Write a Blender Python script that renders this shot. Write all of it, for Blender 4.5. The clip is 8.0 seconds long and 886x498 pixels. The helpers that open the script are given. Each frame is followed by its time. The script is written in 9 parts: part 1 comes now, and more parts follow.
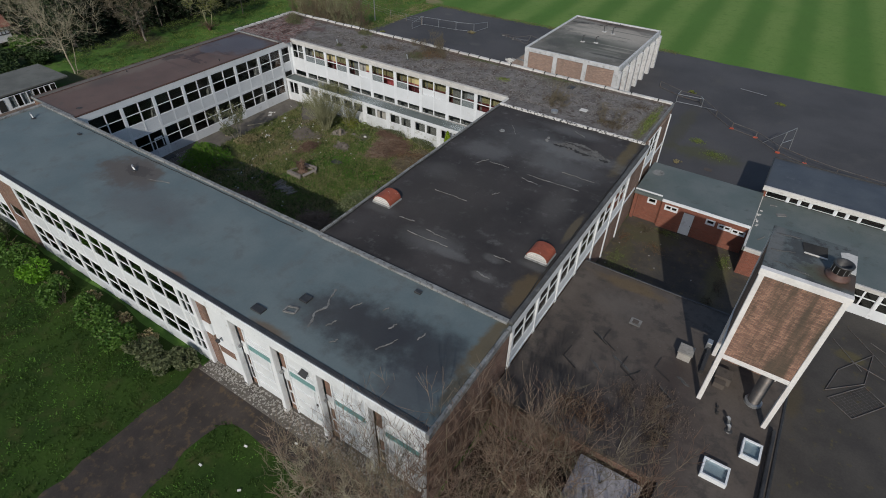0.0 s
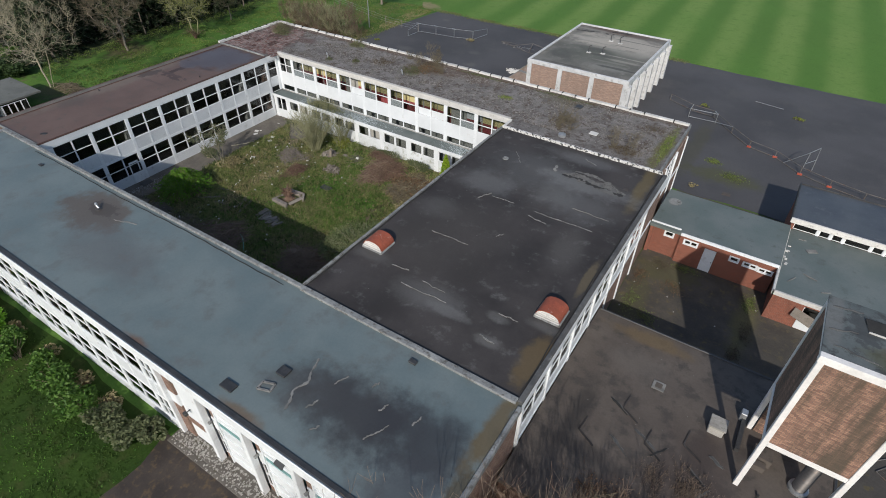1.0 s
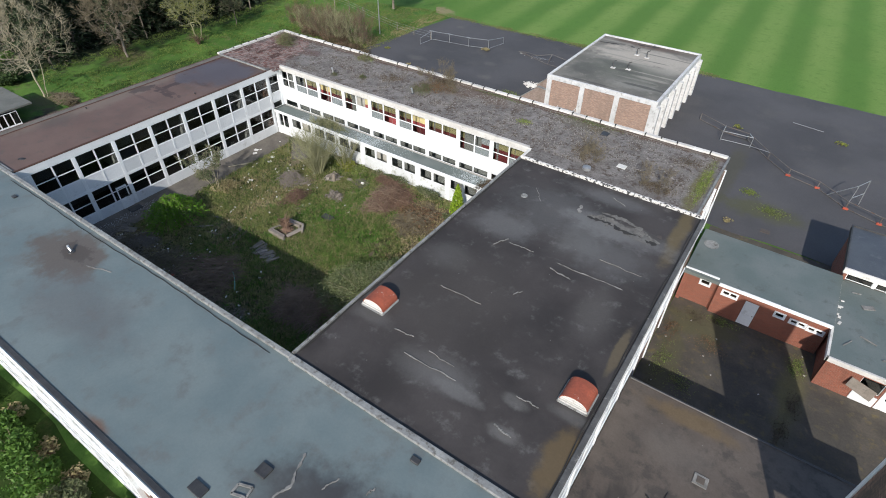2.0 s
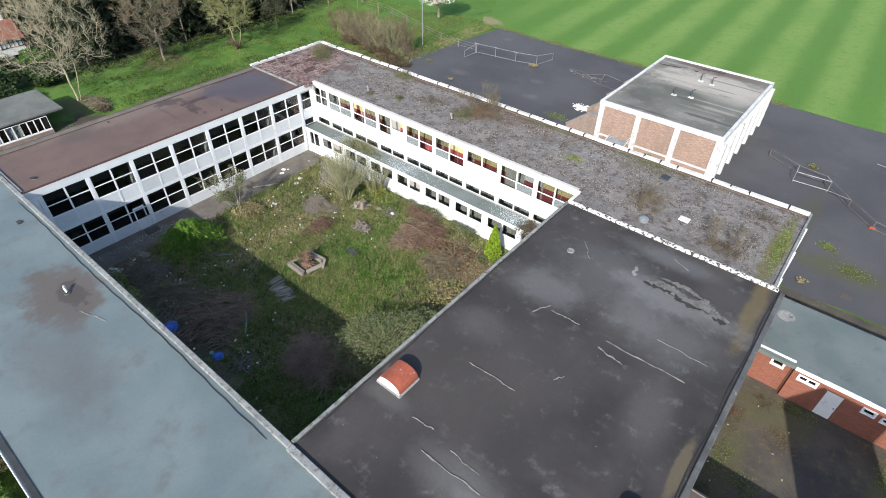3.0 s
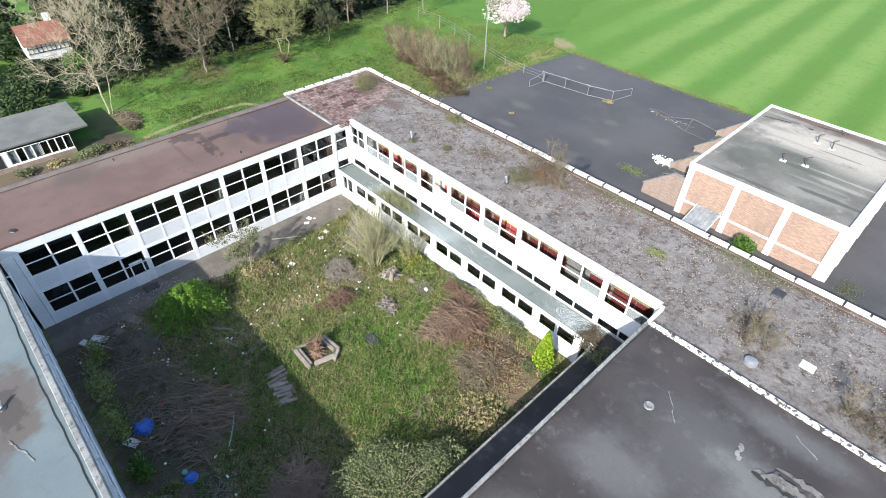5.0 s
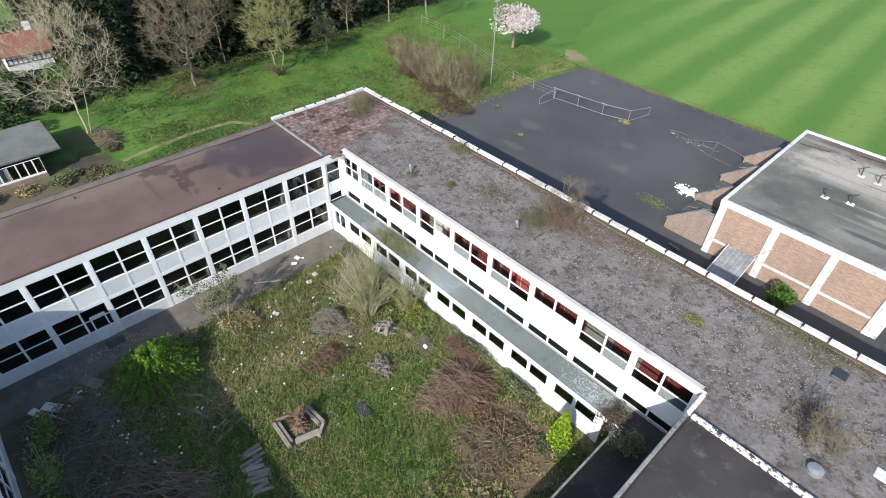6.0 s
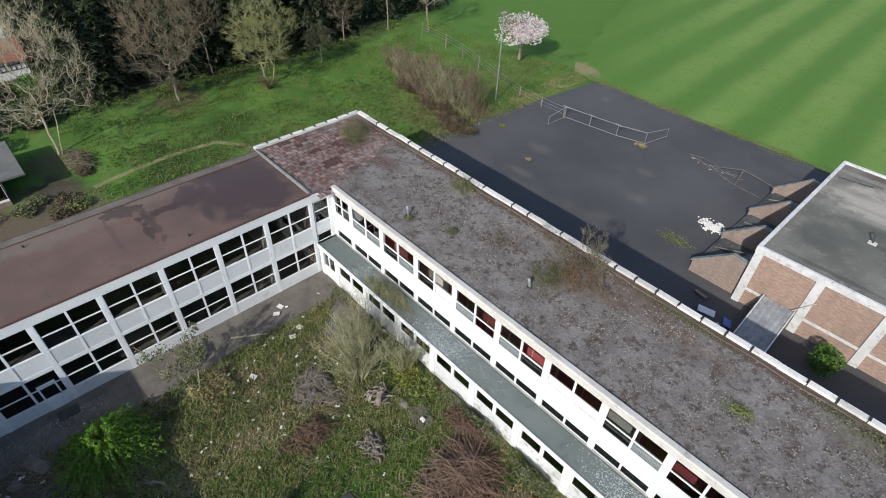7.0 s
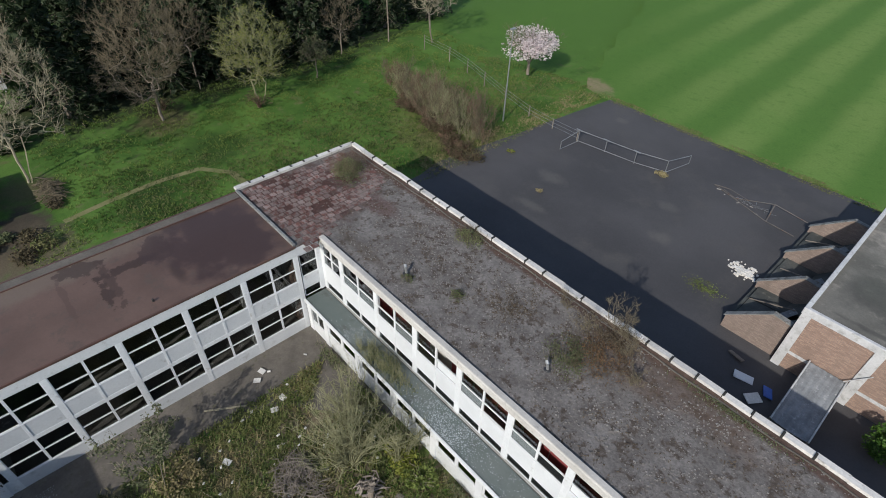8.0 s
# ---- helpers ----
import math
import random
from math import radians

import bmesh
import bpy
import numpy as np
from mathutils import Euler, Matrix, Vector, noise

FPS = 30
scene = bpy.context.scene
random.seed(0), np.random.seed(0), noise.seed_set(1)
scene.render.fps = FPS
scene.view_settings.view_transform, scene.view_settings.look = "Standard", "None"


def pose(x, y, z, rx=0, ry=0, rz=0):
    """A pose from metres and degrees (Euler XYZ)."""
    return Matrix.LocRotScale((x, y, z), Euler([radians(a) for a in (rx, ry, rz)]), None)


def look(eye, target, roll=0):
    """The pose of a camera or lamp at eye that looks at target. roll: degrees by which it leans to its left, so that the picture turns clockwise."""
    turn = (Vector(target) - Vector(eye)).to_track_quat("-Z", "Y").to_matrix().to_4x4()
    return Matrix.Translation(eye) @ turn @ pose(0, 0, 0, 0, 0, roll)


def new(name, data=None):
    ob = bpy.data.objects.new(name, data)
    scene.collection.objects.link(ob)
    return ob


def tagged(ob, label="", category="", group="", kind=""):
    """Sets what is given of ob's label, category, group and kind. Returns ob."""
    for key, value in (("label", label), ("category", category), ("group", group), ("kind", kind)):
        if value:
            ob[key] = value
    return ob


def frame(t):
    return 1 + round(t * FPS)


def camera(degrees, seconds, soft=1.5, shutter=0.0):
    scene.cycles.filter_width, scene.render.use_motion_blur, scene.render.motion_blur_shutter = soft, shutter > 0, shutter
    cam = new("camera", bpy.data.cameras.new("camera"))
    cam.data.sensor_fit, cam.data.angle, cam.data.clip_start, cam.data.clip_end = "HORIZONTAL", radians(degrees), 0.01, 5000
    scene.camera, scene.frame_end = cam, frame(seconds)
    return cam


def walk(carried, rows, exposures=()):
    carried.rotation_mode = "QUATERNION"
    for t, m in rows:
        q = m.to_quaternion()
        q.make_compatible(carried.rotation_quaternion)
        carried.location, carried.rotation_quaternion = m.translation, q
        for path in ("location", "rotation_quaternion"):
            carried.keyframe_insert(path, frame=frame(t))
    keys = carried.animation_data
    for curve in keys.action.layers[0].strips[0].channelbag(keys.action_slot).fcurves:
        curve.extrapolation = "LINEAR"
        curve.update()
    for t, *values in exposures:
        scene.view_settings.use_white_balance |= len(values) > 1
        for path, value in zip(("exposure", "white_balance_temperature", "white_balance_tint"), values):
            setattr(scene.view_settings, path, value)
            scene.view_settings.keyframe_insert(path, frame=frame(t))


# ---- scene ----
cam = camera(78.4, 8.0, 0.95)
PATH = [
    (0, (0.223, 0.647, 26.338), (-0.619, 1.952, 25.079), 1.0),
    (0.5, (-1.004, 2.551, 26.368), (-1.843, 3.855, 25.105), 0.9),
    (1, (-2.413, 4.677, 26.391), (-3.247, 5.98, 25.123), 0.9),
    (1.5, (-3.762, 6.731, 26.507), (-4.598, 8.026, 25.233), 0.9),
    (3, (-8.176, 13.036, 26.511), (-9.134, 14.235, 25.229), 1.3),
    (3.5, (-9.561, 14.945, 26.527), (-10.574, 16.094, 25.241), 1.4),
    (4, (-11.093, 16.952, 26.536), (-12.155, 18.051, 25.247), 1.5),
    (4.5, (-12.491, 18.695, 26.524), (-13.57, 19.775, 25.232), 1.7),
    (6, (-17.942, 24.237, 26.067), (-19.037, 25.299, 24.773), 1.9),
    (6.5, (-19.812, 25.957, 25.964), (-20.905, 27.017, 24.667), 2.1),
    (7, (-21.863, 27.804, 25.856), (-22.954, 28.862, 24.556), 2.3),
    (7.5, (-23.742, 29.519, 25.832), (-24.835, 30.572, 24.53), 2.3),
    (8, (-25.803, 31.336, 25.767), (-26.896, 32.386, 24.463), 2.4),
]
walk(cam, [(t, look(eye, target, roll)) for t, eye, target, roll in PATH],
     [(0.0, -0.20), (0.5, 0.05), (1.0, 0.30), (1.5, 0.50), (3.0, 1.20), (3.5, 1.40), (4.0, 1.72), (4.5, 1.80), (6.0, 1.18), (6.5, 0.95), (7.0, 0.68), (7.5, 0.46), (8.0, 0.30)])

# ---- light ----
AZ, EL = 160.0, 32.0
sun_dir = Vector((math.sin(radians(AZ)) * math.cos(radians(EL)), math.cos(radians(AZ)) * math.cos(radians(EL)), math.sin(radians(EL))))
world = bpy.data.worlds.new("sky")
scene.world = world
world.use_nodes = True
wn = world.node_tree
sky = wn.nodes.new("ShaderNodeTexSky")
sky.sky_type, sky.sun_disc = "NISHITA", False
sky.sun_elevation, sky.sun_rotation = radians(EL), radians(AZ)
wn.links.new(sky.outputs[0], wn.nodes["Background"].inputs[0])
wn.nodes["Background"].inputs[1].default_value = 0.115
sun = new("sun", bpy.data.lights.new("sun", "SUN"))
sun.data.energy, sun.data.angle, sun.data.color = 3.0, radians(0.6), (1.0, 0.95, 0.87)
sun.matrix_world = look(sun_dir * 100, (0, 0, 0))

# ---- materials ----
MATS = {}


def nodes_of(name):
    m = bpy.data.materials.new(name)
    m.use_nodes = True
    MATS[name] = m
    nt = m.node_tree
    return m, nt, nt.nodes["Principled BSDF"]


def mixc(nt, fac, a, b):
    """Mix two colours; each input is a socket or a value."""
    n = nt.nodes.new("ShaderNodeMix")
    n.data_type = "RGBA"
    for sock, v in ((n.inputs[0], fac), (n.inputs[6], a), (n.inputs[7], b)):
        if isinstance(v, bpy.types.NodeSocket):
            nt.links.new(v, sock)
        elif isinstance(v, (int, float)):
            sock.default_value = v
        else:
            sock.default_value = (*v[:3], 1)
    return n.outputs[2]


def math_(nt, op, a, b=0.0, clamp=False):
    n = nt.nodes.new("ShaderNodeMath")
    n.operation, n.use_clamp = op, clamp
    for sock, v in ((n.inputs[0], a), (n.inputs[1], b)):
        if isinstance(v, bpy.types.NodeSocket):
            nt.links.new(v, sock)
        else:
            sock.default_value = v
    return n.outputs[0]


def ramp(nt, v, lo, hi):
    n = nt.nodes.new("ShaderNodeMapRange")
    n.interpolation_type = "SMOOTHSTEP"
    nt.links.new(v, n.inputs[0])
    n.inputs[1].default_value, n.inputs[2].default_value = lo, hi
    return n.outputs[0]


def position(nt):
    return nt.nodes.new("ShaderNodeNewGeometry").outputs["Position"]


def noise_tex(nt, scale, detail=4.0, rough=0.55, vec=None):
    n = nt.nodes.new("ShaderNodeTexNoise")
    n.inputs["Scale"].default_value, n.inputs["Detail"].default_value, n.inputs["Roughness"].default_value = scale, detail, rough
    nt.links.new(vec or position(nt), n.inputs["Vector"])
    return n.outputs["Fac"]


def blotch(nt, cx, cy, rx, ry, soft=0.45, wob=0.8, scale=0.7):
    """Mask of one stain or shade patch: an ellipse round (cx, cy) with an uneven rim."""
    s = nt.nodes.new("ShaderNodeVectorMath")
    s.operation = "SUBTRACT"
    nt.links.new(position(nt), s.inputs[0])
    s.inputs[1].default_value = (cx, cy, 0)
    d = nt.nodes.new("ShaderNodeVectorMath")
    d.operation = "MULTIPLY"
    nt.links.new(s.outputs[0], d.inputs[0])
    d.inputs[1].default_value = (1 / rx, 1 / ry, 0)
    ln = nt.nodes.new("ShaderNodeVectorMath")
    ln.operation = "LENGTH"
    nt.links.new(d.outputs[0], ln.inputs[0])
    w = math_(nt, "MULTIPLY", math_(nt, "SUBTRACT", noise_tex(nt, scale, 6, 0.65), 0.5), wob * 2.6)
    return ramp(nt, math_(nt, "ADD", ln.outputs["Value"], w), 1 + soft, 1 - soft)


def bump(nt, bsdf, height, strength=0.3, dist=0.05):
    b = nt.nodes.new("ShaderNodeBump")
    b.inputs["Strength"].default_value, b.inputs["Distance"].default_value = strength, dist
    nt.links.new(height, b.inputs["Height"])
    nt.links.new(b.outputs[0], bsdf.inputs["Normal"])


def surface(name, c1, c2, big=0.35, fine=6.0, rough=0.8, c3=None, third=(0.55, 0.75), stains_and_shade=(), bumps=0.3, metal=0.0, spec=0.4, gloss=None, fine_amt=0.35, rand=0.0):
    """Weathered surface: two colours by a broad noise, a fine grain, a third colour in patches, and ellipses of stain
    or painted shade (cx, cy, rx, ry, colour, strength, soft). gloss: (cx, cy, rx, ry, roughness) for wet places."""
    m, nt, b = nodes_of(name)
    c = mixc(nt, ramp(nt, noise_tex(nt, big, 5), 0.3, 0.7), c1, c2)
    if c3:
        c = mixc(nt, ramp(nt, noise_tex(nt, big * 2.7, 6, 0.65), *third), c, c3)
    for cx, cy, rx, ry, col, strength, soft in stains_and_shade:
        rim_scale, wob = (1.5, 1.15) if soft < 0.2 else (0.7, 0.8)
        c = mixc(nt, math_(nt, "MULTIPLY", blotch(nt, cx, cy, rx, ry, soft, wob, rim_scale), strength), c, col)
    g = noise_tex(nt, fine, 6, 0.7)
    k = math_(nt, "ADD", math_(nt, "MULTIPLY", g, fine_amt * 2), 1 - fine_amt)
    if rand:
        oi = nt.nodes.new("ShaderNodeObjectInfo").outputs["Random"]
        k = math_(nt, "MULTIPLY", k, math_(nt, "ADD", math_(nt, "MULTIPLY", oi, rand * 2), 1 - rand))
    v = nt.nodes.new("ShaderNodeVectorMath")
    v.operation = "SCALE"
    nt.links.new(c, v.inputs[0])
    nt.links.new(k, v.inputs["Scale"])
    nt.links.new(v.outputs[0], b.inputs["Base Color"])
    b.inputs["Roughness"].default_value, b.inputs["Metallic"].default_value = rough, metal
    b.inputs["Specular IOR Level"].default_value = spec
    if gloss:
        r = None
        for cx, cy, rx, ry, val in gloss:
            f = blotch(nt, cx, cy, rx, ry, 0.35)
            n = math_(nt, "MULTIPLY", f, val - rough)
            r = n if r is None else math_(nt, "MINIMUM", r, n)
        nt.links.new(math_(nt, "ADD", r, rough), b.inputs["Roughness"])
    if bumps:
        bump(nt, b, g, bumps, 0.04)
    return m


def brick_material(name, c1, c2, mortar, dirt, dirt_amt=0.5, streak=(0.45, 0.75)):
    m, nt, b = nodes_of(name)
    sx = nt.nodes.new("ShaderNodeSeparateXYZ")
    nt.links.new(position(nt), sx.inputs[0])
    co = nt.nodes.new("ShaderNodeCombineXYZ")
    nt.links.new(math_(nt, "ADD", sx.outputs[0], sx.outputs[1]), co.inputs[0])
    nt.links.new(sx.outputs[2], co.inputs[1])
    t = nt.nodes.new("ShaderNodeTexBrick")
    nt.links.new(co.outputs[0], t.inputs["Vector"])
    t.inputs["Color1"].default_value, t.inputs["Color2"].default_value, t.inputs["Mortar"].default_value = (*c1, 1), (*c2, 1), (*mortar, 1)
    for k, v in (("Scale", 1.0), ("Mortar Size", 0.008), ("Brick Width", 0.225), ("Row Height", 0.075), ("Bias", 0.0)):
        t.inputs[k].default_value = v
    st = nt.nodes.new("ShaderNodeMapping")
    st.inputs["Scale"].default_value = (1.2, 1.2, 0.18)
    nt.links.new(position(nt), st.inputs[0])
    c = mixc(nt, math_(nt, "MULTIPLY", ramp(nt, noise_tex(nt, 1.1, 5, 0.6, st.outputs[0]), *streak), dirt_amt), t.outputs["Color"], dirt)
    nt.links.new(c, b.inputs["Base Color"])
    b.inputs["Roughness"].default_value = 0.9
    inv = math_(nt, "SUBTRACT", 1.0, t.outputs["Fac"])
    bump(nt, b, inv, 0.5, 0.01)
    return m


def glass_material(name, tint=(0.55, 0.62, 0.62), rough=0.03):
    m, nt, b = nodes_of(name)
    nt.nodes.remove(b)
    tr, gl, mx, fr = (nt.nodes.new("ShaderNode" + k) for k in ("BsdfTransparent", "BsdfGlossy", "MixShader", "LayerWeight"))
    tr.inputs[0].default_value = (*tint, 1)
    gl.inputs["Roughness"].default_value = rough
    fr.inputs["Blend"].default_value = 0.5
    k = math_(nt, "POWER", fr.outputs["Facing"], 4.0)
    nt.links.new(math_(nt, "ADD", math_(nt, "MULTIPLY", k, 0.9), 0.045), mx.inputs[0])
    nt.links.new(tr.outputs[0], mx.inputs[1])
    nt.links.new(gl.outputs[0], mx.inputs[2])
    nt.links.new(mx.outputs[0], nt.nodes["Material Output"].inputs[0])
    return m


def leaf_material(name, c1, c2, rough=0.6, trans=0.25, scale=1.5, patch=0.5):
    m, nt, b = nodes_of(name)
    r = nt.nodes.new("ShaderNodeNewGeometry").outputs["Random Per Island"]
    n = noise_tex(nt, scale, 3)
    f = math_(nt, "MULTIPLY", math_(nt, "ADD", math_(nt, "MULTIPLY", r, 2 * (1 - patch)), math_(nt, "MULTIPLY", n, 2 * patch)), 0.62)
    c = mixc(nt, ramp(nt, f, 0.25, 0.85), c1, c2)
    nt.links.new(c, b.inputs["Base Color"])
    b.inputs["Roughness"].default_value = rough
    b.inputs["Specular IOR Level"].default_value = 0.25
    tl = nt.nodes.new("ShaderNodeBsdfTranslucent")
    nt.links.new(c, tl.inputs[0])
    mx = nt.nodes.new("ShaderNodeMixShader")
    mx.inputs[0].default_value = trans
    nt.links.new(b.outputs[0], mx.inputs[1])
    nt.links.new(tl.outputs[0], mx.inputs[2])
    nt.links.new(mx.outputs[0], nt.nodes["Material Output"].inputs[0])
    return m


M_ROOF_BLUE = surface("blue_grey_roof_felt", (0.105, 0.138, 0.145), (0.14, 0.172, 0.174), 0.3, 9, 0.55, c3=(0.115, 0.13, 0.13), third=(0.5, 0.7), stains_and_shade=[
    (-35.7, 16.2, 2.7, 1.6, (0.095, 0.078, 0.066), 0.9, 0.3), (-35.5, 16.6, 1.3, 0.6, (0.06, 0.05, 0.043), 0.8, 0.15), (-12.6, 14.1, 3.0, 1.6, (0.035, 0.033, 0.035), 0.9, 0.55), (-9.6, 14.6, 2.2, 1.7, (0.035, 0.036, 0.04), 0.85, 0.55), (-8.9, 12.2, 1.6, 1.2, (0.05, 0.052, 0.06), 0.7, 0.6),
    (-31.0, 14.5, 3.5, 1.6, (0.10, 0.095, 0.095), 0.5, 0.6), (-15.5, 13.6, 1.6, 1.0, (0.06, 0.06, 0.06), 0.5, 0.6), (-24.0, 11.2, 0.8, 0.3, (0.13, 0.06, 0.03), 0.7, 0.5), (-16.8, 11.2, 1.2, 0.35, (0.13, 0.08, 0.04), 0.7, 0.5),
    (-7.4, 16.4, 0.5, 2.2, (0.11, 0.078, 0.034), 0.8, 0.35), (-7.3, 13.2, 0.3, 1.4, (0.075, 0.06, 0.035), 0.8, 0.4)], bumps=0.1, fine_amt=0.15)
M_ROOF_DARK = surface("black_roof_felt", (0.024, 0.0208, 0.0202), (0.05, 0.044, 0.0425), 0.35, 10, 0.8, c3=(0.10, 0.097, 0.094), third=(0.54, 0.76), stains_and_shade=[
    (-17.0, 33.0, 1.8, 1.2, (0.12, 0.12, 0.12), 0.6, 0.6), (-13.0, 39.6, 2.4, 0.7, (0.12, 0.12, 0.12), 0.6, 0.6), (-12.6, 34.6, 1.4, 2.2, (0.11, 0.108, 0.105), 0.6, 0.6), (-14.0, 21.6, 1.8, 0.9, (0.12, 0.118, 0.115), 0.6, 0.6), (-9.6, 29.2, 0.9, 1.6, (0.09, 0.085, 0.08), 0.5, 0.6), (-18.0, 28.6, 1.2, 1.0, (0.10, 0.098, 0.095), 0.5, 0.6), (-7.9, 38.4, 0.42, 3.0, (0.115, 0.088, 0.042), 0.75, 0.45), (-7.65, 20.6, 0.62, 1.7, (0.105, 0.074, 0.036), 0.8, 0.35), (-7.6, 27.5, 0.25, 1.6, (0.10, 0.08, 0.05), 0.8, 0.3), (-18.6, 22.6, 1.2, 0.5, (0.12, 0.12, 0.118), 0.4, 0.5), (-8.1, 22.95, 0.9, 0.35, (0.13, 0.13, 0.128), 0.4, 0.5), (-12.6, 21.2, 1.4, 0.35, (0.15, 0.148, 0.145), 0.4, 0.4), (-10.0, 20.6, 0.7, 0.35, (0.16, 0.157, 0.15), 0.45, 0.4), (-10.4, 22.2, 0.6, 0.35, (0.14, 0.137, 0.13), 0.45, 0.4), (-15.0, 36.0, 3.0, 2.5, (0.10, 0.10, 0.10), 0.5, 0.6), (-10.5, 33.8, 2.0, 1.6, (0.11, 0.11, 0.11), 0.5, 0.6), (-16.0, 26.0, 3.0, 4.0, (0.05, 0.044, 0.04), 0.6, 0.6), (-11.0, 36.4, 3.2, 0.9, (0.14, 0.14, 0.14), 0.7, 0.5)], bumps=0.1, fine_amt=0.2)
M_ROOF_BROWN = surface("brown_roof_felt", (0.104, 0.064, 0.05), (0.132, 0.083, 0.066), 0.45, 9, 0.6, c3=(0.092, 0.066, 0.053), third=(0.52, 0.7), spec=0.5, stains_and_shade=[(-53.2, 27.5, 0.9, 8.0, (0.15, 0.115, 0.09), 0.8, 0.5), (-52.6, 24.0, 0.9, 1.4, (0.07, 0.05, 0.04), 0.7, 0.6), (-51.5, 33.6, 0.35, 1.6, (0.045, 0.026, 0.02), 0.9, 0.14), (-50.0, 32.2, 1.2, 0.25, (0.045, 0.026, 0.02), 0.85, 0.14), (-52.9, 31.6, 0.7, 1.0, (0.05, 0.032, 0.025), 0.8, 0.14), (-49.5, 35.4, 1.0, 0.3, (0.05, 0.03, 0.024), 0.8, 0.5), 
    (-50.9, 32.6, 1.9, 0.28, (0.055, 0.033, 0.026), 0.75, 0.14), (-51.9, 35.2, 1.2, 0.7, (0.055, 0.033, 0.026), 0.75, 0.14), (-50.6, 38.5, 3.4, 2.9, (0.052, 0.03, 0.025), 0.9, 0.3), (-51.0, 30.6, 2.2, 0.15, (0.075, 0.046, 0.037), 0.5, 0.14)],
    gloss=[(-50.6, 38.3, 3.2, 3.0, 0.3), (-51.9, 35.2, 1.2, 0.7, 0.3)], bumps=0.08, fine_amt=0.15)
M_GRAVEL = surface("weathered_gravel_roof", (0.122, 0.111, 0.104), (0.185, 0.172, 0.164), 0.9, 7, 0.95, c3=(0.075, 0.06, 0.05), third=(0.5, 0.64), stains_and_shade=[
    (-51.3, 43.8, 3.4, 3.2, (0.062, 0.028, 0.023), 0.97, 0.45), (-51.8, 48.2, 1.8, 1.8, (0.10, 0.05, 0.042), 0.85, 0.5), (-47.5, 46.8, 1.6, 0.7, (0.10, 0.055, 0.048), 0.6, 0.5), (-31.0, 49.25, 26.0, 0.42, (0.085, 0.05, 0.038), 0.9, 0.4), (-45.0, 43.6, 2.5, 0.3, (0.09, 0.075, 0.06), 0.6, 0.5), (-29.0, 48.3, 4.0, 1.3, (0.11, 0.075, 0.055), 0.6, 0.5), (-8.3, 44.5, 0.5, 4.0, (0.11, 0.10, 0.04), 0.8, 0.4), (-18.0, 48.6, 2.0, 1.0, (0.10, 0.09, 0.05), 0.5, 0.6)], bumps=0.9, fine_amt=0.85)
M_ROOF_LOW = surface("grey_brown_roof_felt", (0.078, 0.064, 0.055), (0.105, 0.088, 0.075), 0.45, 9, 0.8, c3=(0.058, 0.05, 0.045), third=(0.47, 0.65), stains_and_shade=[(-5.2, 22.0, 0.5, 2.2, (0.04, 0.035, 0.032), 0.8, 0.5), (-4.2, 20.0, 1.8, 0.5, (0.042, 0.036, 0.033), 0.8, 0.5), (-2.2, 18.6, 1.2, 0.8, (0.05, 0.036, 0.03), 0.7, 0.5), (0.4, 22.6, 0.6, 1.2, (0.042, 0.036, 0.033), 0.8, 0.5), (-3.6, 26.6, 1.6, 1.0, (0.115, 0.10, 0.088), 0.6, 0.6), 
    (-3.5, 28.7, 2.2, 0.5, (0.15, 0.10, 0.04), 0.5, 0.5), (0.8, 20.0, 2.0, 4.0, (0.06, 0.045, 0.04), 0.6, 0.5)], bumps=0.15, fine_amt=0.25)
M_ROOF_GREEN = surface("green_grey_roof_felt", (0.10, 0.125, 0.12), (0.135, 0.155, 0.15), 0.4, 10, 0.55, c3=(0.08, 0.09, 0.085), bumps=0.1, fine_amt=0.2)
streak_rng = random.Random(17)
GYM_STREAKS = [(streak_rng.uniform(-25.5, -17.0), streak_rng.uniform(61.0, 75.2), streak_rng.uniform(1.2, 3.4), streak_rng.uniform(0.12, 0.35), ((0.30, 0.28, 0.24), (0.05, 0.05, 0.046), (0.19, 0.185, 0.16))[i % 3], streak_rng.uniform(0.4, 0.75), 0.4) for i in range(15)]
M_ROOF_GYM = surface("streaked_roof_felt", (0.105, 0.10, 0.087), (0.17, 0.162, 0.142), 0.4, 8, 0.8, c3=(0.24, 0.225, 0.195), stains_and_shade=[
    (-20.4, 71.0, 5.8, 2.9, (0.36, 0.33, 0.285), 0.9, 0.4), (-22.0, 67.6, 2.6, 0.8, (0.05, 0.05, 0.047), 0.7, 0.5), (-19.0, 63.0, 2.6, 1.0, (0.22, 0.215, 0.19), 0.7, 0.5), (-18.0, 68.4, 2.5, 1.0, (0.28, 0.265, 0.23), 0.7, 0.6), (-24.8, 64.5, 1.6, 2.0, (0.055, 0.055, 0.05), 0.6, 0.6), (-21.5, 75.0, 5.0, 0.8, (0.10, 0.065, 0.05), 0.7, 0.5), (-21.0, 66.0, 4.5, 2.5, (0.10, 0.105, 0.085), 0.6, 0.6)] + GYM_STREAKS, bumps=0.15, fine_amt=0.3)
M_WHITE = surface("white_painted_timber", (0.73, 0.75, 0.765), (0.65, 0.67, 0.685), 0.8, 9, 0.55, c3=(0.4, 0.385, 0.36), third=(0.58, 0.8), bumps=0.1, fine_amt=0.2)
M_PANEL = surface("pale_grey_panel", (0.55, 0.575, 0.595), (0.62, 0.64, 0.655), 0.6, 9, 0.6, c3=(0.35, 0.35, 0.34), third=(0.57, 0.8), bumps=0.08, fine_amt=0.15, rand=0.1)
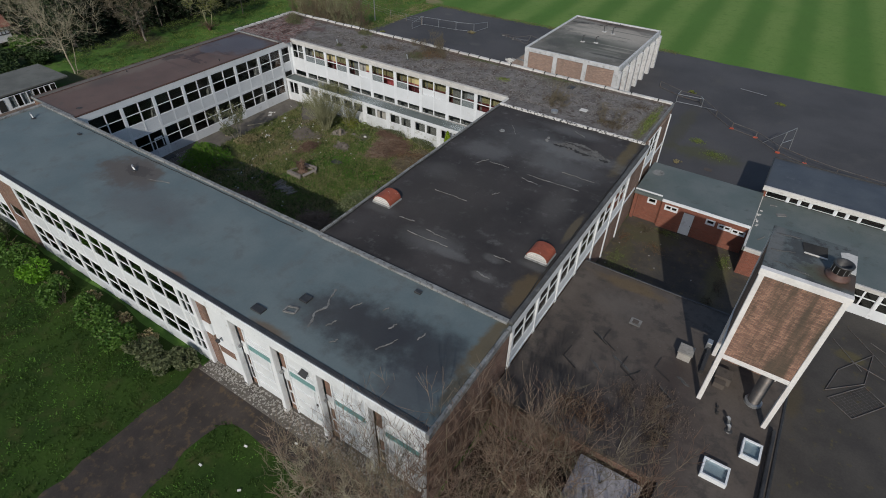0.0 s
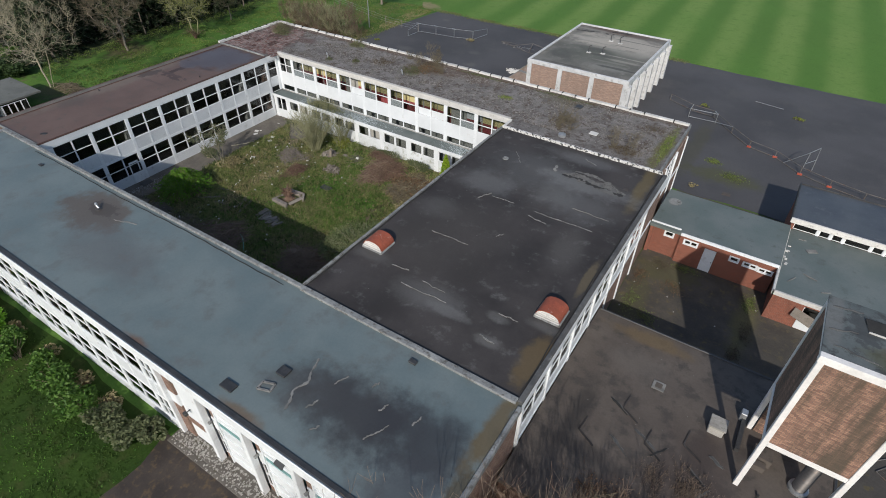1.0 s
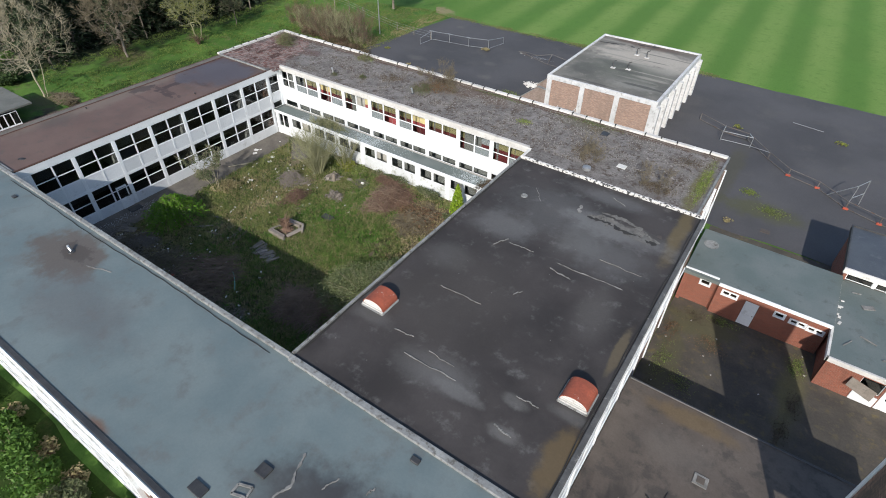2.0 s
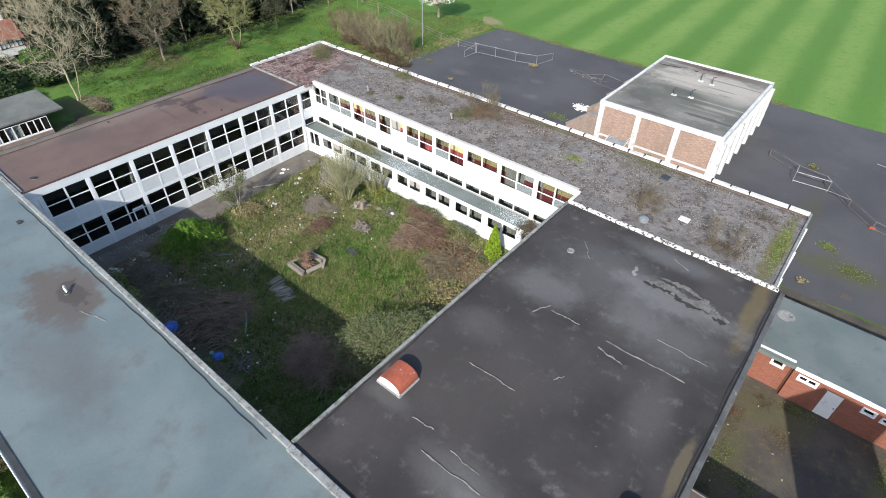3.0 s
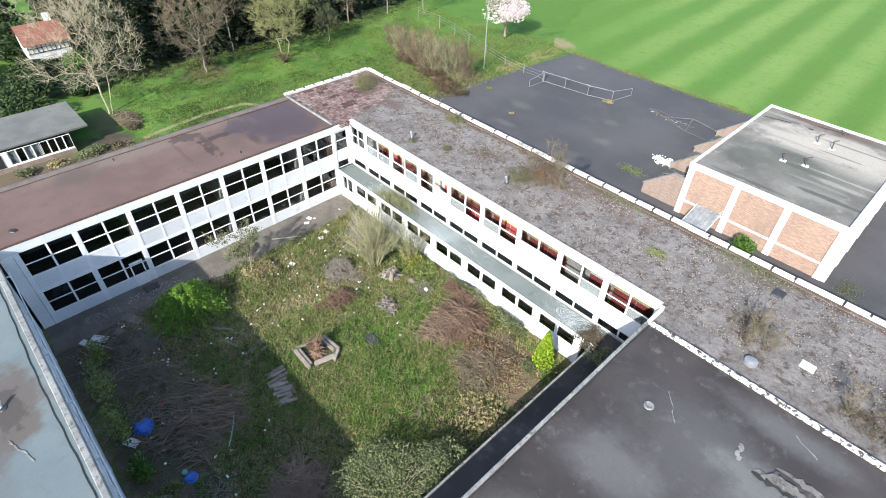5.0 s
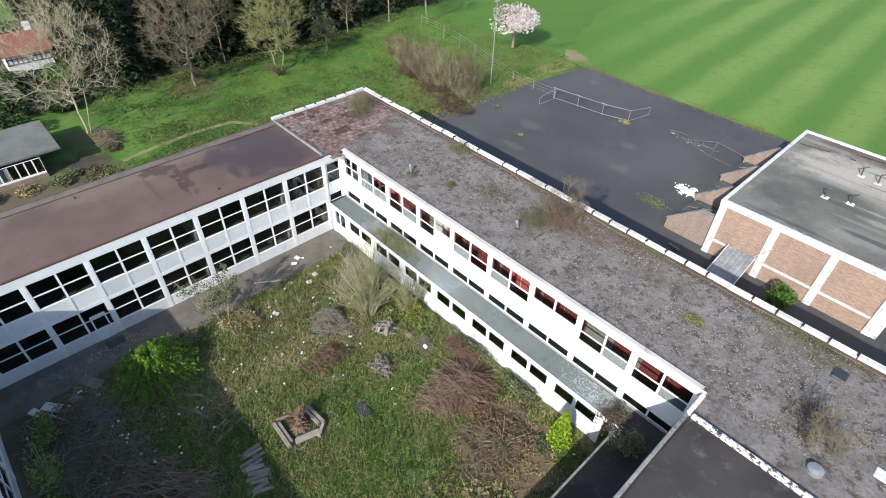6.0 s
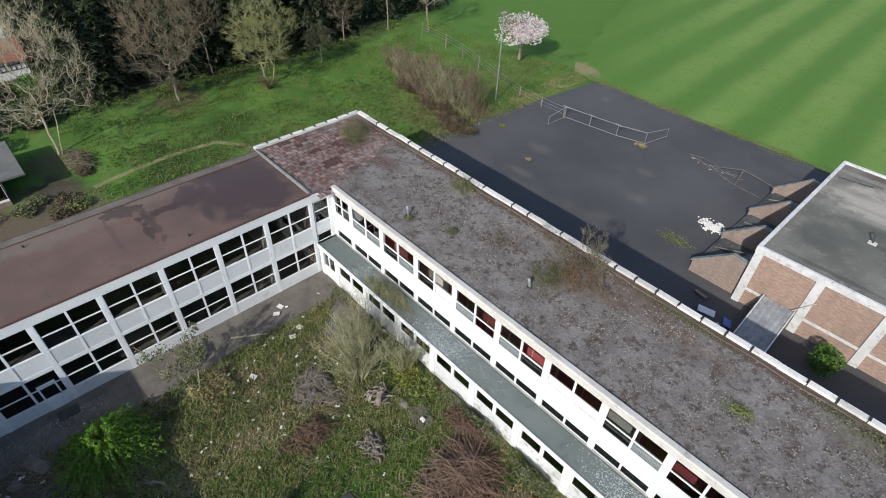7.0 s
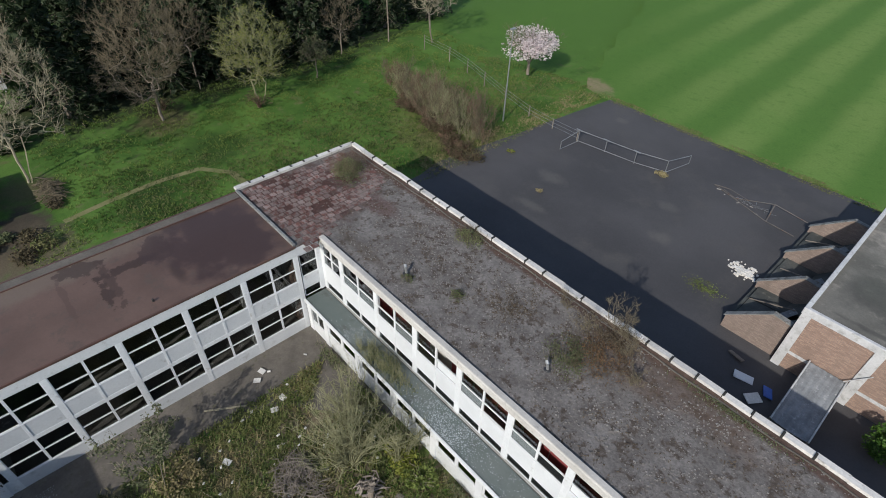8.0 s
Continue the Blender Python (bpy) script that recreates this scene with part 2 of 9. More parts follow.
M_WHITEPANEL = surface("white_panel", (0.67, 0.69, 0.705), (0.60, 0.62, 0.635), 0.6, 9, 0.6, c3=(0.55, 0.53, 0.5), third=(0.6, 0.85), bumps=0.08, fine_amt=0.1, rand=0.05)
M_CONC = surface("weathered_concrete", (0.40, 0.385, 0.36), (0.50, 0.48, 0.45), 0.7, 10, 0.85, c3=(0.25, 0.24, 0.22), third=(0.55, 0.8), bumps=0.25, fine_amt=0.25)
M_COPING = surface("white_coping", (0.62, 0.605, 0.575), (0.52, 0.505, 0.48), 1.2, 9, 0.8, c3=(0.28, 0.26, 0.23), third=(0.56, 0.75), bumps=0.2, fine_amt=0.3, rand=0.15)
M_EDGE = surface("grey_roof_edging", (0.16, 0.165, 0.165), (0.25, 0.255, 0.25), 1.3, 9, 0.75, c3=(0.10, 0.095, 0.085), third=(0.5, 0.66), bumps=0.3, fine_amt=0.45)
M_EDGE_DARK = surface("dark_roof_edging", (0.06, 0.06, 0.06), (0.10, 0.10, 0.098), 1.3, 9, 0.8, c3=(0.24, 0.235, 0.22), third=(0.6, 0.72), bumps=0.3, fine_amt=0.45)
M_PEEL = surface("peeling_white_flashing", (0.5, 0.49, 0.47), (0.62, 0.61, 0.59), 1.9, 20, 0.7, c3=(0.04, 0.04, 0.04), third=(0.5, 0.56), bumps=0.4, fine_amt=0.3)
M_BRICK = brick_material("brown_red_brick", (0.22, 0.115, 0.08), (0.12, 0.065, 0.048), (0.26, 0.205, 0.165), (0.06, 0.042, 0.034), 0.75)
M_BRICK_RED = brick_material("red_brick", (0.25, 0.078, 0.047), (0.17, 0.055, 0.035), (0.22, 0.13, 0.095), (0.11, 0.045, 0.03), 0.5)
M_BRICK_PALE = brick_material("buff_pink_brick", (0.385, 0.265, 0.205), (0.265, 0.175, 0.138), (0.23, 0.19, 0.165), (0.19, 0.145, 0.12), 0.6)
M_GYMWHITE = surface("weathered_white_concrete", (0.57, 0.575, 0.58), (0.47, 0.478, 0.484), 0.9, 8, 0.8, c3=(0.30, 0.30, 0.29), third=(0.5, 0.72), bumps=0.2, fine_amt=0.25)
M_BRICK_SHED = brick_material("pinkish_grey_brick", (0.30, 0.235, 0.20), (0.22, 0.165, 0.14), (0.20, 0.17, 0.15), (0.15, 0.12, 0.10), 0.6)
M_FRAME = surface("white_concrete_frame", (0.72, 0.70, 0.68), (0.62, 0.60, 0.58), 0.9, 9, 0.8, c3=(0.42, 0.38, 0.34), third=(0.6, 0.8), bumps=0.2, fine_amt=0.2)
M_BRICK_TOWER = brick_material("tan_tower_brick", (0.36, 0.205, 0.14), (0.18, 0.095, 0.068), (0.13, 0.10, 0.085), (0.06, 0.05, 0.036), 0.85, (0.4, 0.62))
M_ASPHALT = surface("old_asphalt", (0.052, 0.0512, 0.055), (0.076, 0.074, 0.078), 0.12, 10, 0.85, c3=(0.08, 0.077, 0.075), third=(0.5, 0.78), stains_and_shade=[(-37.7, 65.6, 0.8, 0.6, (0.11, 0.105, 0.10), 0.7, 0.6), (-48.2, 65.6, 1.1, 0.7, (0.10, 0.097, 0.092), 0.7, 0.6), (-46.6, 61.2, 1.0, 0.5, (0.10, 0.097, 0.092), 0.7, 0.6), (-39.4, 69.6, 0.9, 0.5, (0.10, 0.097, 0.092), 0.6, 0.6), (-50.4, 79.6, 0.6, 0.5, (0.11, 0.105, 0.10), 0.6, 0.6), (-4.0, 55.0, 3.0, 1.4, (0.07, 0.072, 0.03), 0.7, 0.5), (-7.6, 60.0, 0.8, 6.0, (0.065, 0.062, 0.04), 0.6, 0.5)], bumps=0.3, fine_amt=0.3)
M_YARD = surface("mossy_yard_asphalt", (0.052, 0.045, 0.038), (0.085, 0.073, 0.058), 0.7, 9, 0.9, c3=(0.11, 0.09, 0.045), third=(0.52, 0.68), stains_and_shade=[(-5.9, 33.5, 0.8, 4.0, (0.075, 0.07, 0.037), 0.7, 0.3), (-4.6, 38.6, 2.2, 1.4, (0.08, 0.074, 0.037), 0.75, 0.3), (-1.5, 31.0, 2.0, 0.8, (0.10, 0.085, 0.045), 0.6, 0.6), (1.0, 36.0, 0.7, 3.0, (0.10, 0.09, 0.04), 0.8, 0.5), (-2.0, 35.0, 2.0, 1.5, (0.05, 0.046, 0.042), 0.6, 0.5), (3.0, 34.0, 1.6, 3.5, (0.05, 0.046, 0.04), 0.6, 0.5), (-4.5, 47.5, 2.5, 2.0, (0.07, 0.07, 0.03), 0.7, 0.5)], bumps=0.3, fine_amt=0.4)
M_PATH = surface("brown_path", (0.030, 0.024, 0.021), (0.052, 0.041, 0.034), 0.7, 9, 0.7, c3=(0.085, 0.058, 0.034), third=(0.5, 0.66), bumps=0.4, fine_amt=0.35)
M_DIRT = surface("trodden_earth_path", (0.098, 0.088, 0.077), (0.145, 0.13, 0.113), 0.8, 8, 0.95, c3=(0.085, 0.085, 0.045), bumps=0.4, fine_amt=0.35)
M_LAWN = surface("dark_lawn_grass", (0.02, 0.043, 0.008), (0.034, 0.066, 0.011), 0.25, 7, 0.95, c3=(0.055, 0.06, 0.02), third=(0.5, 0.75), bumps=0.7, fine_amt=0.55, spec=0.15)
# dark green ellipses at y 38 to 46: tree shadow painted into the grass
M_GRASS = surface("rough_grass", (0.044, 0.102, 0.018), (0.096, 0.182, 0.037), 0.3, 8, 0.95, c3=(0.12, 0.135, 0.055), third=(0.54, 0.72), stains_and_shade=[
    # dark brown at (-69.5, 30): paving by the hut, its cast shadow painted in
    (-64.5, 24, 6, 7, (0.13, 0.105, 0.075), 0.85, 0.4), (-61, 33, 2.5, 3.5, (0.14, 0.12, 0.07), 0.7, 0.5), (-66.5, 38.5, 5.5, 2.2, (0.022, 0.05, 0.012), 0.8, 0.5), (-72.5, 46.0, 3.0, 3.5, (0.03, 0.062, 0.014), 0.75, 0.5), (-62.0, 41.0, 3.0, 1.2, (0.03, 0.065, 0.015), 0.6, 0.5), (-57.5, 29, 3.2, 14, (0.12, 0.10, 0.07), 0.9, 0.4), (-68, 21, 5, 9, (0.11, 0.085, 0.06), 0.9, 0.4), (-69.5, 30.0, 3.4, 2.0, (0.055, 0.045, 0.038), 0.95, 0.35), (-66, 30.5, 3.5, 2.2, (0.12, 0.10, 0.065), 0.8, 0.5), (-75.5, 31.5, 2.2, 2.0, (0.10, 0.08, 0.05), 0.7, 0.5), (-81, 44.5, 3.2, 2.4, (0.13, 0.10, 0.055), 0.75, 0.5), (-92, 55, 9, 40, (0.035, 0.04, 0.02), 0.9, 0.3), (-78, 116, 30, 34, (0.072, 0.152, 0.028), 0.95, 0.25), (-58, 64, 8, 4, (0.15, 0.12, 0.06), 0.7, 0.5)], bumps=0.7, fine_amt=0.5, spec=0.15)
M_COURT = surface("overgrown_courtyard_grass", (0.065, 0.11, 0.026), (0.135, 0.14, 0.06), 0.8, 9, 0.95, c3=(0.17, 0.14, 0.09), third=(0.44, 0.58), stains_and_shade=[(-39.5, 36.5, 3.2, 2.6, (0.15, 0.125, 0.085), 0.85, 0.5), (-25.5, 36.0, 2.5, 4.5, (0.12, 0.095, 0.06), 0.8, 0.5), (-43, 30, 1.6, 6, (0.14, 0.125, 0.08), 0.8, 0.5), (-34.5, 38.8, 1.6, 1.0, (0.13, 0.10, 0.075), 0.8, 0.4), (-33.5, 24, 4.5, 2.5, (0.09, 0.08, 0.055), 0.75, 0.5), (-42.5, 20.6, 4.2, 3.0, (0.085, 0.07, 0.05), 0.9, 0.4), (-34.0, 20.4, 5.5, 1.8, (0.075, 0.065, 0.045), 0.85, 0.4), (-26.4, 37.4, 3.4, 2.6, (0.15, 0.115, 0.075), 0.85, 0.4)], bumps=0.8, fine_amt=0.55, spec=0.15)
M_INNER = surface("dim_plaster", (0.42, 0.41, 0.38), (0.35, 0.34, 0.32), 0.8, 8, 0.9, bumps=0.0)
M_FLOORIN = surface("dirty_inner_floor", (0.12, 0.11, 0.10), (0.17, 0.155, 0.14), 0.9, 8, 0.9, c3=(0.3, 0.29, 0.27), third=(0.6, 0.7), bumps=0.0)
M_REDWALL = surface("red_panel", (0.30, 0.062, 0.068), (0.23, 0.05, 0.055), 0.8, 8, 0.6, bumps=0.0, rand=0.15)
M_YELLOW = surface("yellow_wall", (0.60, 0.52, 0.26), (0.53, 0.46, 0.23), 0.8, 8, 0.7, bumps=0.0, rand=0.1)
M_TEAL = surface("teal_panel", (0.16, 0.30, 0.29), (0.13, 0.25, 0.25), 0.8, 8, 0.6, bumps=0.05)
M_RUST = surface("rusty_red_skylight_paint", (0.30, 0.075, 0.04), (0.22, 0.06, 0.035), 1.5, 9, 0.7, c3=(0.5, 0.44, 0.38), third=(0.64, 0.7), bumps=0.25, fine_amt=0.45)
M_DARKMETAL = surface("dark_metal", (0.06, 0.06, 0.062), (0.09, 0.088, 0.086), 1.2, 9, 0.5, metal=0.6, bumps=0.1)
M_GALV = surface("galvanised_metal", (0.45, 0.46, 0.47), (0.36, 0.37, 0.38), 1.2, 9, 0.45, metal=0.7, bumps=0.05)
M_STEEL = surface("stainless_flue", (0.07, 0.065, 0.062), (0.11, 0.10, 0.095), 1.2, 9, 0.5, c3=(0.16, 0.10, 0.07), metal=0.6, bumps=0.0)
M_WOOD = surface("grey_weathered_wood", (0.19, 0.165, 0.14), (0.25, 0.22, 0.19), 2.0, 14, 0.9, c3=(0.13, 0.115, 0.10), bumps=0.4, rand=0.2)
M_BARK = surface("grey_brown_bark", (0.17, 0.145, 0.115), (0.24, 0.205, 0.165), 2.0, 14, 0.95, bumps=0.4)
M_TWIG = surface("brown_twigs", (0.125, 0.104, 0.07), (0.18, 0.15, 0.10), 1.5, 10, 0.95, bumps=0.0)
M_TWIG_RED = surface("red_brown_twigs", (0.12, 0.075, 0.055), (0.18, 0.115, 0.08), 1.5, 10, 0.95, bumps=0.0)
M_TWIG_PALE = surface("pale_twigs", (0.26, 0.235, 0.165), (0.35, 0.315, 0.225), 1.5, 10, 0.95, bumps=0.0)
M_LITTER = surface("white_litter", (0.72, 0.71, 0.68), (0.6, 0.59, 0.56), 2, 9, 0.8, bumps=0.0, rand=0.15)
M_BLUE = surface("blue_plastic", (0.03, 0.13, 0.5), (0.02, 0.10, 0.4), 2, 9, 0.4, bumps=0.1)
M_REDPL = surface("red_plastic", (0.42, 0.09, 0.05), (0.34, 0.07, 0.04), 2, 9, 0.4, bumps=0.0)
M_GREENPL = surface("green_paint", (0.16, 0.38, 0.28), (0.12, 0.3, 0.22), 2, 9, 0.5, bumps=0.0)
M_BLOCK = surface("broken_concrete_slab", (0.30, 0.285, 0.26), (0.38, 0.36, 0.33), 1.5, 9, 0.95, c3=(0.2, 0.19, 0.15), bumps=0.4, rand=0.2)
M_TILE = surface("clay_roof_tile", (0.2, 0.085, 0.06), (0.155, 0.068, 0.05), 1.2, 9, 0.85, bumps=0.3, rand=0.2)
M_TIMBER = surface("black_timber", (0.02, 0.02, 0.02), (0.035, 0.033, 0.03), 1.2, 9, 0.8, bumps=0.1)
M_SEAM = surface("pale_torn_felt", (0.22, 0.215, 0.205), (0.12, 0.118, 0.112), 2.0, 12, 0.85, bumps=0.3)
M_TORN = surface("torn_grey_felt", (0.085, 0.083, 0.08), (0.125, 0.122, 0.117), 2.0, 12, 0.85, c3=(0.05, 0.048, 0.046), third=(0.5, 0.65), bumps=0.3)
M_GLASS = glass_material("window_glass", (0.62, 0.65, 0.66))
M_GLASS_SKY = glass_material("skylight_glass", (0.75, 0.8, 0.82), 0.08)
M_KERB = surface("brown_metal_edging", (0.11, 0.06, 0.048), (0.08, 0.05, 0.042), 1.5, 9, 0.6, bumps=0.1)
M_HUTROOF = surface("dull_hut_felt", (0.10, 0.105, 0.098), (0.14, 0.145, 0.135), 0.6, 9, 0.85, c3=(0.085, 0.09, 0.075), bumps=0.2, fine_amt=0.25)
M_LEAFLITTER = surface("brown_leaf_litter", (0.062, 0.040, 0.028), (0.095, 0.064, 0.045), 0.8, 9, 0.95, c3=(0.035, 0.03, 0.018), third=(0.5, 0.7), bumps=0.8, fine_amt=0.6)
M_ROOF_SLATE = surface("dark_wet_roof_felt", (0.05, 0.056, 0.068), (0.075, 0.082, 0.092), 0.5, 9, 0.42, c3=(0.10, 0.105, 0.11), third=(0.56, 0.74), bumps=0.1, fine_amt=0.2)
M_ROOF_TOWER = surface("patched_tower_felt", (0.075, 0.088, 0.088), (0.115, 0.128, 0.126), 0.8, 9, 0.6, c3=(0.05, 0.052, 0.05), third=(0.5, 0.64), stains_and_shade=[(4.2, 23.2, 0.9, 0.5, (0.075, 0.075, 0.04), 0.7, 0.4), (3.3, 24.6, 0.5, 0.9, (0.05, 0.052, 0.052), 0.8, 0.14), (4.9, 23.4, 0.9, 0.5, (0.08, 0.045, 0.03), 0.7, 0.3), (2.3, 24.6, 0.3, 1.4, (0.15, 0.15, 0.145), 0.6, 0.3)], bumps=0.2, fine_amt=0.25)
M_COURT_EAST = surface("mossy_court_asphalt", (0.045, 0.041, 0.038), (0.066, 0.06, 0.053), 0.5, 9, 0.88, c3=(0.085, 0.072, 0.034), third=(0.58, 0.7), stains_and_shade=[(7.0, 28.0, 0.4, 2.0, (0.085, 0.066, 0.032), 0.5, 0.5), (9.6, 33.4, 0.9, 0.5, (0.10, 0.085, 0.035), 0.7, 0.3)], bumps=0.3, fine_amt=0.35)
M_BAR = surface("dull_rusting_tube", (0.17, 0.16, 0.15), (0.11, 0.10, 0.095), 1.5, 9, 0.6, c3=(0.15, 0.085, 0.055), third=(0.52, 0.66), metal=0.3, bumps=0.1)
M_SHEETING = surface("grey_corrugated_sheet", (0.26, 0.275, 0.29), (0.17, 0.18, 0.19), 1.4, 9, 0.6, c3=(0.36, 0.37, 0.38), third=(0.55, 0.7), bumps=0.3, fine_amt=0.4)
M_SHARD = surface("pale_glass_crumbs", (0.62, 0.68, 0.72), (0.45, 0.5, 0.53), 3.0, 12, 0.25, bumps=0.0, rand=0.1)
M_TWIG_WARM = surface("warm_brown_twigs", (0.175, 0.125, 0.09), (0.25, 0.185, 0.135), 1.5, 10, 0.95, bumps=0.0)
M_LICHEN = surface("lichen_spotted_sheet", (0.36, 0.35, 0.375), (0.27, 0.262, 0.28), 1.5, 10, 0.85, c3=(0.19, 0.185, 0.17), third=(0.5, 0.64), bumps=0.2, fine_amt=0.35)
L_CONIFER = leaf_material("dark_conifer_needles", (0.017, 0.031, 0.016), (0.047, 0.069, 0.032))
L_HEDGE = leaf_material("dark_hedge_leaves", (0.018, 0.035, 0.012), (0.05, 0.085, 0.028))
L_BRIGHT = leaf_material("fresh_green_leaves", (0.08, 0.20, 0.012), (0.16, 0.34, 0.03), 0.5, 0.35)
L_YELLOW = leaf_material("yellow_green_buds", (0.14, 0.17, 0.03), (0.25, 0.27, 0.06), 0.6, 0.35)
L_OLIVE = leaf_material("grey_green_leaves", (0.075, 0.095, 0.045), (0.15, 0.17, 0.085), 0.6, 0.3)
L_SAGE = leaf_material("sage_green_leaves", (0.11, 0.14, 0.06), (0.22, 0.25, 0.12), 0.6, 0.3)
L_CYPRESS = leaf_material("golden_cypress_scales", (0.13, 0.22, 0.012), (0.25, 0.36, 0.03), 0.6, 0.2)
L_SHRUB = leaf_material("shrub_leaves", (0.04, 0.10, 0.015), (0.10, 0.19, 0.035), 0.55, 0.3)
L_BLOSSOM = leaf_material("pink_white_blossom", (0.62, 0.50, 0.52), (0.85, 0.78, 0.78), 0.7, 0.4)
L_COURT = leaf_material("courtyard_blades", (0.055, 0.125, 0.022), (0.26, 0.275, 0.105), 0.7, 0.3, 0.9, 0.72)
M_TWIG_OLIVE = surface("olive_twigs", (0.21, 0.21, 0.115), (0.29, 0.285, 0.165), 1.5, 10, 0.95, bumps=0.0)
L_GRASS = leaf_material("long_grass_blades", (0.05, 0.11, 0.019), (0.19, 0.245, 0.065), 0.7, 0.3, 0.35, 0.7)
L_BRAMBLE = leaf_material("brown_bramble_leaves", (0.06, 0.048, 0.03), (0.115, 0.098, 0.055), 0.8, 0.25, 0.6)
L_TUSSOCK = leaf_material("dark_tussock_blades", (0.025, 0.048, 0.012), (0.07, 0.10, 0.028), 0.7, 0.3, 0.8)
L_HAY = leaf_material("faded_grass_blades", (0.10, 0.13, 0.045), (0.21, 0.21, 0.095), 0.8, 0.3, 0.5)
L_RUSSET = leaf_material("dead_brown_leaves", (0.11, 0.065, 0.04), (0.21, 0.135, 0.08), 0.8, 0.25, 0.8)
L_LUSH = leaf_material("lush_green_blades", (0.045, 0.125, 0.016), (0.12, 0.25, 0.038), 0.7, 0.3, 0.8, 0.65)
L_MOSSBROWN = leaf_material("brown_moss_crumbs", (0.055, 0.042, 0.03), (0.12, 0.095, 0.07), 0.9, 0.05, 2.0)
L_DEADPALE = leaf_material("pale_dead_leaves", (0.10, 0.08, 0.065), (0.19, 0.155, 0.13), 0.85, 0.15, 1.2)
L_IVY = leaf_material("olive_ivy_leaves", (0.09, 0.13, 0.03), (0.22, 0.27, 0.08), 0.5, 0.3, 1.2)
L_STRAW = leaf_material("dry_grass_blades", (0.22, 0.19, 0.095), (0.36, 0.31, 0.17), 0.8, 0.3, 0.6)


def field_material():
    m, nt, b = nodes_of("mown_field_grass")
    sx = nt.nodes.new("ShaderNodeSeparateXYZ")
    nt.links.new(position(nt), sx.inputs[0])
    u = math_(nt, "ADD", math_(nt, "MULTIPLY", sx.outputs[0], STRIPE[0]), math_(nt, "MULTIPLY", sx.outputs[1], STRIPE[1]))
    u = math_(nt, "ADD", u, math_(nt, "MULTIPLY", noise_tex(nt, 0.15, 2), 1.2))
    s = math_(nt, "SINE", math_(nt, "MULTIPLY", math_(nt, "ADD", u, STRIPE[3]), 2 * math.pi / STRIPE[2]))
    fade = ramp(nt, math_(nt, "ADD", math_(nt, "SUBTRACT", sx.outputs[0], math_(nt, "MULTIPLY", sx.outputs[1], -0.35)), math_(nt, "MULTIPLY", noise_tex(nt, 0.1, 3), 10)), -36.0, -4.0)
    k = math_(nt, "ADD", math_(nt, "MULTIPLY", math_(nt, "SUBTRACT", ramp(nt, s, -0.95, 0.95), 0.12), fade), 0.12)
    c = mixc(nt, k, (0.078, 0.16, 0.033), (0.14, 0.222, 0.058))
    c = mixc(nt, math_(nt, "MULTIPLY", ramp(nt, noise_tex(nt, 0.08, 5), 0.4, 0.7), 0.4), c, (0.085, 0.185, 0.036))
    c = mixc(nt, fade, (0.07, 0.15, 0.027), c)
    for cx, cy, rx, ry, col, k in ((-58.5, 84.5, 3.0, 1.6, (0.26, 0.20, 0.13), 0.8), (-61.0, 76.0, 7.0, 6.0, (0.09, 0.14, 0.035), 0.7)):
        c = mixc(nt, math_(nt, "MULTIPLY", blotch(nt, cx, cy, rx, ry, 0.5), k), c, col)
    c = mixc(nt, math_(nt, "MULTIPLY", ramp(nt, noise_tex(nt, 0.9, 7, 0.7), 0.5, 0.68), 0.45), c, (0.06, 0.135, 0.026))
    g = noise_tex(nt, 5, 6, 0.7)
    v = nt.nodes.new("ShaderNodeVectorMath")
    v.operation = "SCALE"
    nt.links.new(c, v.inputs[0])
    nt.links.new(math_(nt, "ADD", math_(nt, "MULTIPLY", g, 0.6), 0.7), v.inputs["Scale"])
    nt.links.new(v.outputs[0], b.inputs["Base Color"])
    b.inputs["Roughness"].default_value = 0.95
    b.inputs["Specular IOR Level"].default_value = 0.15
    bump(nt, b, g, 0.5, 0.05)
    return m


STRIPE = (1.0, 0.05, 7.45, -7.1)
M_FIELD = field_material()

# ---- mesh helpers ----


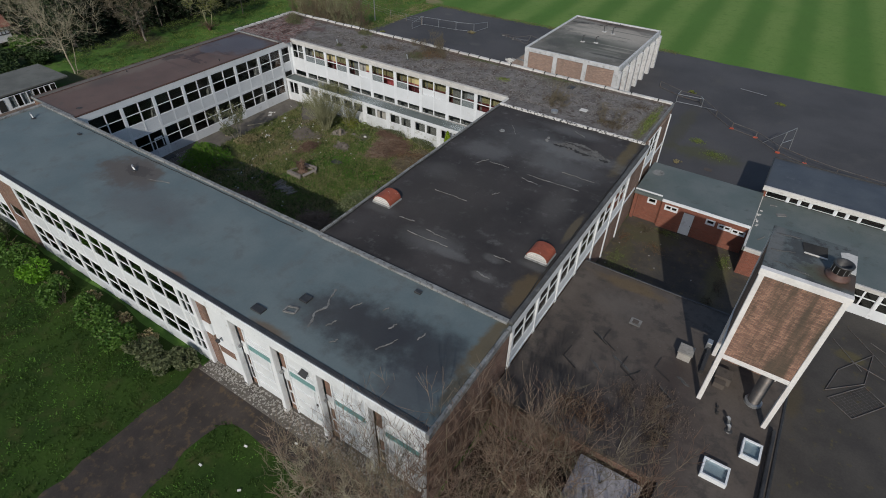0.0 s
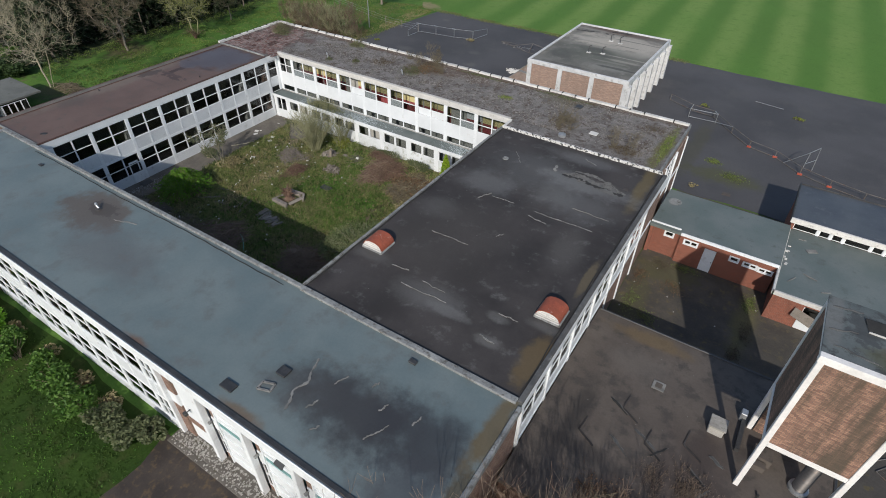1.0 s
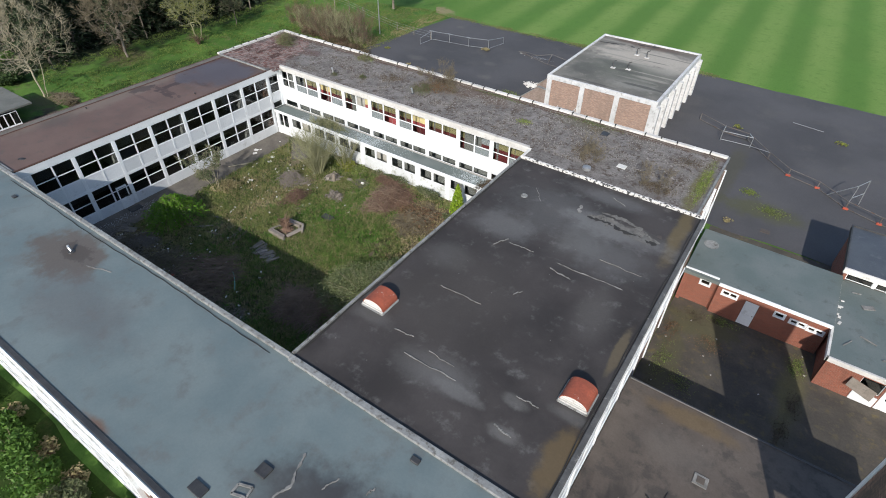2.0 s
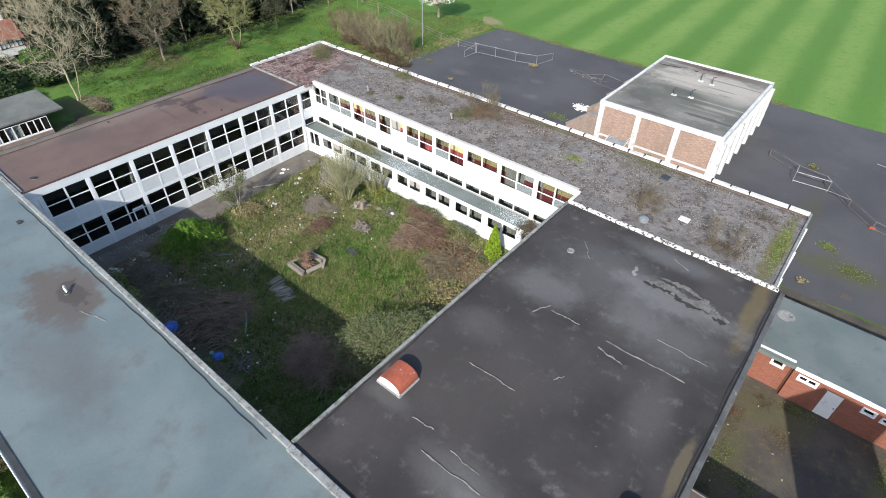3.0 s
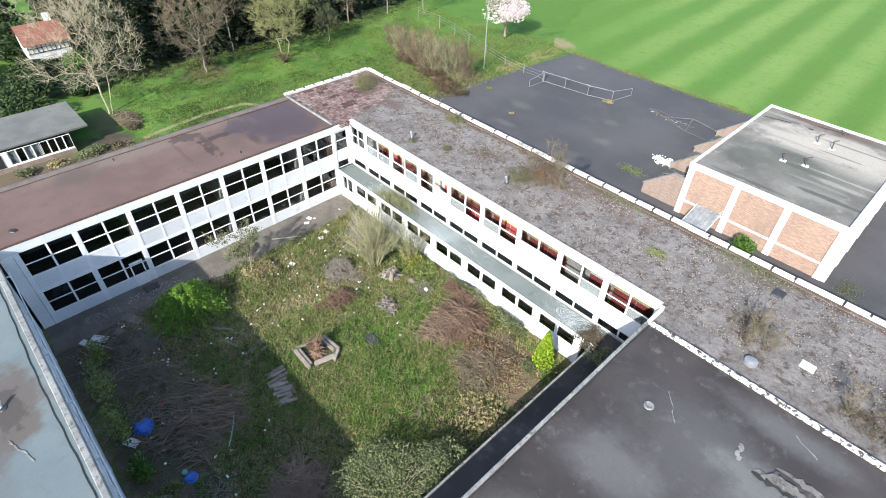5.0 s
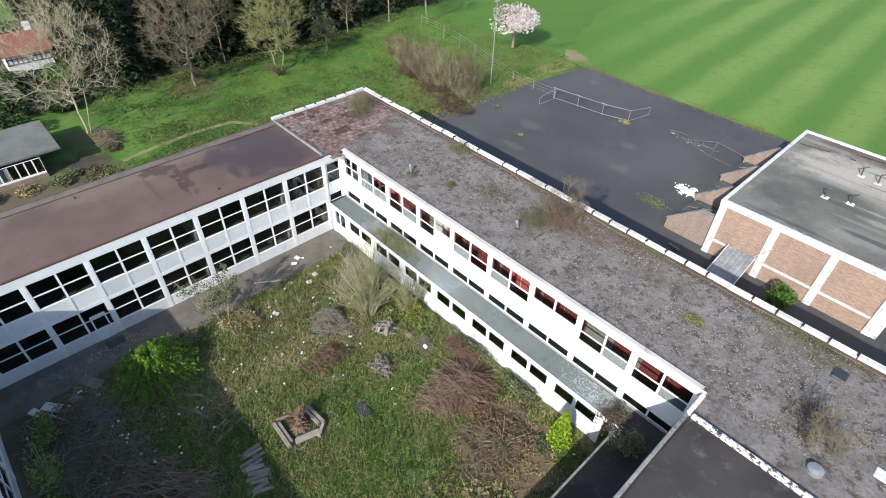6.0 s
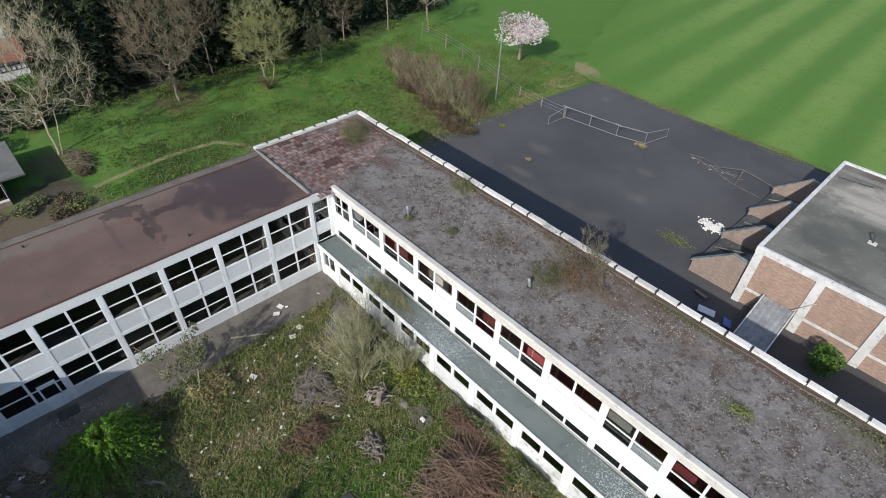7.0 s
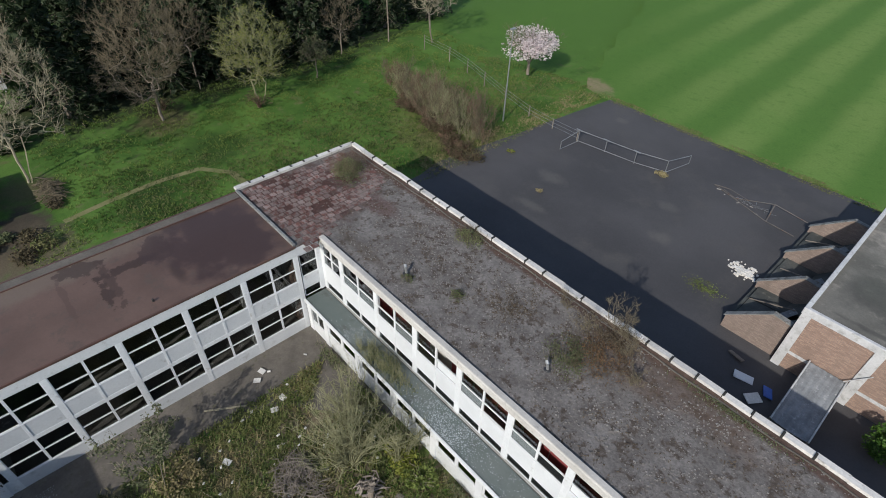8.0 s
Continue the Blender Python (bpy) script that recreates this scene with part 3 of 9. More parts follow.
class Mesh:
    """Plain vertex and face lists, turned into one mesh."""

    def __init__(self):
        self.v, self.f = [], []

    def quad(self, *pts):
        n = len(self.v)
        self.v += [tuple(p) for p in pts]
        self.f.append(tuple(range(n, n + len(pts))))

    def box(self, x0, y0, z0, x1, y1, z1, c=0.0):
        """A box; c chamfers its upright and upper edges."""
        n = len(self.v)
        if c <= 0:
            self.v += [(x, y, z) for z in (z0, z1) for x, y in ((x0, y0), (x1, y0), (x1, y1), (x0, y1))]
            self.f += [(n + 3, n + 2, n + 1, n), (n + 4, n + 5, n + 6, n + 7)] + [(n + i, n + (i + 1) % 4, n + 4 + (i + 1) % 4, n + 4 + i) for i in range(4)]
            return
        def ring(d, e, z):
            return [(x0 + d + e, y0 + d, z), (x1 - d - e, y0 + d, z), (x1 - d, y0 + d + e, z), (x1 - d, y1 - d - e, z), (x1 - d - e, y1 - d, z), (x0 + d + e, y1 - d, z), (x0 + d, y1 - d - e, z), (x0 + d, y0 + d + e, z)]
        self.v += ring(0, c, z0) + ring(0, c, z1 - c) + ring(c, c * 0.6, z1)
        for k in (0, 8):
            self.f += [(n + k + i, n + k + (i + 1) % 8, n + k + 8 + (i + 1) % 8, n + k + 8 + i) for i in range(8)]
        self.f += [tuple(n + 16 + i for i in range(8)), tuple(n + 7 - i for i in range(8))]

    def tube(self, p0, p1, r0, r1=None, sides=6, cap=True):
        r1 = r0 if r1 is None else r1
        p0, p1 = Vector(p0), Vector(p1)
        d = p1 - p0
        if d.length < 1e-6:
            return
        d.normalize()
        a = d.orthogonal().normalized()
        b = d.cross(a)
        n = len(self.v)
        for p, r in ((p0, r0), (p1, r1)):
            for i in range(sides):
                t = 2 * math.pi * i / sides
                q = p + (a * math.cos(t) + b * math.sin(t)) * r
                self.v.append(tuple(q))
        self.f += [(n + i, n + (i + 1) % sides, n + sides + (i + 1) % sides, n + sides + i) for i in range(sides)]
        if cap:
            self.f += [tuple(n + sides + i for i in range(sides)), tuple(n + sides - 1 - i for i in range(sides))]

    def lathe(self, x, y, prof, sides=16):
        n = len(self.v)
        for r, z in prof:
            for i in range(sides):
                t = 2 * math.pi * i / sides
                self.v.append((x + r * math.cos(t), y + r * math.sin(t), z))
        for k in range(len(prof) - 1):
            a = n + k * sides
            self.f += [(a + i, a + (i + 1) % sides, a + sides + (i + 1) % sides, a + sides + i) for i in range(sides)]
        a = n + (len(prof) - 1) * sides
        self.f += [tuple(a + i for i in range(sides)), tuple(n + sides - 1 - i for i in range(sides))]

    def plate(self, pts, z0, z1):
        """An upright prism over a polygon."""
        n, k = len(self.v), len(pts)
        self.v += [(x, y, z) for z in (z0, z1) for x, y in pts]
        self.f += [tuple(n + k + i for i in range(k)), tuple(n + k - 1 - i for i in range(k))]
        self.f += [(n + i, n + (i + 1) % k, n + k + (i + 1) % k, n + k + i) for i in range(k)]

    def strip(self, pts, w, z, t=0.012, jit=0.0):
        """A thin strip along a line on a flat roof, as a raised seam or tear."""
        for (ax, ay), (bx, by) in zip(pts, pts[1:]):
            dx, dy = bx - ax, by - ay
            ln = math.hypot(dx, dy) or 1
            k = w * 0.5 * (1 + random.uniform(-jit, jit))
            nx, ny = -dy / ln * k, dx / ln * k
            self.plate([(ax - nx, ay - ny), (bx - nx, by - ny), (bx + nx, by + ny), (ax + nx, ay + ny)], z, z + t)

    def ribbon(self, pts, w, z, t=0.02, jit=0.0):
        """One continuous raised strip along a line on a flat roof."""
        n = len(self.v)
        for i, (x, y) in enumerate(pts):
            (ax, ay), (bx, by) = pts[max(0, i - 1)], pts[min(len(pts) - 1, i + 1)]
            ln = math.hypot(bx - ax, by - ay) or 1
            k = w * 0.5 * (1 + random.uniform(-jit, jit)) * (0.35 if i in (0, len(pts) - 1) else 1)
            nx, ny = -(by - ay) / ln * k, (bx - ax) / ln * k
            self.v += [(x - nx * 1.2, y - ny * 1.2, z), (x - nx, y - ny, z + t), (x + nx, y + ny, z + t), (x + nx * 1.2, y + ny * 1.2, z)]
        for i in range(len(pts) - 1):
            a, b = n + i * 4, n + i * 4 + 4
            self.f += [(a + j, a + j + 1, b + j + 1, b + j) for j in range(3)]

    def mesh(self, name, mat, smooth=False):
        me = bpy.data.meshes.new(name)
        me.from_pydata(self.v, [], self.f)
        me.materials.append(mat)
        if smooth:
            me.polygons.foreach_set("use_smooth", [True] * len(me.polygons))
        me.update()
        return me


def thing(name, x, y, z, label, category, group="", kind=""):
    ob = new(name)
    ob.empty_display_size = 0.2
    ob.location = (x, y, z)
    return tagged(ob, label, category, group, kind)


def base_of(ob):
    p = Vector((0, 0, 0))
    while ob:
        p += ob.location
        ob = ob.parent
    return p


def part(name, m, mat, parent, label="", smooth=False, kind=""):
    """One mesh object under a thing or a part, from coordinates of the place."""
    b = base_of(parent)
    m.v = [(x - b.x, y - b.y, z - b.z) for x, y, z in m.v]
    ob = new(name, m.mesh(name, mat, smooth))
    ob.parent = parent
    return tagged(ob, label, kind=kind)


def solo(name, m, mat, label, category, kind="", group="", smooth=False):
    """A thing of one mesh, with its origin at its base."""
    lo = [min(v[i] for v in m.v) for i in range(3)]
    hi = [max(v[i] for v in m.v) for i in range(3)]
    b = ((lo[0] + hi[0]) / 2, (lo[1] + hi[1]) / 2, lo[2])
    m.v = [(x - b[0], y - b[1], z - b[2]) for x, y, z in m.v]
    ob = new(name, m.mesh(name, mat, smooth))
    ob.location = b
    return tagged(ob, label, category, group, kind)


def piece(name, me, parent, m, label=""):
    """One more object on a shared mesh, at pose m of the place, under a parent that is not turned."""
    ob = new(name, me)
    ob.parent = parent
    ob.matrix_local = Matrix.Translation(-base_of(parent)) @ m
    return tagged(ob, label)


def sub(name, me, parent, x=0.0, y=0.0, z=0.0, label=""):
    """One more object on a shared mesh under a part, in the part's own frame."""
    ob = new(name, me)
    ob.parent = parent
    ob.location = (x, y, z)
    return tagged(ob, label)


def facing(u, w, side):
    """Pose of a wall's frame: local x runs along the wall, local -y looks out of it. side: which way the wall looks."""
    if side == "south":
        return pose(u, w, 0)
    if side == "north":
        return pose(u, w, 0, 0, 0, 180)
    if side == "east":
        return pose(w, u, 0, 0, 0, 90)
    return pose(w, u, 0, 0, 0, -90)


def box_mesh(name, mat, *boxes):
    m = Mesh()
    for b in boxes:
        m.box(*b)
    return m.mesh(name, mat)


WINDOWS = {}


def window_meshes(w, h, cols, tr):
    """Shared frame and pane meshes: cols lights wide, with one transom at height tr (0: none); base at z 0, outside at -y."""
    key = (round(w, 3), round(h, 3), cols, round(tr, 3))
    if key not in WINDOWS:
        t, d = 0.035, 0.03
        m = Mesh()
        m.box(-w / 2, -d, 0, w / 2, d, t)
        m.box(-w / 2, -d, h - t, w / 2, d, h)
        for s in (-1, 1):
            x = s * (w / 2 - t / 2)
            m.box(x - t / 2, -d, t, x + t / 2, d, h - t)
        for i in range(1, cols):
            x = -w / 2 + w * i / cols
            m.box(x - 0.055, -d - 0.01, t, x + 0.055, d, h - t)
        spots, cw = [], w / cols
        for i in range(cols):
            x0, x1 = -w / 2 + i * cw + (t if i == 0 else 0.055), -w / 2 + (i + 1) * cw - (t if i == cols - 1 else 0.055)
            if tr:
                m.box(x0, -d, tr - 0.035, x1, d, tr + 0.035)
                spots += [((x0 + x1) / 2, t, x1 - x0, tr - 0.035 - t), ((x0 + x1) / 2, tr + 0.035, x1 - x0, h - t - tr - 0.035)]
            else:
                spots.append(((x0 + x1) / 2, t, x1 - x0, h - 2 * t))
        WINDOWS[key] = (m.mesh("window_frame", M_WHITE), [(x, z, box_mesh("pane", M_GLASS, (-pw / 2, -0.004, 0, pw / 2, 0.004, ph))) for x, z, pw, ph in spots])
    return WINDOWS[key]


def window(parent, m, z, w, h, cols=2, tr=0.0, gone=0.0, label=""):
    """A window in a wall whose frame is m; gone: the share of panes that are broken out."""
    frame_me, panes = window_meshes(w, h, cols, tr)
    ob = piece("window", frame_me, parent, m @ pose(0, 0, z), label)
    for x, pz, me in panes:
        if random.random() >= gone:
            p = sub("pane", me, ob, x, 0, pz)
            p.visible_shadow = False
    return ob


def shell(parent, x0, y0, x1, y1, top, skip=(), mat=None, thick=0.25, floors=(0.06,)):
    """Plain outer walls on the sides not in skip, inner floors and a ceiling slab."""
    sides = {"south": (x0, y0, x1, y0 + thick), "north": (x0, y1 - thick, x1, y1), "west": (x0, y0, x0 + thick, y1), "east": (x1 - thick, y0, x1, y1)}
    for s, (ax, ay, bx, by) in sides.items():
        if s in skip:
            continue
        m = Mesh()
        if s in ("west", "east"):
            ay, by = (y0 + thick if "south" not in skip else y0), (y1 - thick if "north" not in skip else y1)
        m.box(ax, ay, 0, bx, by, top)
        part("outer_wall", m, mat or M_BRICK, parent)
    for z in floors:
        m = Mesh()
        m.box(x0 + 0.3, y0 + 0.3, z - 0.2, x1 - 0.3, y1 - 0.3, z)
        part("floor_slab", m, M_FLOORIN, parent)


# ---- ground ----
def ground_z(x, y):
    """The land falls away a little to the west."""
    k = min(1.0, max(0.0, (-57 - x) / 14))
    k2 = min(1.0, max(0.0, (-84 - x) / 14))
    return -0.85 * k * k * (3 - 2 * k) - 1.4 * k2 * k2 * (3 - 2 * k2) + (noise.noise((x * 0.06, y * 0.06, 0)) * 0.2 * k if x > -200 else 0)


def ground_sheet():
    m = Mesh()
    xs = [-1500, -600, -300, -180] + list(range(-140, 61, 4)) + [90, 150, 300, 600, 1500]
    ys = [-1500, -600, -300, -120] + list(range(-60, 141, 4)) + [180, 300, 600, 1500]
    for y in ys:
        for x in xs:
            m.v.append((x, y, ground_z(x, y)))
    n = len(xs)
    m.f = [(j * n + i, j * n + i + 1, (j + 1) * n + i + 1, (j + 1) * n + i) for j in range(len(ys) - 1) for i in range(n - 1)]
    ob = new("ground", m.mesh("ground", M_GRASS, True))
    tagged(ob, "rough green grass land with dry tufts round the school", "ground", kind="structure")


ground_sheet()


def sheet(name, pts, z, mat, label, category, t=0.03):
    m = Mesh()
    m.plate(pts, z - t, z)
    return solo(name, m, mat, label, category, kind="structure")


def rough_edge(pts, step=1.5, amp=0.25):
    """A polygon with an uneven rim."""
    out = []
    for (ax, ay), (bx, by) in zip(pts, pts[1:] + pts[:1]):
        n = max(1, int(math.hypot(bx - ax, by - ay) / step))
        for i in range(n):
            k = i / n
            out.append((ax + (bx - ax) * k + random.uniform(-amp, amp), ay + (by - ay) * k + random.uniform(-amp, amp)))
    return out


sheet("playing_field", rough_edge([(-58, 83), (-20, 82.6), (30, 82.4), (120, 82), (160, 260), (-95, 260), (-72, 120)], 3, 0.6), 0.03, M_FIELD, "mown green playing field with light and dark stripes", "playing field")
sheet("playground", rough_edge([(-56, 57.0), (-56.6, 60), (-53.9, 82.8), (-20, 82.8), (30, 82.5), (95, 82), (95, 50.5), (-55.5, 50.5)], 2.5, 0.15), 0.05, M_ASPHALT, "cracked dark asphalt playground with weeds", "playground")
sheet("east_court", [(6.2, -30), (95, -30), (95, 50.4), (6.2, 50.4)], 0.02, M_COURT_EAST, "mossy dark asphalt court beside the boiler house", "yard")
sheet("yard", [(-7.0, 29.3), (6.1, 29.3), (6.1, 50.4), (-7.0, 50.4)], 0.04, M_YARD, "mossy asphalt yard between the hall and the annex", "yard")
sheet("front_path", rough_edge([(-23.5, 10.4), (-23.1, 8.6), (-23.1, 4.0), (-22.9, -4), (-22.7, -30), (-18.7, -30), (-18.9, 3), (-19.2, 6.2), (-19.1, 8.3), (-18.5, 8.7), (-7, 9.2), (6, 8.2), (6, 10.4)], 1.0, 0.14), 0.03, M_PATH, "worn brown path to the entrance canopy", "path")
sheet("courtyard_ground", [(-47.7, 18.2), (-20.2, 18.2), (-20.2, 41.3), (-47.7, 41.3)], 0.02, M_COURT, "overgrown courtyard grass with moss and straw", "courtyard")
sheet("courtyard_path", rough_edge([(-47.9, 18.6), (-44.6, 18.6), (-44.4, 30), (-44.0, 36.2), (-41.0, 38.6), (-38.5, 41.5), (-47.9, 41.5)], 1.2, 0.3), 0.035, M_DIRT, "trodden earth path along the classroom wall", "path")
wp = Mesh()
line = [(-69.2, 32.6), (-69.8, 36), (-70.2, 40), (-70.0, 43.6), (-67.5, 45.4), (-63, 45.4), (-57, 44.6)]
fine = [(ax + (bx - ax) * k / 8, ay + (by - ay) * k / 8) for (ax, ay), (bx, by) in zip(line, line[1:]) for k in range(8)]
for (ax, ay), (bx, by) in zip(fine, fine[1:]):
    dx, dy = bx - ax, by - ay
    ln = math.hypot(dx, dy)
    nx, ny = -dy / ln * 0.3, dx / ln * 0.3
    wp.quad(*[(px, py, ground_z(px, py) + 0.05) for px, py in ((ax - nx, ay - ny), (bx - nx, by - ny), (bx + nx, by + ny), (ax + nx, ay + ny))])
solo("west_path", wp, surface("worn_grass_path", (0.20, 0.19, 0.09), (0.15, 0.16, 0.06), 0.8, 8, 0.95, bumps=0.3), "thin worn footpath in the grass", "path", kind="structure")
sheet("front_lawn", rough_edge([(-56, 10.6), (-56, -30), (-22.5, -30), (-22.7, -4), (-22.9, 4.0), (-22.9, 8.6), (-23.6, 10.6)], 2, 0.2), 0.025, M_LAWN, "dark green front lawn", "lawn")
sheet("front_lawn", rough_edge([(-19.1, 3), (-18.9, -30), (6, -30), (6, 8.0), (-7, 9.1), (-18.5, 8.9), (-19.3, 8.5), (-19.4, 6.2)], 2, 0.2), 0.025, M_LAWN, "dark green front lawn beside the path", "lawn")

# ---- south classroom wing ----
ROOF = 6.4
STOREY = dict(low=(0.9, 1.74, 0.87), rail=(2.64, 2.88), panel=(2.88, 3.92), high=(3.92, 1.82, 0.9), fascia=(5.74, 6.3))


def bay_wall(parent, side, w, us, pitch, post=0.36, low=True, high=True, panel_mat=None, low_panel_mat=None, gone=0.04):
    """Curtain wall of two storeys: posts at us, windows of two lights between them, panels below."""
    pm, lm = panel_mat or M_PANEL, low_panel_mat or panel_mat or M_PANEL
    post_me = box_mesh("post", M_WHITE, (-post / 2, -0.055, 0.0, post / 2, 0.14, 5.74))
    gap = pitch - post
    panel_me = box_mesh("spandrel_panel", pm, (-gap / 2, -0.035, 0, gap / 2, 0.06, STOREY["panel"][1] - STOREY["panel"][0]))
    base_me = box_mesh("base_panel", lm, (-gap / 2, -0.035, 0, gap / 2, 0.06, 0.9))
    rail_me = box_mesh("rail", M_WHITE, (-gap / 2, -0.05, 0, gap / 2, 0.1, 0.24))
    mull_me = box_mesh("mullion", M_WHITE, (-0.06, -0.06, 0, 0.06, -0.037, 1.04))
    sill_me = box_mesh("sill", M_WHITE, (-gap / 2, -0.06, -0.05, gap / 2, -0.037, 0.0))
    for u in us:
        piece("post", post_me, parent, facing(u, w, side))
    for u in us[:-1]:
        c = facing(u + pitch / 2, w, side)
        if low:
            window(parent, c, STOREY["low"][0], gap, STOREY["low"][1], 2, STOREY["low"][2], gone)
            piece("base_panel", base_me, parent, c)
            piece("sill", sill_me, parent, c @ pose(0, 0, 0.9))
        piece("rail", rail_me, parent, c @ pose(0, 0, 2.64))
        if high:
            window(parent, c, STOREY["high"][0], gap, STOREY["high"][1], 2, STOREY["high"][2], gone)
            piece("spandrel_panel", panel_me, parent, c @ pose(0, 0, 2.88))
            piece("mullion", mull_me, parent, c @ pose(0, 0, 2.88))
            piece("sill", sill_me, parent, c @ pose(0, 0, 3.92))


def flat_roof(parent, x0, y0, x1, y1, mat, label, top=ROOF, thick=0.3, nx=20, ny=8, sag=0.02):
    """A roof deck with a slightly uneven top."""
    m = Mesh()
    m.box(x0, y0, top - thick, x1, y1, top - 0.06)
    n = len(m.v)
    for j in range(ny + 1):
        for i in range(nx + 1):
            x, y = x0 + (x1 - x0) * i / nx, y0 + (y1 - y0) * j / ny
            e = 0 if i in (0, nx) or j in (0, ny) else 1
            m.v.append((x, y, top - 0.03 + e * sag * noise.noise((x * 0.4, y * 0.4, 3))))
    k = nx + 1
    m.f += [(n + j * k + i, n + j * k + i + 1, n + (j + 1) * k + i + 1, n + (j + 1) * k + i) for j in range(ny) for i in range(nx)]
    return part("roof", m, mat, parent, label, kind="")


def rim(parent, name, mat, *boxes, c=0.03):
    for b in boxes:
        m = Mesh()
        m.box(*b, c)
        part(name, m, mat, parent)


A = thing("classroom_wing", -29, 14.5, 0, "two-storey classroom wing with a blue-grey felt roof", "school wing", "school wings")
flat_roof(A, -51.7, 10.95, -6.95, 18.3, M_ROOF_BLUE, "stained blue-grey felt roof", nx=60, ny=12)
rim(A, "roof_edging", M_EDGE, (-51.7, 18.2, 6.1, -20.0, 18.46, 6.52), (-20.0, 18.12, 6.36, -7.2, 18.46, 6.5), (-51.9, 10.8, 6.1, -51.6, 18.5, 6.5), (-7.05, 10.8, 6.1, -6.85, 18.1, 6.46))
rim(A, "gutter", M_DARKMETAL, (-51.6, 10.95, 6.34, -7.05, 11.2, 6.42))
rim(A, "fascia", M_WHITE, (-51.7, 10.86, 5.74, -6.9, 10.94, 6.42), (-51.7, 18.3, 5.74, -20.2, 18.42, 6.1))
shell(A, -51.6, 11.0, -7.05, 18.3, 6.1, skip=("south", "north"), floors=(0.06, 3.1), mat=M_BRICK)
for a, b, z0, z1, mat in ((-51.35, -20.0, 2.9, 5.6, M_INNER), (-51.35, -20.0, 0.06, 2.9, M_INNER)):
    m = Mesh()
    m.box(a, 15.4, z0, b, 15.5, z1)
    part("inner_wall", m, mat, A)
SP = 3.0
us_a = [-42.05 + SP * i for i in range(7)]
bay_wall(A, "south", 10.98, us_a, SP, 0.24)
bay_wall(A, "south", 10.98, [-51.4, -48.4], SP, 0.24)
for x0, x1 in ((-45.3, -42.25),):
    for z0, z1 in ((0, 2.3), (3.3, 5.65)):
        m = Mesh()
        m.box(x0, 10.93, z0, x1, 11.15, z1)
        part("brick_panel", m, M_BRICK, A)
    for z0, z1, xa, xb in ((2.3, 3.3, x0, x0 + 0.6), (2.3, 3.3, x1 - 0.7, x1)):
        m = Mesh()
        m.box(xa, 10.93, z0, xb, 11.15, z1)
        part("brick_panel", m, M_BRICK, A)
    window(A, facing((x0 + 0.6 + x1 - 0.7) / 2, 11.0, "south"), 2.3, x1 - x0 - 1.3, 1.0, 1)
bay_wall(A, "south", 10.98, [-48.4, -45.4], SP, 0.24)
bay_wall(A, "south", 10.98, [-24.05, -22.85], 1.2, 0.24)
us_n = [-47.2 + 3.05 * i for i in range(10)]
bay_wall(A, "north", 18.25, us_n[:9], 3.05, 0.3)
m = Mesh()
m.box(-22.8, 18.0, 0, -20.0, 18.3, 5.65)
part("brick_panel", m, M_BRICK, A)
m = Mesh()
m.box(-20.0, 18.05, 0, -7.3, 18.3, 6.1)
part("outer_wall", m, M_BRICK, A)

# entrance front under the roof edge
ENTRY_W, ENTRY_E = -22.75, -7.0
for x in (-19.75, -16.6, -13.5, -10.35, -7.25):
    m = Mesh()
    m.box(x - 0.13, 10.88, 0.14, x + 0.13, 11.22, 5.74, 0.02)
    pil = part("pilaster", m, M_WHITE, A, "white painted pilaster")
    m = Mesh()
    m.box(x - 0.135, 10.86, 0.14, x + 0.135, 10.88, 0.42, 0.0)
    part("foot_stain", m, M_PEEL, pil, "flaking paint at the foot")
m = Mesh()
m.box(-22.85, 10.9, 0.0, -22.63, 11.2, 5.74, 0.01)
part("corner_post", m, M_WHITE, A)
m = Mesh()
m.box(-23.1, 10.42, 0, ENTRY_E, 11.5, 0.14, 0.03)
part("plinth", m, M_DIRT, A, "dirty littered concrete plinth")
m = Mesh()
m.box(-23.15, 10.12, 0, ENTRY_E, 10.42, 0.06, 0.02)
part("kerb", m, M_DIRT, A, "dirt-covered kerb")


def front_box(name, x0, x1, z0, z1, mat, y0=11.28, y1=11.5, label=""):
    m = Mesh()
    m.box(x0, y0, z0, x1, y1, z1)
    return part(name, m, mat, A, label)


# first bay: a brick strip broken by a white panel, then a plain white wall with a sign
front_box("brick_strip", -22.63, -21.95, 3.75, 5.74, M_BRICK, 11.1)
front_box("white_panel", -22.63, -21.95, 2.85, 3.75, M_WHITEPANEL, 11.08)
front_box("brick_strip", -22.63, -21.95, 0.14, 2.85, M_BRICK, 11.1)
front_box("white_panel", -21.95, -19.9, 0.14, 5.74, M_WHITEPANEL, 11.2)
front_box("sign_frame", -21.95, -20.45, 1.5, 2.15, M_WHITE, 11.17, 11.197)
front_box("sign_board", -21.88, -20.52, 1.56, 2.09, M_BRICK, 11.15, 11.167, "dark red-brown sign board")
m = Mesh()
m.tube((-21.35, 11.19, 2.95), (-21.35, 10.95, 2.98), 0.03, 0.03, 6)
m.box(-21.47, 10.82, 2.86, -21.23, 11.0, 3.04, 0.03)
part("wall_lamp", m, M_DARKMETAL, A, "small black wall lamp")
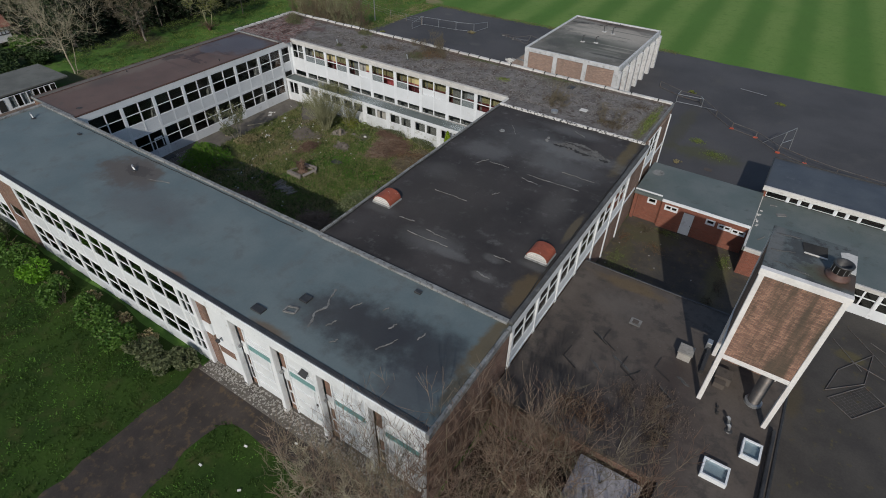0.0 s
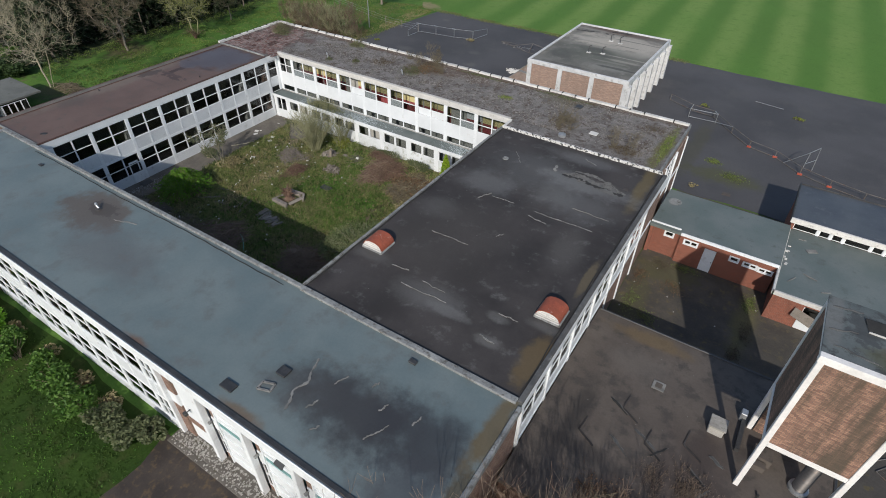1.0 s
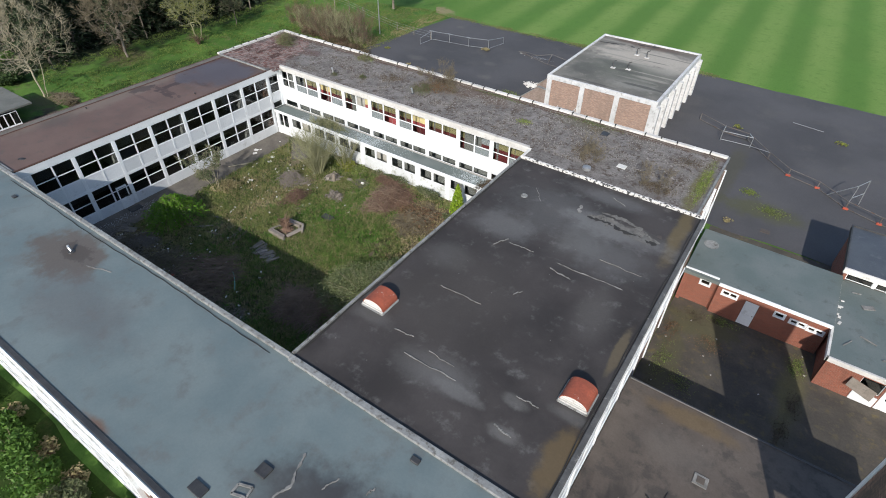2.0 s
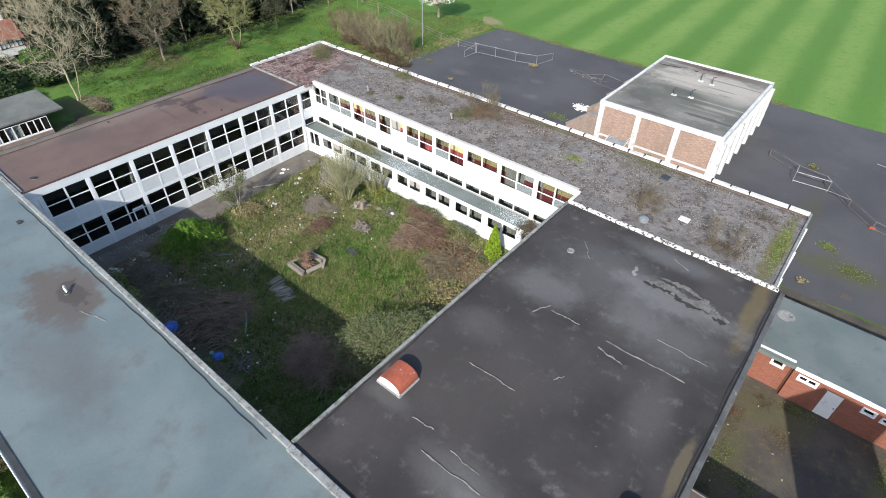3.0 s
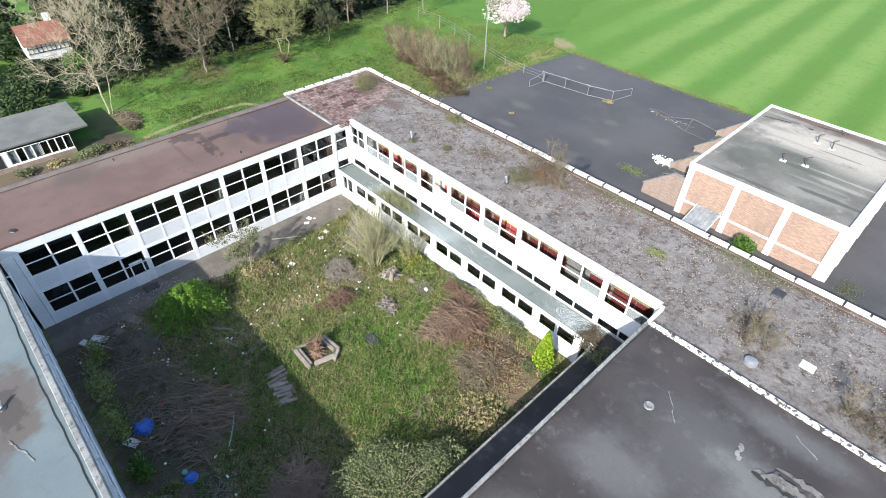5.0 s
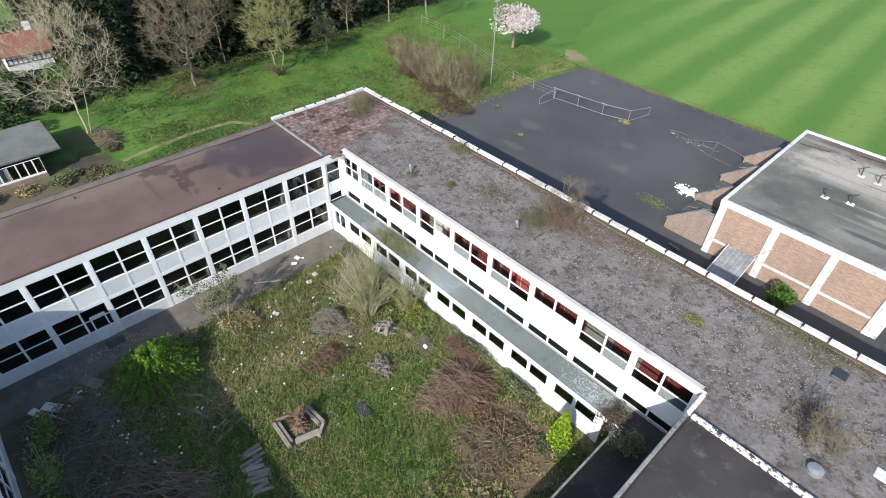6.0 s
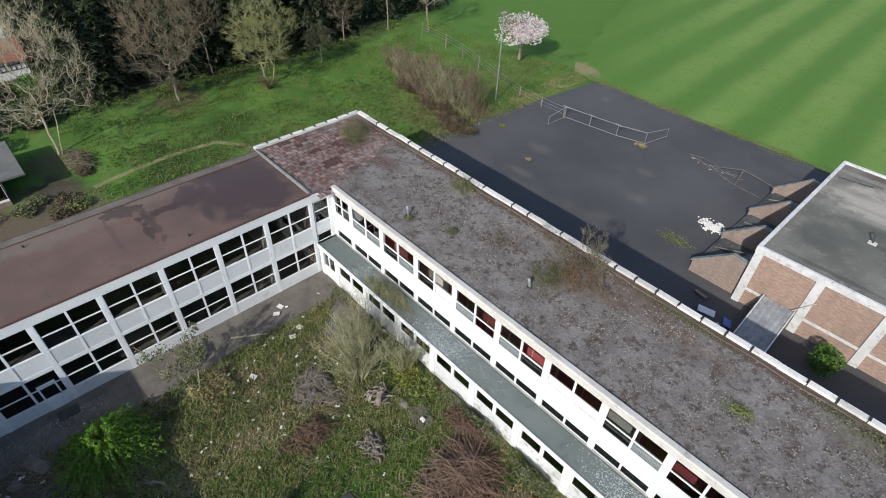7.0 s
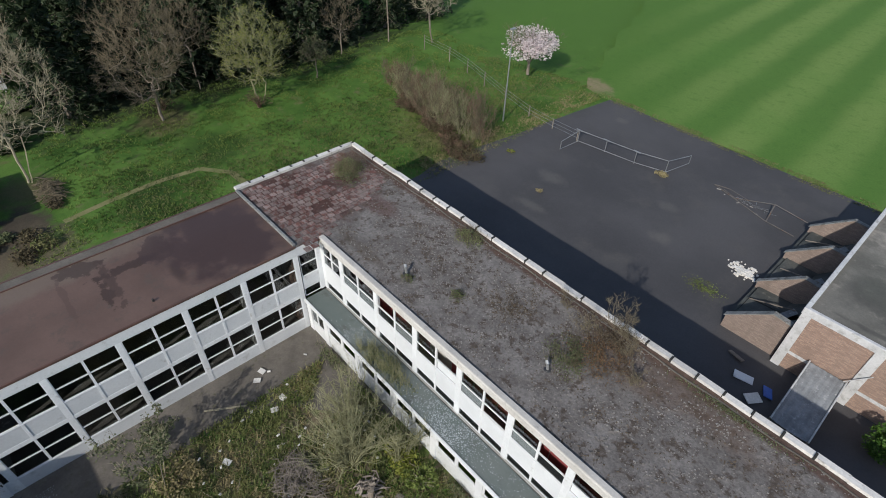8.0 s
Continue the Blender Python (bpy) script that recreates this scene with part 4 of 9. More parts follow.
for k, x0 in enumerate((-19.6, -16.45, -13.35, -10.2)):
    x1 = x0 + 2.83
    xs = x0 + 0.52
    front_box("brick_strip", x0, xs - 0.05, 3.75, 5.74, M_BRICK, 11.3)
    front_box("white_panel", x0, xs - 0.05, 2.75, 3.75, M_WHITEPANEL, 11.27)
    front_box("brick_strip", x0, xs - 0.05, 0.14, 0.6, M_BRICK, 11.3)
    window(A, facing((x0 + xs - 0.05) / 2, 11.33, "south"), 0.6, 0.47, 2.15, 1, 1.1, 0.5)
    front_box("dark_lining", x0, xs - 0.05, 0.6, 2.75, M_BRICK, 11.42, 11.5)
    front_box("jamb", xs - 0.05, xs + 0.03, 0.14, 5.74, M_WHITE, 11.2)
    front_box("white_panel", xs + 0.03, x1, 4.35, 5.74, M_WHITEPANEL)
    front_box("teal_panel", xs + 0.03, x1, 3.35, 3.85, M_TEAL)
    front_box("white_panel", xs + 0.03, x1, 3.91, 4.29, M_PANEL if k % 2 else M_WHITEPANEL)
    front_box("grey_panel", xs + 0.03, x1 - 0.72, 2.55, 3.29, M_PANEL)
    front_box("white_panel", xs + 0.03, x1 - 0.72, 1.62, 2.49, M_WHITEPANEL)
    front_box("white_panel", x1 - 0.66, x1, 1.62, 3.29, M_PANEL if k == 1 else M_WHITEPANEL)
    front_box("white_panel", xs + 0.03, x1, 0.14, 1.56, M_WHITEPANEL)
    for z in (0.82, 1.59, 2.52, 3.32, 3.88, 4.32):
        front_box("glazing_bar", xs + 0.03, x1 - (0.72 if z == 2.52 else 0.0), z - 0.03, z + 0.03, M_WHITE, 11.235, 11.278)
    front_box("glazing_bar", x1 - 0.72, x1 - 0.66, 1.62, 3.29, M_WHITE, 11.235, 11.278)
    if k == 1:
        front_box("door_closer", x1 - 0.6, x1 - 0.2, 2.2, 2.28, M_DARKMETAL, 11.2, 11.276)
    if k < 3:
        m = Mesh()
        m.box(x0 + 0.03, 11.0, 3.5, x0 + 0.17, 11.2, 3.6, 0.02)
        part("wall_lamp", m, M_EDGE, A, "broken lamp on the pilaster")
m = Mesh()
m.quad((-14.85, 10.98, 4.62), (-14.35, 10.98, 4.54), (-14.38, 11.26, 4.7), (-14.82, 11.26, 4.76))
m.quad((-14.85, 10.98, 4.57), (-14.82, 11.26, 4.71), (-14.38, 11.26, 4.65), (-14.35, 10.98, 4.49))
m.quad((-14.85, 10.98, 4.57), (-14.35, 10.98, 4.49), (-14.35, 10.98, 4.54), (-14.85, 10.98, 4.62))
part("lamp_housing", m, M_DARKMETAL, A, "dented dark floodlight housing")
rng = random.Random(83)
m = Mesh()
for i in range(1500):
    x, y = rng.uniform(-23.0, -8.0), min(11.1, rng.gauss(10.75, 0.3))
    if y < 10.15:
        continue
    z = 0.14 if y > 10.44 else 0.06
    w_ = rng.uniform(0.015, 0.07)
    a = rng.uniform(0, 6.283)
    m.plate([(x + w_ * math.cos(a + j * 1.571) * (1 if j % 2 else 0.6), y + w_ * math.sin(a + j * 1.571)) for j in range(4)], z, z + w_ * rng.uniform(0.2, 0.8))
solo("plaster_rubble", m, M_BLOCK, "crumbled plaster and leaves strewn along the plinth", "rubble", kind="stuff")


def roof_vent(name, x, y, z, h=0.4, tilt=0.5, label="small white roof vent pipe"):
    t = thing(name, x, y, z, label, "vent pipe", "roof vents")
    m = Mesh()
    m.lathe(x, y, [(0.2, z), (0.17, z + 0.03), (0.08, z + 0.06)], 10)
    part("collar", m, M_DARKMETAL, t)
    m = Mesh()
    m.tube((x, y, z + 0.05), (x - tilt * 0.3, y, z + h), 0.07, 0.07, 8)
    m.tube((x - tilt * 0.3, y, z + h), (x - tilt * 0.3 - 0.12, y + 0.05, z + h + 0.1), 0.09, 0.07, 8)
    part("pipe", m, M_GALV, t)
    return t


RZ = 6.375
roof_vent("roof_vent", -35.75, 16.45, RZ, 0.22)
roof_vent("roof_vent", -49.8, 16.6, RZ, 0.3)
for x, y, a, s in ((-18.2, 11.95, 0.8, (0.75, 0.45)), (-16.75, 13.85, 0.3, (0.55, 0.5)), (-12.2, 17.55, 0.1, (0.4, 0.25)), (-44.1, 17.2, 0.2, (0.35, 0.25))):
    m = Mesh()
    m.box(x - s[0] / 2, y - s[1] / 2, RZ - 0.02, x + s[0] / 2, y + s[1] / 2, RZ + 0.09, 0.02)
    part("hatch", m, M_DARKMETAL, A, "dark roof hatch")
m = Mesh()
for a, b in (((-17.05, 12.55), (-16.45, 12.75)), ((-16.45, 12.75), (-16.55, 13.15)), ((-16.55, 13.15), (-17.1, 12.95)), ((-17.1, 12.95), (-17.05, 12.55))):
    m.strip([a, b], 0.09, RZ, 0.06)
part("broken_kerb", m, M_SEAM, A)


def crack(parent, x0, y0, x1, y1, w, n, wob, mat, name="split_seam"):
    """A wandering lifted seam across a felt roof."""
    n, w = max(24, n * 3), w * 0.6
    p1, p2 = random.uniform(0, 6), random.uniform(0, 6)
    ln = math.hypot(x1 - x0, y1 - y0) or 1
    nx, ny = -(y1 - y0) / ln, (x1 - x0) / ln
    pts = []
    for i in range(n + 1):
        k = i / n
        e = math.sin(k * math.pi) * wob * (0.8 * math.sin(k * 7 + p1) + 0.45 * math.sin(k * 17 + p2)) + random.uniform(-0.012, 0.012)
        pts.append((x0 + (x1 - x0) * k + nx * e, y0 + (y1 - y0) * k + ny * e))
    m = Mesh()
    m.ribbon(pts, w, RZ - 0.01, 0.035, 0.85)
    return part(name, m, mat, parent)


crack(A, -15.95, 15.3, -15.25, 12.4, 0.13, 14, 0.2, M_SEAM)
for x, y, dx, dy in ((-14.4, 14.6, 0.25, 0.7), (-14.6, 13.0, 0.2, 0.6), (-11.6, 13.2, 0.5, 1.1), (-11.9, 14.6, 0.15, 0.5), (-13.7, 12.3, 0.2, 0.4), (-33.9, 16.3, 1.6, 0.5), (-10.3, 14.8, 0.1, 0.6), (-12.9, 15.4, 0.12, 0.4)):
    crack(A, x, y, x + dx, y + dy, 0.07, 4, 0.05, M_SEAM)

m = Mesh()
m.ribbon([(-46.5 + i * 0.5, 17.98 + 0.05 * math.sin(i * 0.23) + 0.02 * math.sin(i * 1.7)) for i in range(52)], 0.035, RZ - 0.01, 0.035)
part("edge_cable", m, M_TIMBER, A, "loose black cable along the roof edge")

# ---- west classroom wing ----
D = thing("classroom_wing", -50.6, 29.7, 0, "two-storey classroom wing with a rain-wet brown felt roof", "school wing", "school wings")
flat_roof(D, -54.1, 18.6, -47.35, 40.9, M_ROOF_BROWN, "wet brown felt roof", nx=14, ny=40)
rim(D, "roof_edging", M_KERB, (-47.39, 18.6, 6.3, -47.3, 40.9, 6.43), (-54.2, 18.5, 6.25, -54.1, 40.9, 6.42), c=0.01)
rim(D, "roof_edging", M_EDGE, (-54.1, 18.5, 6.3, -47.4, 18.62, 6.48))
rim(D, "fascia", M_PANEL, (-47.45, 18.5, 5.74, -47.31, 42.3, 6.3), c=0.01)
shell(D, -54.0, 18.6, -47.5, 40.9, 6.1, skip=("east",), floors=(0.06, 3.1), mat=M_BRICK)
for z0, z1 in ((0.06, 2.9), (3.1, 6.0)):
    m = Mesh()
    m.box(-51.2, 18.9, z0, -51.1, 40.6, z1)
    part("inner_wall", m, M_INNER, D)
    for y in (25.3, 31.5, 37.7):
        m = Mesh()
        m.box(-51.1, y - 0.06, z0, -47.75, y + 0.06, z1)
        part("partition", m, M_INNER, D)
m = Mesh()
m.box(-47.44, 18.47, 0, -47.31, 19.1, 5.74)
part("corner_panel", m, M_WHITE, D)
us_w = [19.25 + 3.08 * i for i in range(8)]
bay_wall(D, "east", -47.36, us_w, 3.08, 0.26)
m = Mesh()
m.box(-47.44, 42.07, 2.5, -47.31, 42.33, 5.74)
part("corner_panel", m, M_WHITE, D)
# the short bay in the corner
cor = facing(41.55, -47.4, "east")
window(D, cor, 4.05, 1.05, 1.6, 1, 0.88)
piece("spandrel_panel", box_mesh("spandrel_panel", M_PANEL, (-0.55, -0.06, 0, 0.55, 0.06, 0.9)), D, cor @ pose(0, 0, 3.15))
window(D, cor, 2.5, 1.05, 0.6, 1)
# classroom door with side lights in the third bay
dm = facing(19.25 + 3.08 * 1.5 + 0.75, -47.36, "east")
door = piece("door", box_mesh("door", M_WHITE, (-0.42, -0.1, 0.05, -0.34, -0.055, 2.05), (0.34, -0.1, 0.05, 0.42, -0.055, 2.05), (-0.34, -0.1, 0.05, 0.34, -0.055, 0.9), (-0.34, -0.1, 1.9, 0.34, -0.055, 2.05)), D, dm, "white half-glazed door")
sub("handle", box_mesh("handle", M_DARKMETAL, (-0.02, -0.14, 0, 0.02, -0.1, 0.14)), door, 0.36, 0, 0.98)
step = Mesh()
step.box(-46.95, 24.3, 0.03, -46.3, 25.3, 0.1, 0.02)
part("step", step, M_DARKMETAL, D, "dark door mat on a low step")
crack(D, -48.9, 19.6, -48.5, 19.9, 0.3, 2, 0.02, M_DARKMETAL, "roof_hatch")
m = Mesh()
m.box(-54.1, 18.7, 6.36, -53.5, 40.8, 6.41, 0.02)
part("gravel_margin", m, M_DIRT, D, "grey-brown gravel margin")
m = Mesh()
m.box(-53.5, 18.7, 6.36, -53.44, 40.8, 6.42)
part("gravel_stop", m, M_KERB, D)
m = Mesh()
m.box(-54.2, 40.85, 6.3, -47.45, 41.02, 6.5, 0.02)
part("upstand", m, M_EDGE, D)
for x, y in ((-52.9, 26.7), (-48.2, 33.7)):
    m = Mesh()
    m.tube((x, y, RZ), (x, y, RZ + 0.16), 0.05, 0.05, 8)
    part("vent_pipe", m, M_DARKMETAL, D)

# ---- north classroom wing ----
N = thing("classroom_wing", -31, 46, 0, "two-storey classroom wing with a gravelled roof and white parapet", "school wing", "school wings")
for x0, y0, x1, y1, nx, ny in ((-54.4, 42.35, -7.6, 49.6, 80, 12), (-54.4, 40.95, -47.35, 42.35, 10, 3), (-20.05, 40.95, -7.6, 42.35, 20, 3)):
    flat_roof(N, x0, y0, x1, y1, M_GRAVEL, "mossy gravel roof", nx=nx, ny=ny, sag=0.05 if ny > 3 else 0.0)
rim(N, "roof_edging", M_CONC, (-47.2, 42.34, 6.44, -20.2, 42.62, 6.48), c=0.01)
rim(N, "fascia", M_COPING, (-47.2, 42.31, 6.02, -20.0, 42.45, 6.44), (-20.15, 40.9, 5.65, -19.95, 42.25, 6.46))
shell(N, -54.4, 42.4, -7.5, 49.65, 6.1, skip=("south",), floors=(0.06, 3.1), mat=M_BRICK)
m = Mesh()
m.box(-54.4, 41.0, 0, -54.15, 42.4, 6.1)
part("outer_wall", m, M_BRICK, N)
# coping stones along the outer parapet, a few slipped or missing
cop_w = box_mesh("coping_stone", M_COPING, (-0.17, -0.49, 0, 0.17, 0.49, 0.16))
cop_n = box_mesh("coping_stone", M_COPING, (-0.615, -0.15, 0, 0.615, 0.15, 0.16))
for i in range(9):
    piece("coping_stone", cop_w, N, pose(-54.4 + random.uniform(-0.03, 0.03), 41.42 + i * 0.97, 6.36 + random.uniform(-0.01, 0.03), 0, 0, random.uniform(-1.5, 1.5)))
for i in range(38):
    x = -53.75 + i * 1.23
    piece("coping_stone", cop_n, N, pose(x, 49.65 + random.uniform(-0.03, 0.03), 6.36 + random.uniform(-0.01, 0.03), 0, 0, random.uniform(-1.0, 1.0)))
clip_me = box_mesh("joint_clip", M_TIMBER, (-0.05, -0.17, 0, 0.05, 0.1, 0.21))
for i in range(38):
    if random.random() < 0.7:
        piece("joint_clip", clip_me, N, pose(-54.36 + i * 1.23, 49.65, 6.36))
for i in range(8):
    piece("joint_clip", clip_me, N, pose(-54.4, 41.9 + i * 0.97, 6.36, 0, 0, -90))
rim(N, "parapet", M_BRICK, (-54.5, 40.95, 6.1, -54.3, 49.72, 6.36), (-54.3, 49.55, 6.1, -7.64, 49.75, 6.36), c=0)
rim(N, "east_edging", M_EDGE, (-7.62, 40.9, 6.1, -7.48, 49.8, 6.47), c=0.01)
NP = 3.13
us_up = [-20.25 - NP * i for i in range(9)][::-1]
gap = NP - 0.3
up_post = box_mesh("post", M_WHITE, (-0.15, -0.06, 0, 0.15, 0.14, 3.5))
up_panel = box_mesh("white_panel", M_WHITEPANEL, (-gap / 2, -0.05, 0, gap / 2, 0.06, 1.25))
up_mull = box_mesh("mullion", M_WHITE, (-0.06, -0.075, 0, 0.06, -0.052, 1.25))
red_me = box_mesh("red_wall_panel", M_REDWALL, (-0.72, -0.03, 0, 0.72, 0.0, 1.62))
yel_me = box_mesh("yellow_wall_panel", M_YELLOW, (-0.72, -0.03, 0, 0.72, 0.0, 1.2))
wh_me = box_mesh("white_wall_panel", M_WHITEPANEL, (-0.72, -0.03, 0, 0.72, 0.0, 1.2))
pattern = "wr yr kw ry rr rr kr ry rr".split()
board_me = box_mesh("board", M_WHITEPANEL, (-0.66, 0.05, 0, 0.66, 0.07, 0.66))
for u in us_up + [-47.2]:
    piece("post", up_post, N, facing(u, 42.4, "south") @ pose(0, 0, 2.52))
for k, u in enumerate(us_up[:-1]):
    c = facing(u + NP / 2, 42.4, "south")
    window(N, c, 4.4, gap, 1.6, 2, 0.68, 0.18)
    window(N, c, 2.55, gap, 0.58, 2, 0, 0.0)
    piece("white_panel", up_panel, N, c @ pose(0, 0, 3.14))
    piece("mullion", up_mull, N, c @ pose(0, 0, 3.14))
    for s, ch in zip((-0.75, 0.75), pattern[(8 - k) % 9]):
        c2 = facing(u + NP / 2 + s, 43.5, "south")
        if ch != "k":
            piece("wall_panel", red_me, N, c2 @ pose(0, 0, 3.12))
            piece("wall_panel", wh_me if ch == "w" else yel_me, N, c2 @ pose(0, 0, 4.76))
        if (k * 2 + (s > 0)) % 5 in (0, 1, 3):
            piece("board", board_me, N, facing(u + NP / 2 + s * 0.95, 42.4, "south") @ pose(0, 0, 4.43), "pale board behind the glass")
cw = us_up[0] + 47.2
c = facing(us_up[0] - cw / 2, 42.4, "south")
window(N, c, 4.5, cw - 0.3, 1.52, 2, 0.76)
window(N, c, 2.55, cw - 0.3, 0.58, 1)
piece("white_panel", box_mesh("white_panel", M_WHITEPANEL, (-(cw - 0.3) / 2, -0.06, 0, (cw - 0.3) / 2, 0.06, 1.35)), N, c @ pose(0, 0, 3.14))
for z0, z1, y in ((3.1, 6.0, 43.52), (0.06, 2.9, 44.42)):
    m = Mesh()
    m.box(-54.1, y, z0, -7.8, y + 0.12, z1)
    part("inner_wall", m, M_INNER, N)
m = Mesh()
m.box(-47.2, 42.3, 0.0, -20.2, 42.45, 2.5)
part("inner_wall", m, M_INNER, N)

# covered corridor in front of the north wing and along the hall
C = thing("covered_corridor", -34, 41.5, 0, "low white corridor with a grey felt roof round the courtyard", "corridor", "")
m = Mesh()
m.box(-47.2, 40.85, 2.36, -22.4, 42.24, 2.5)
part("roof", m, M_ROOF_GREEN, C)
m = Mesh()
m.box(-22.4, 18.5, 2.36, -20.2, 42.24, 2.5)
part("roof", m, M_ROOF_DARK, C)
rim(C, "roof_edging", M_WHITE, (-47.2, 40.78, 2.32, -22.35, 40.88, 2.56), c=0.01)
rim(C, "roof_edging", M_EDGE, (-22.46, 18.5, 2.34, -22.36, 40.78, 2.56), c=0.01)
cpost = box_mesh("post", M_WHITE, (-0.2, -0.1, 0, 0.2, 0.1, 2.32))
M_STAINED = surface("stained_white_panel", (0.66, 0.68, 0.69), (0.56, 0.58, 0.585), 0.7, 9, 0.65, c3=(0.33, 0.34, 0.29), third=(0.52, 0.7), bumps=0.1, fine_amt=0.2, rand=0.06)
cpan = box_mesh("white_panel", M_STAINED, (-gap / 2 + 0.05, -0.05, 0, gap / 2 - 0.05, 0.05, 1.22))
chead = box_mesh("white_panel", M_STAINED, (-gap / 2 + 0.05, -0.05, 0, gap / 2 - 0.05, 0.05, 0.2))
cmull = box_mesh("mullion", M_WHITE, (-0.075, -0.05, 0, 0.075, 0.05, 0.92))
cjamb = box_mesh("mullion", M_WHITE, (-0.04, -0.05, 0, 0.04, 0.05, 0.92))
us_c = [-47.0] + us_up[:8]
for u in us_c + [-22.5]:
    piece("post", cpost, C, facing(u, 41.0, "south"))
for u in us_up[:7]:
    c = facing(u + NP / 2, 41.0, "south")
    for s in (-0.69, 0.69):
        window(C, c @ pose(s, 0, 0), 1.22, 1.23, 0.92, 1, 0, 0.15)
    piece("white_panel", cpan, C, c)
    piece("white_panel", chead, C, c @ pose(0, 0, 2.14))
    for s in (0.0, -1.345, 1.345):
        piece("mullion", cmull if s == 0 else cjamb, C, c @ pose(s, 0, 1.22))
for u, w in ((us_up[0] - 0.95, 1.4),):
    c = facing(u, 41.0, "south")
    window(C, c, 0.9, w, 1.4, 2)
    piece("white_panel", box_mesh("white_panel", M_WHITEPANEL, (-w / 2, -0.05, 0, w / 2, 0.05, 0.9)), C, c)
m = Mesh()
m.box(-22.4, 19.0, 0, -22.2, 40.9, 2.36)
part("outer_wall", m, M_BRICK, C)

# ---- assembly hall ----
B = thing("assembly_hall", -13.5, 29.5, 0, "brick assembly hall with a cracked black felt roof", "hall", "")
flat_roof(B, -20.0, 18.46, -7.15, 40.75, M_ROOF_DARK, "black felt roof with torn seams", nx=26, ny=44, sag=0.04)
rim(B, "roof_edging", M_EDGE, (-20.16, 18.5, 6.2, -20.0, 40.75, 6.5))
rim(B, "roof_edging", M_EDGE_DARK, (-7.2, 18.3, 6.2, -6.95, 40.75, 6.47))
for xx in (-19.93, -7.3):
    m = Mesh()
    m.ribbon([(xx + 0.05 * math.sin(i * 0.9), 18.8 + i * 0.73) for i in range(31)], 0.05, 6.36, 0.05)
    part("edge_cable", m, M_TIMBER, B)
rim(B, "peeling_flashing", M_PEEL, (-19.9, 40.76, 6.3, -7.3, 40.98, 6.55), c=0.04)
shell(B, -20.2, 18.5, -7.05, 40.95, 6.2, skip=("east", "south"), floors=(0.06,), mat=M_BRICK)
rim(B, "fascia", M_PANEL, (-7.08, 18.3, 5.7, -6.94, 41.0, 6.25), c=0.01)
HP = 3.05
us_h = [18.6 + HP * i for i in range(11)]
h_post = box_mesh("post", M_WHITE, (-0.09, -0.1, 0, 0.09, 0.06, 5.7))
h_brick = box_mesh("brick_panel", M_BRICK, (-HP / 2 + 0.09, -0.02, 0, HP / 2 - 0.09, 0.2, 2.95))
h_brick2 = box_mesh("brick_panel", M_BRICK, (-HP / 2 + 0.09, -0.02, 0, HP / 2 - 0.09, 0.2, 2.6))
h_rail = box_mesh("rail", M_WHITE, (-HP / 2 + 0.09, -0.08, 0, HP / 2 - 0.09, 0.1, 0.15))
h_pan = box_mesh("white_panel", M_WHITEPANEL, (-HP / 2 + 0.09, -0.04, 0, HP / 2 - 0.09, 0.1, 0.75))
for u in us_h:
    piece("post", h_post, B, facing(u, -7.05 if u < 39 else -7.44, "east"))
for k, u in enumerate(us_h[:-1]):
    c = facing(u + HP / 2, -7.05 if u < 39 else -7.44, "east")
    piece("brick_panel", h_brick, B, c)
    piece("rail", h_rail, B, c @ pose(0, 0, 2.95))
    if k < 6 or k == 8:
        piece("white_panel", h_pan, B, c @ pose(0, 0, 3.1))
        window(B, c, 3.85, HP - 0.18, 1.85, 2, 0.95)
    else:
        piece("brick_panel", h_brick2, B, c @ pose(0, 0, 3.1))


def barrel_skylight(x, y, z):
    """Low arched metal hood with a white louvred front on a felted kerb."""
    t = thing("roof_ventilator", x, y, z, "rusty red arched ventilator with a flaking white front", "roof ventilator", "roof ventilators")
    w, d, rise = 0.66, 0.6, 0.5
    m = Mesh()
    m.box(x - w - 0.06, y - d - 0.1, z - 0.01, x + w + 0.06, y + d + 0.06, z + 0.1, 0.04)
    part("kerb", m, M_EDGE, t)
    n = 12
    ring = [(math.cos(math.pi * i / n) * w, math.sin(math.pi * i / n) ** 0.8 * rise) for i in range(n + 1)]
    m = Mesh()
    for k, (y0, y1) in enumerate(((-d, -d + 0.5), (-d + 0.5, d))):
        for (a, b), (c, e) in zip(ring, ring[1:]):
            m.quad((x + a, y + y0, z + 0.1 + b), (x + a, y + y1, z + 0.1 + b), (x + c, y + y1, z + 0.1 + e), (x + c, y + y0, z + 0.1 + e))
    for (a, b), (c, e) in zip(ring, ring[1:]):
        m.quad((x + a, y - d, z + 0.1 + b), (x + c, y - d, z + 0.1 + e), (x + c * 0.96, y - d, z + 0.1 + e * 0.92), (x + a * 0.96, y - d, z + 0.1 + b * 0.92))
    m.quad(*[(x + a, y + d, z + 0.1 + b) for a, b in ring])
    part("hood", m, M_RUST, t, "rusty red sheet hood with bare patches", True)
    m = Mesh()
    m.quad(*[(x + a * 0.96, y - d + 0.03, z + 0.1 + b * 0.92) for a, b in ring][::-1])
    m.box(x - w, y - d - 0.06, z + 0.1, x + w, y - d + 0.03, z + 0.17)
    part("front", m, M_COPING, t, "flaking white front")
    for i in range(2):
        m = Mesh()
        h = z + 0.22 + i * 0.14
        wd = w * math.sqrt(max(0.03, 1 - ((h - z - 0.08) / rise) ** 2)) * 0.9
        m.box(x - wd, y - d - 0.02, h, x + wd, y - d + 0.03, h + 0.05)
        part("louvre", m, M_COPING, t)


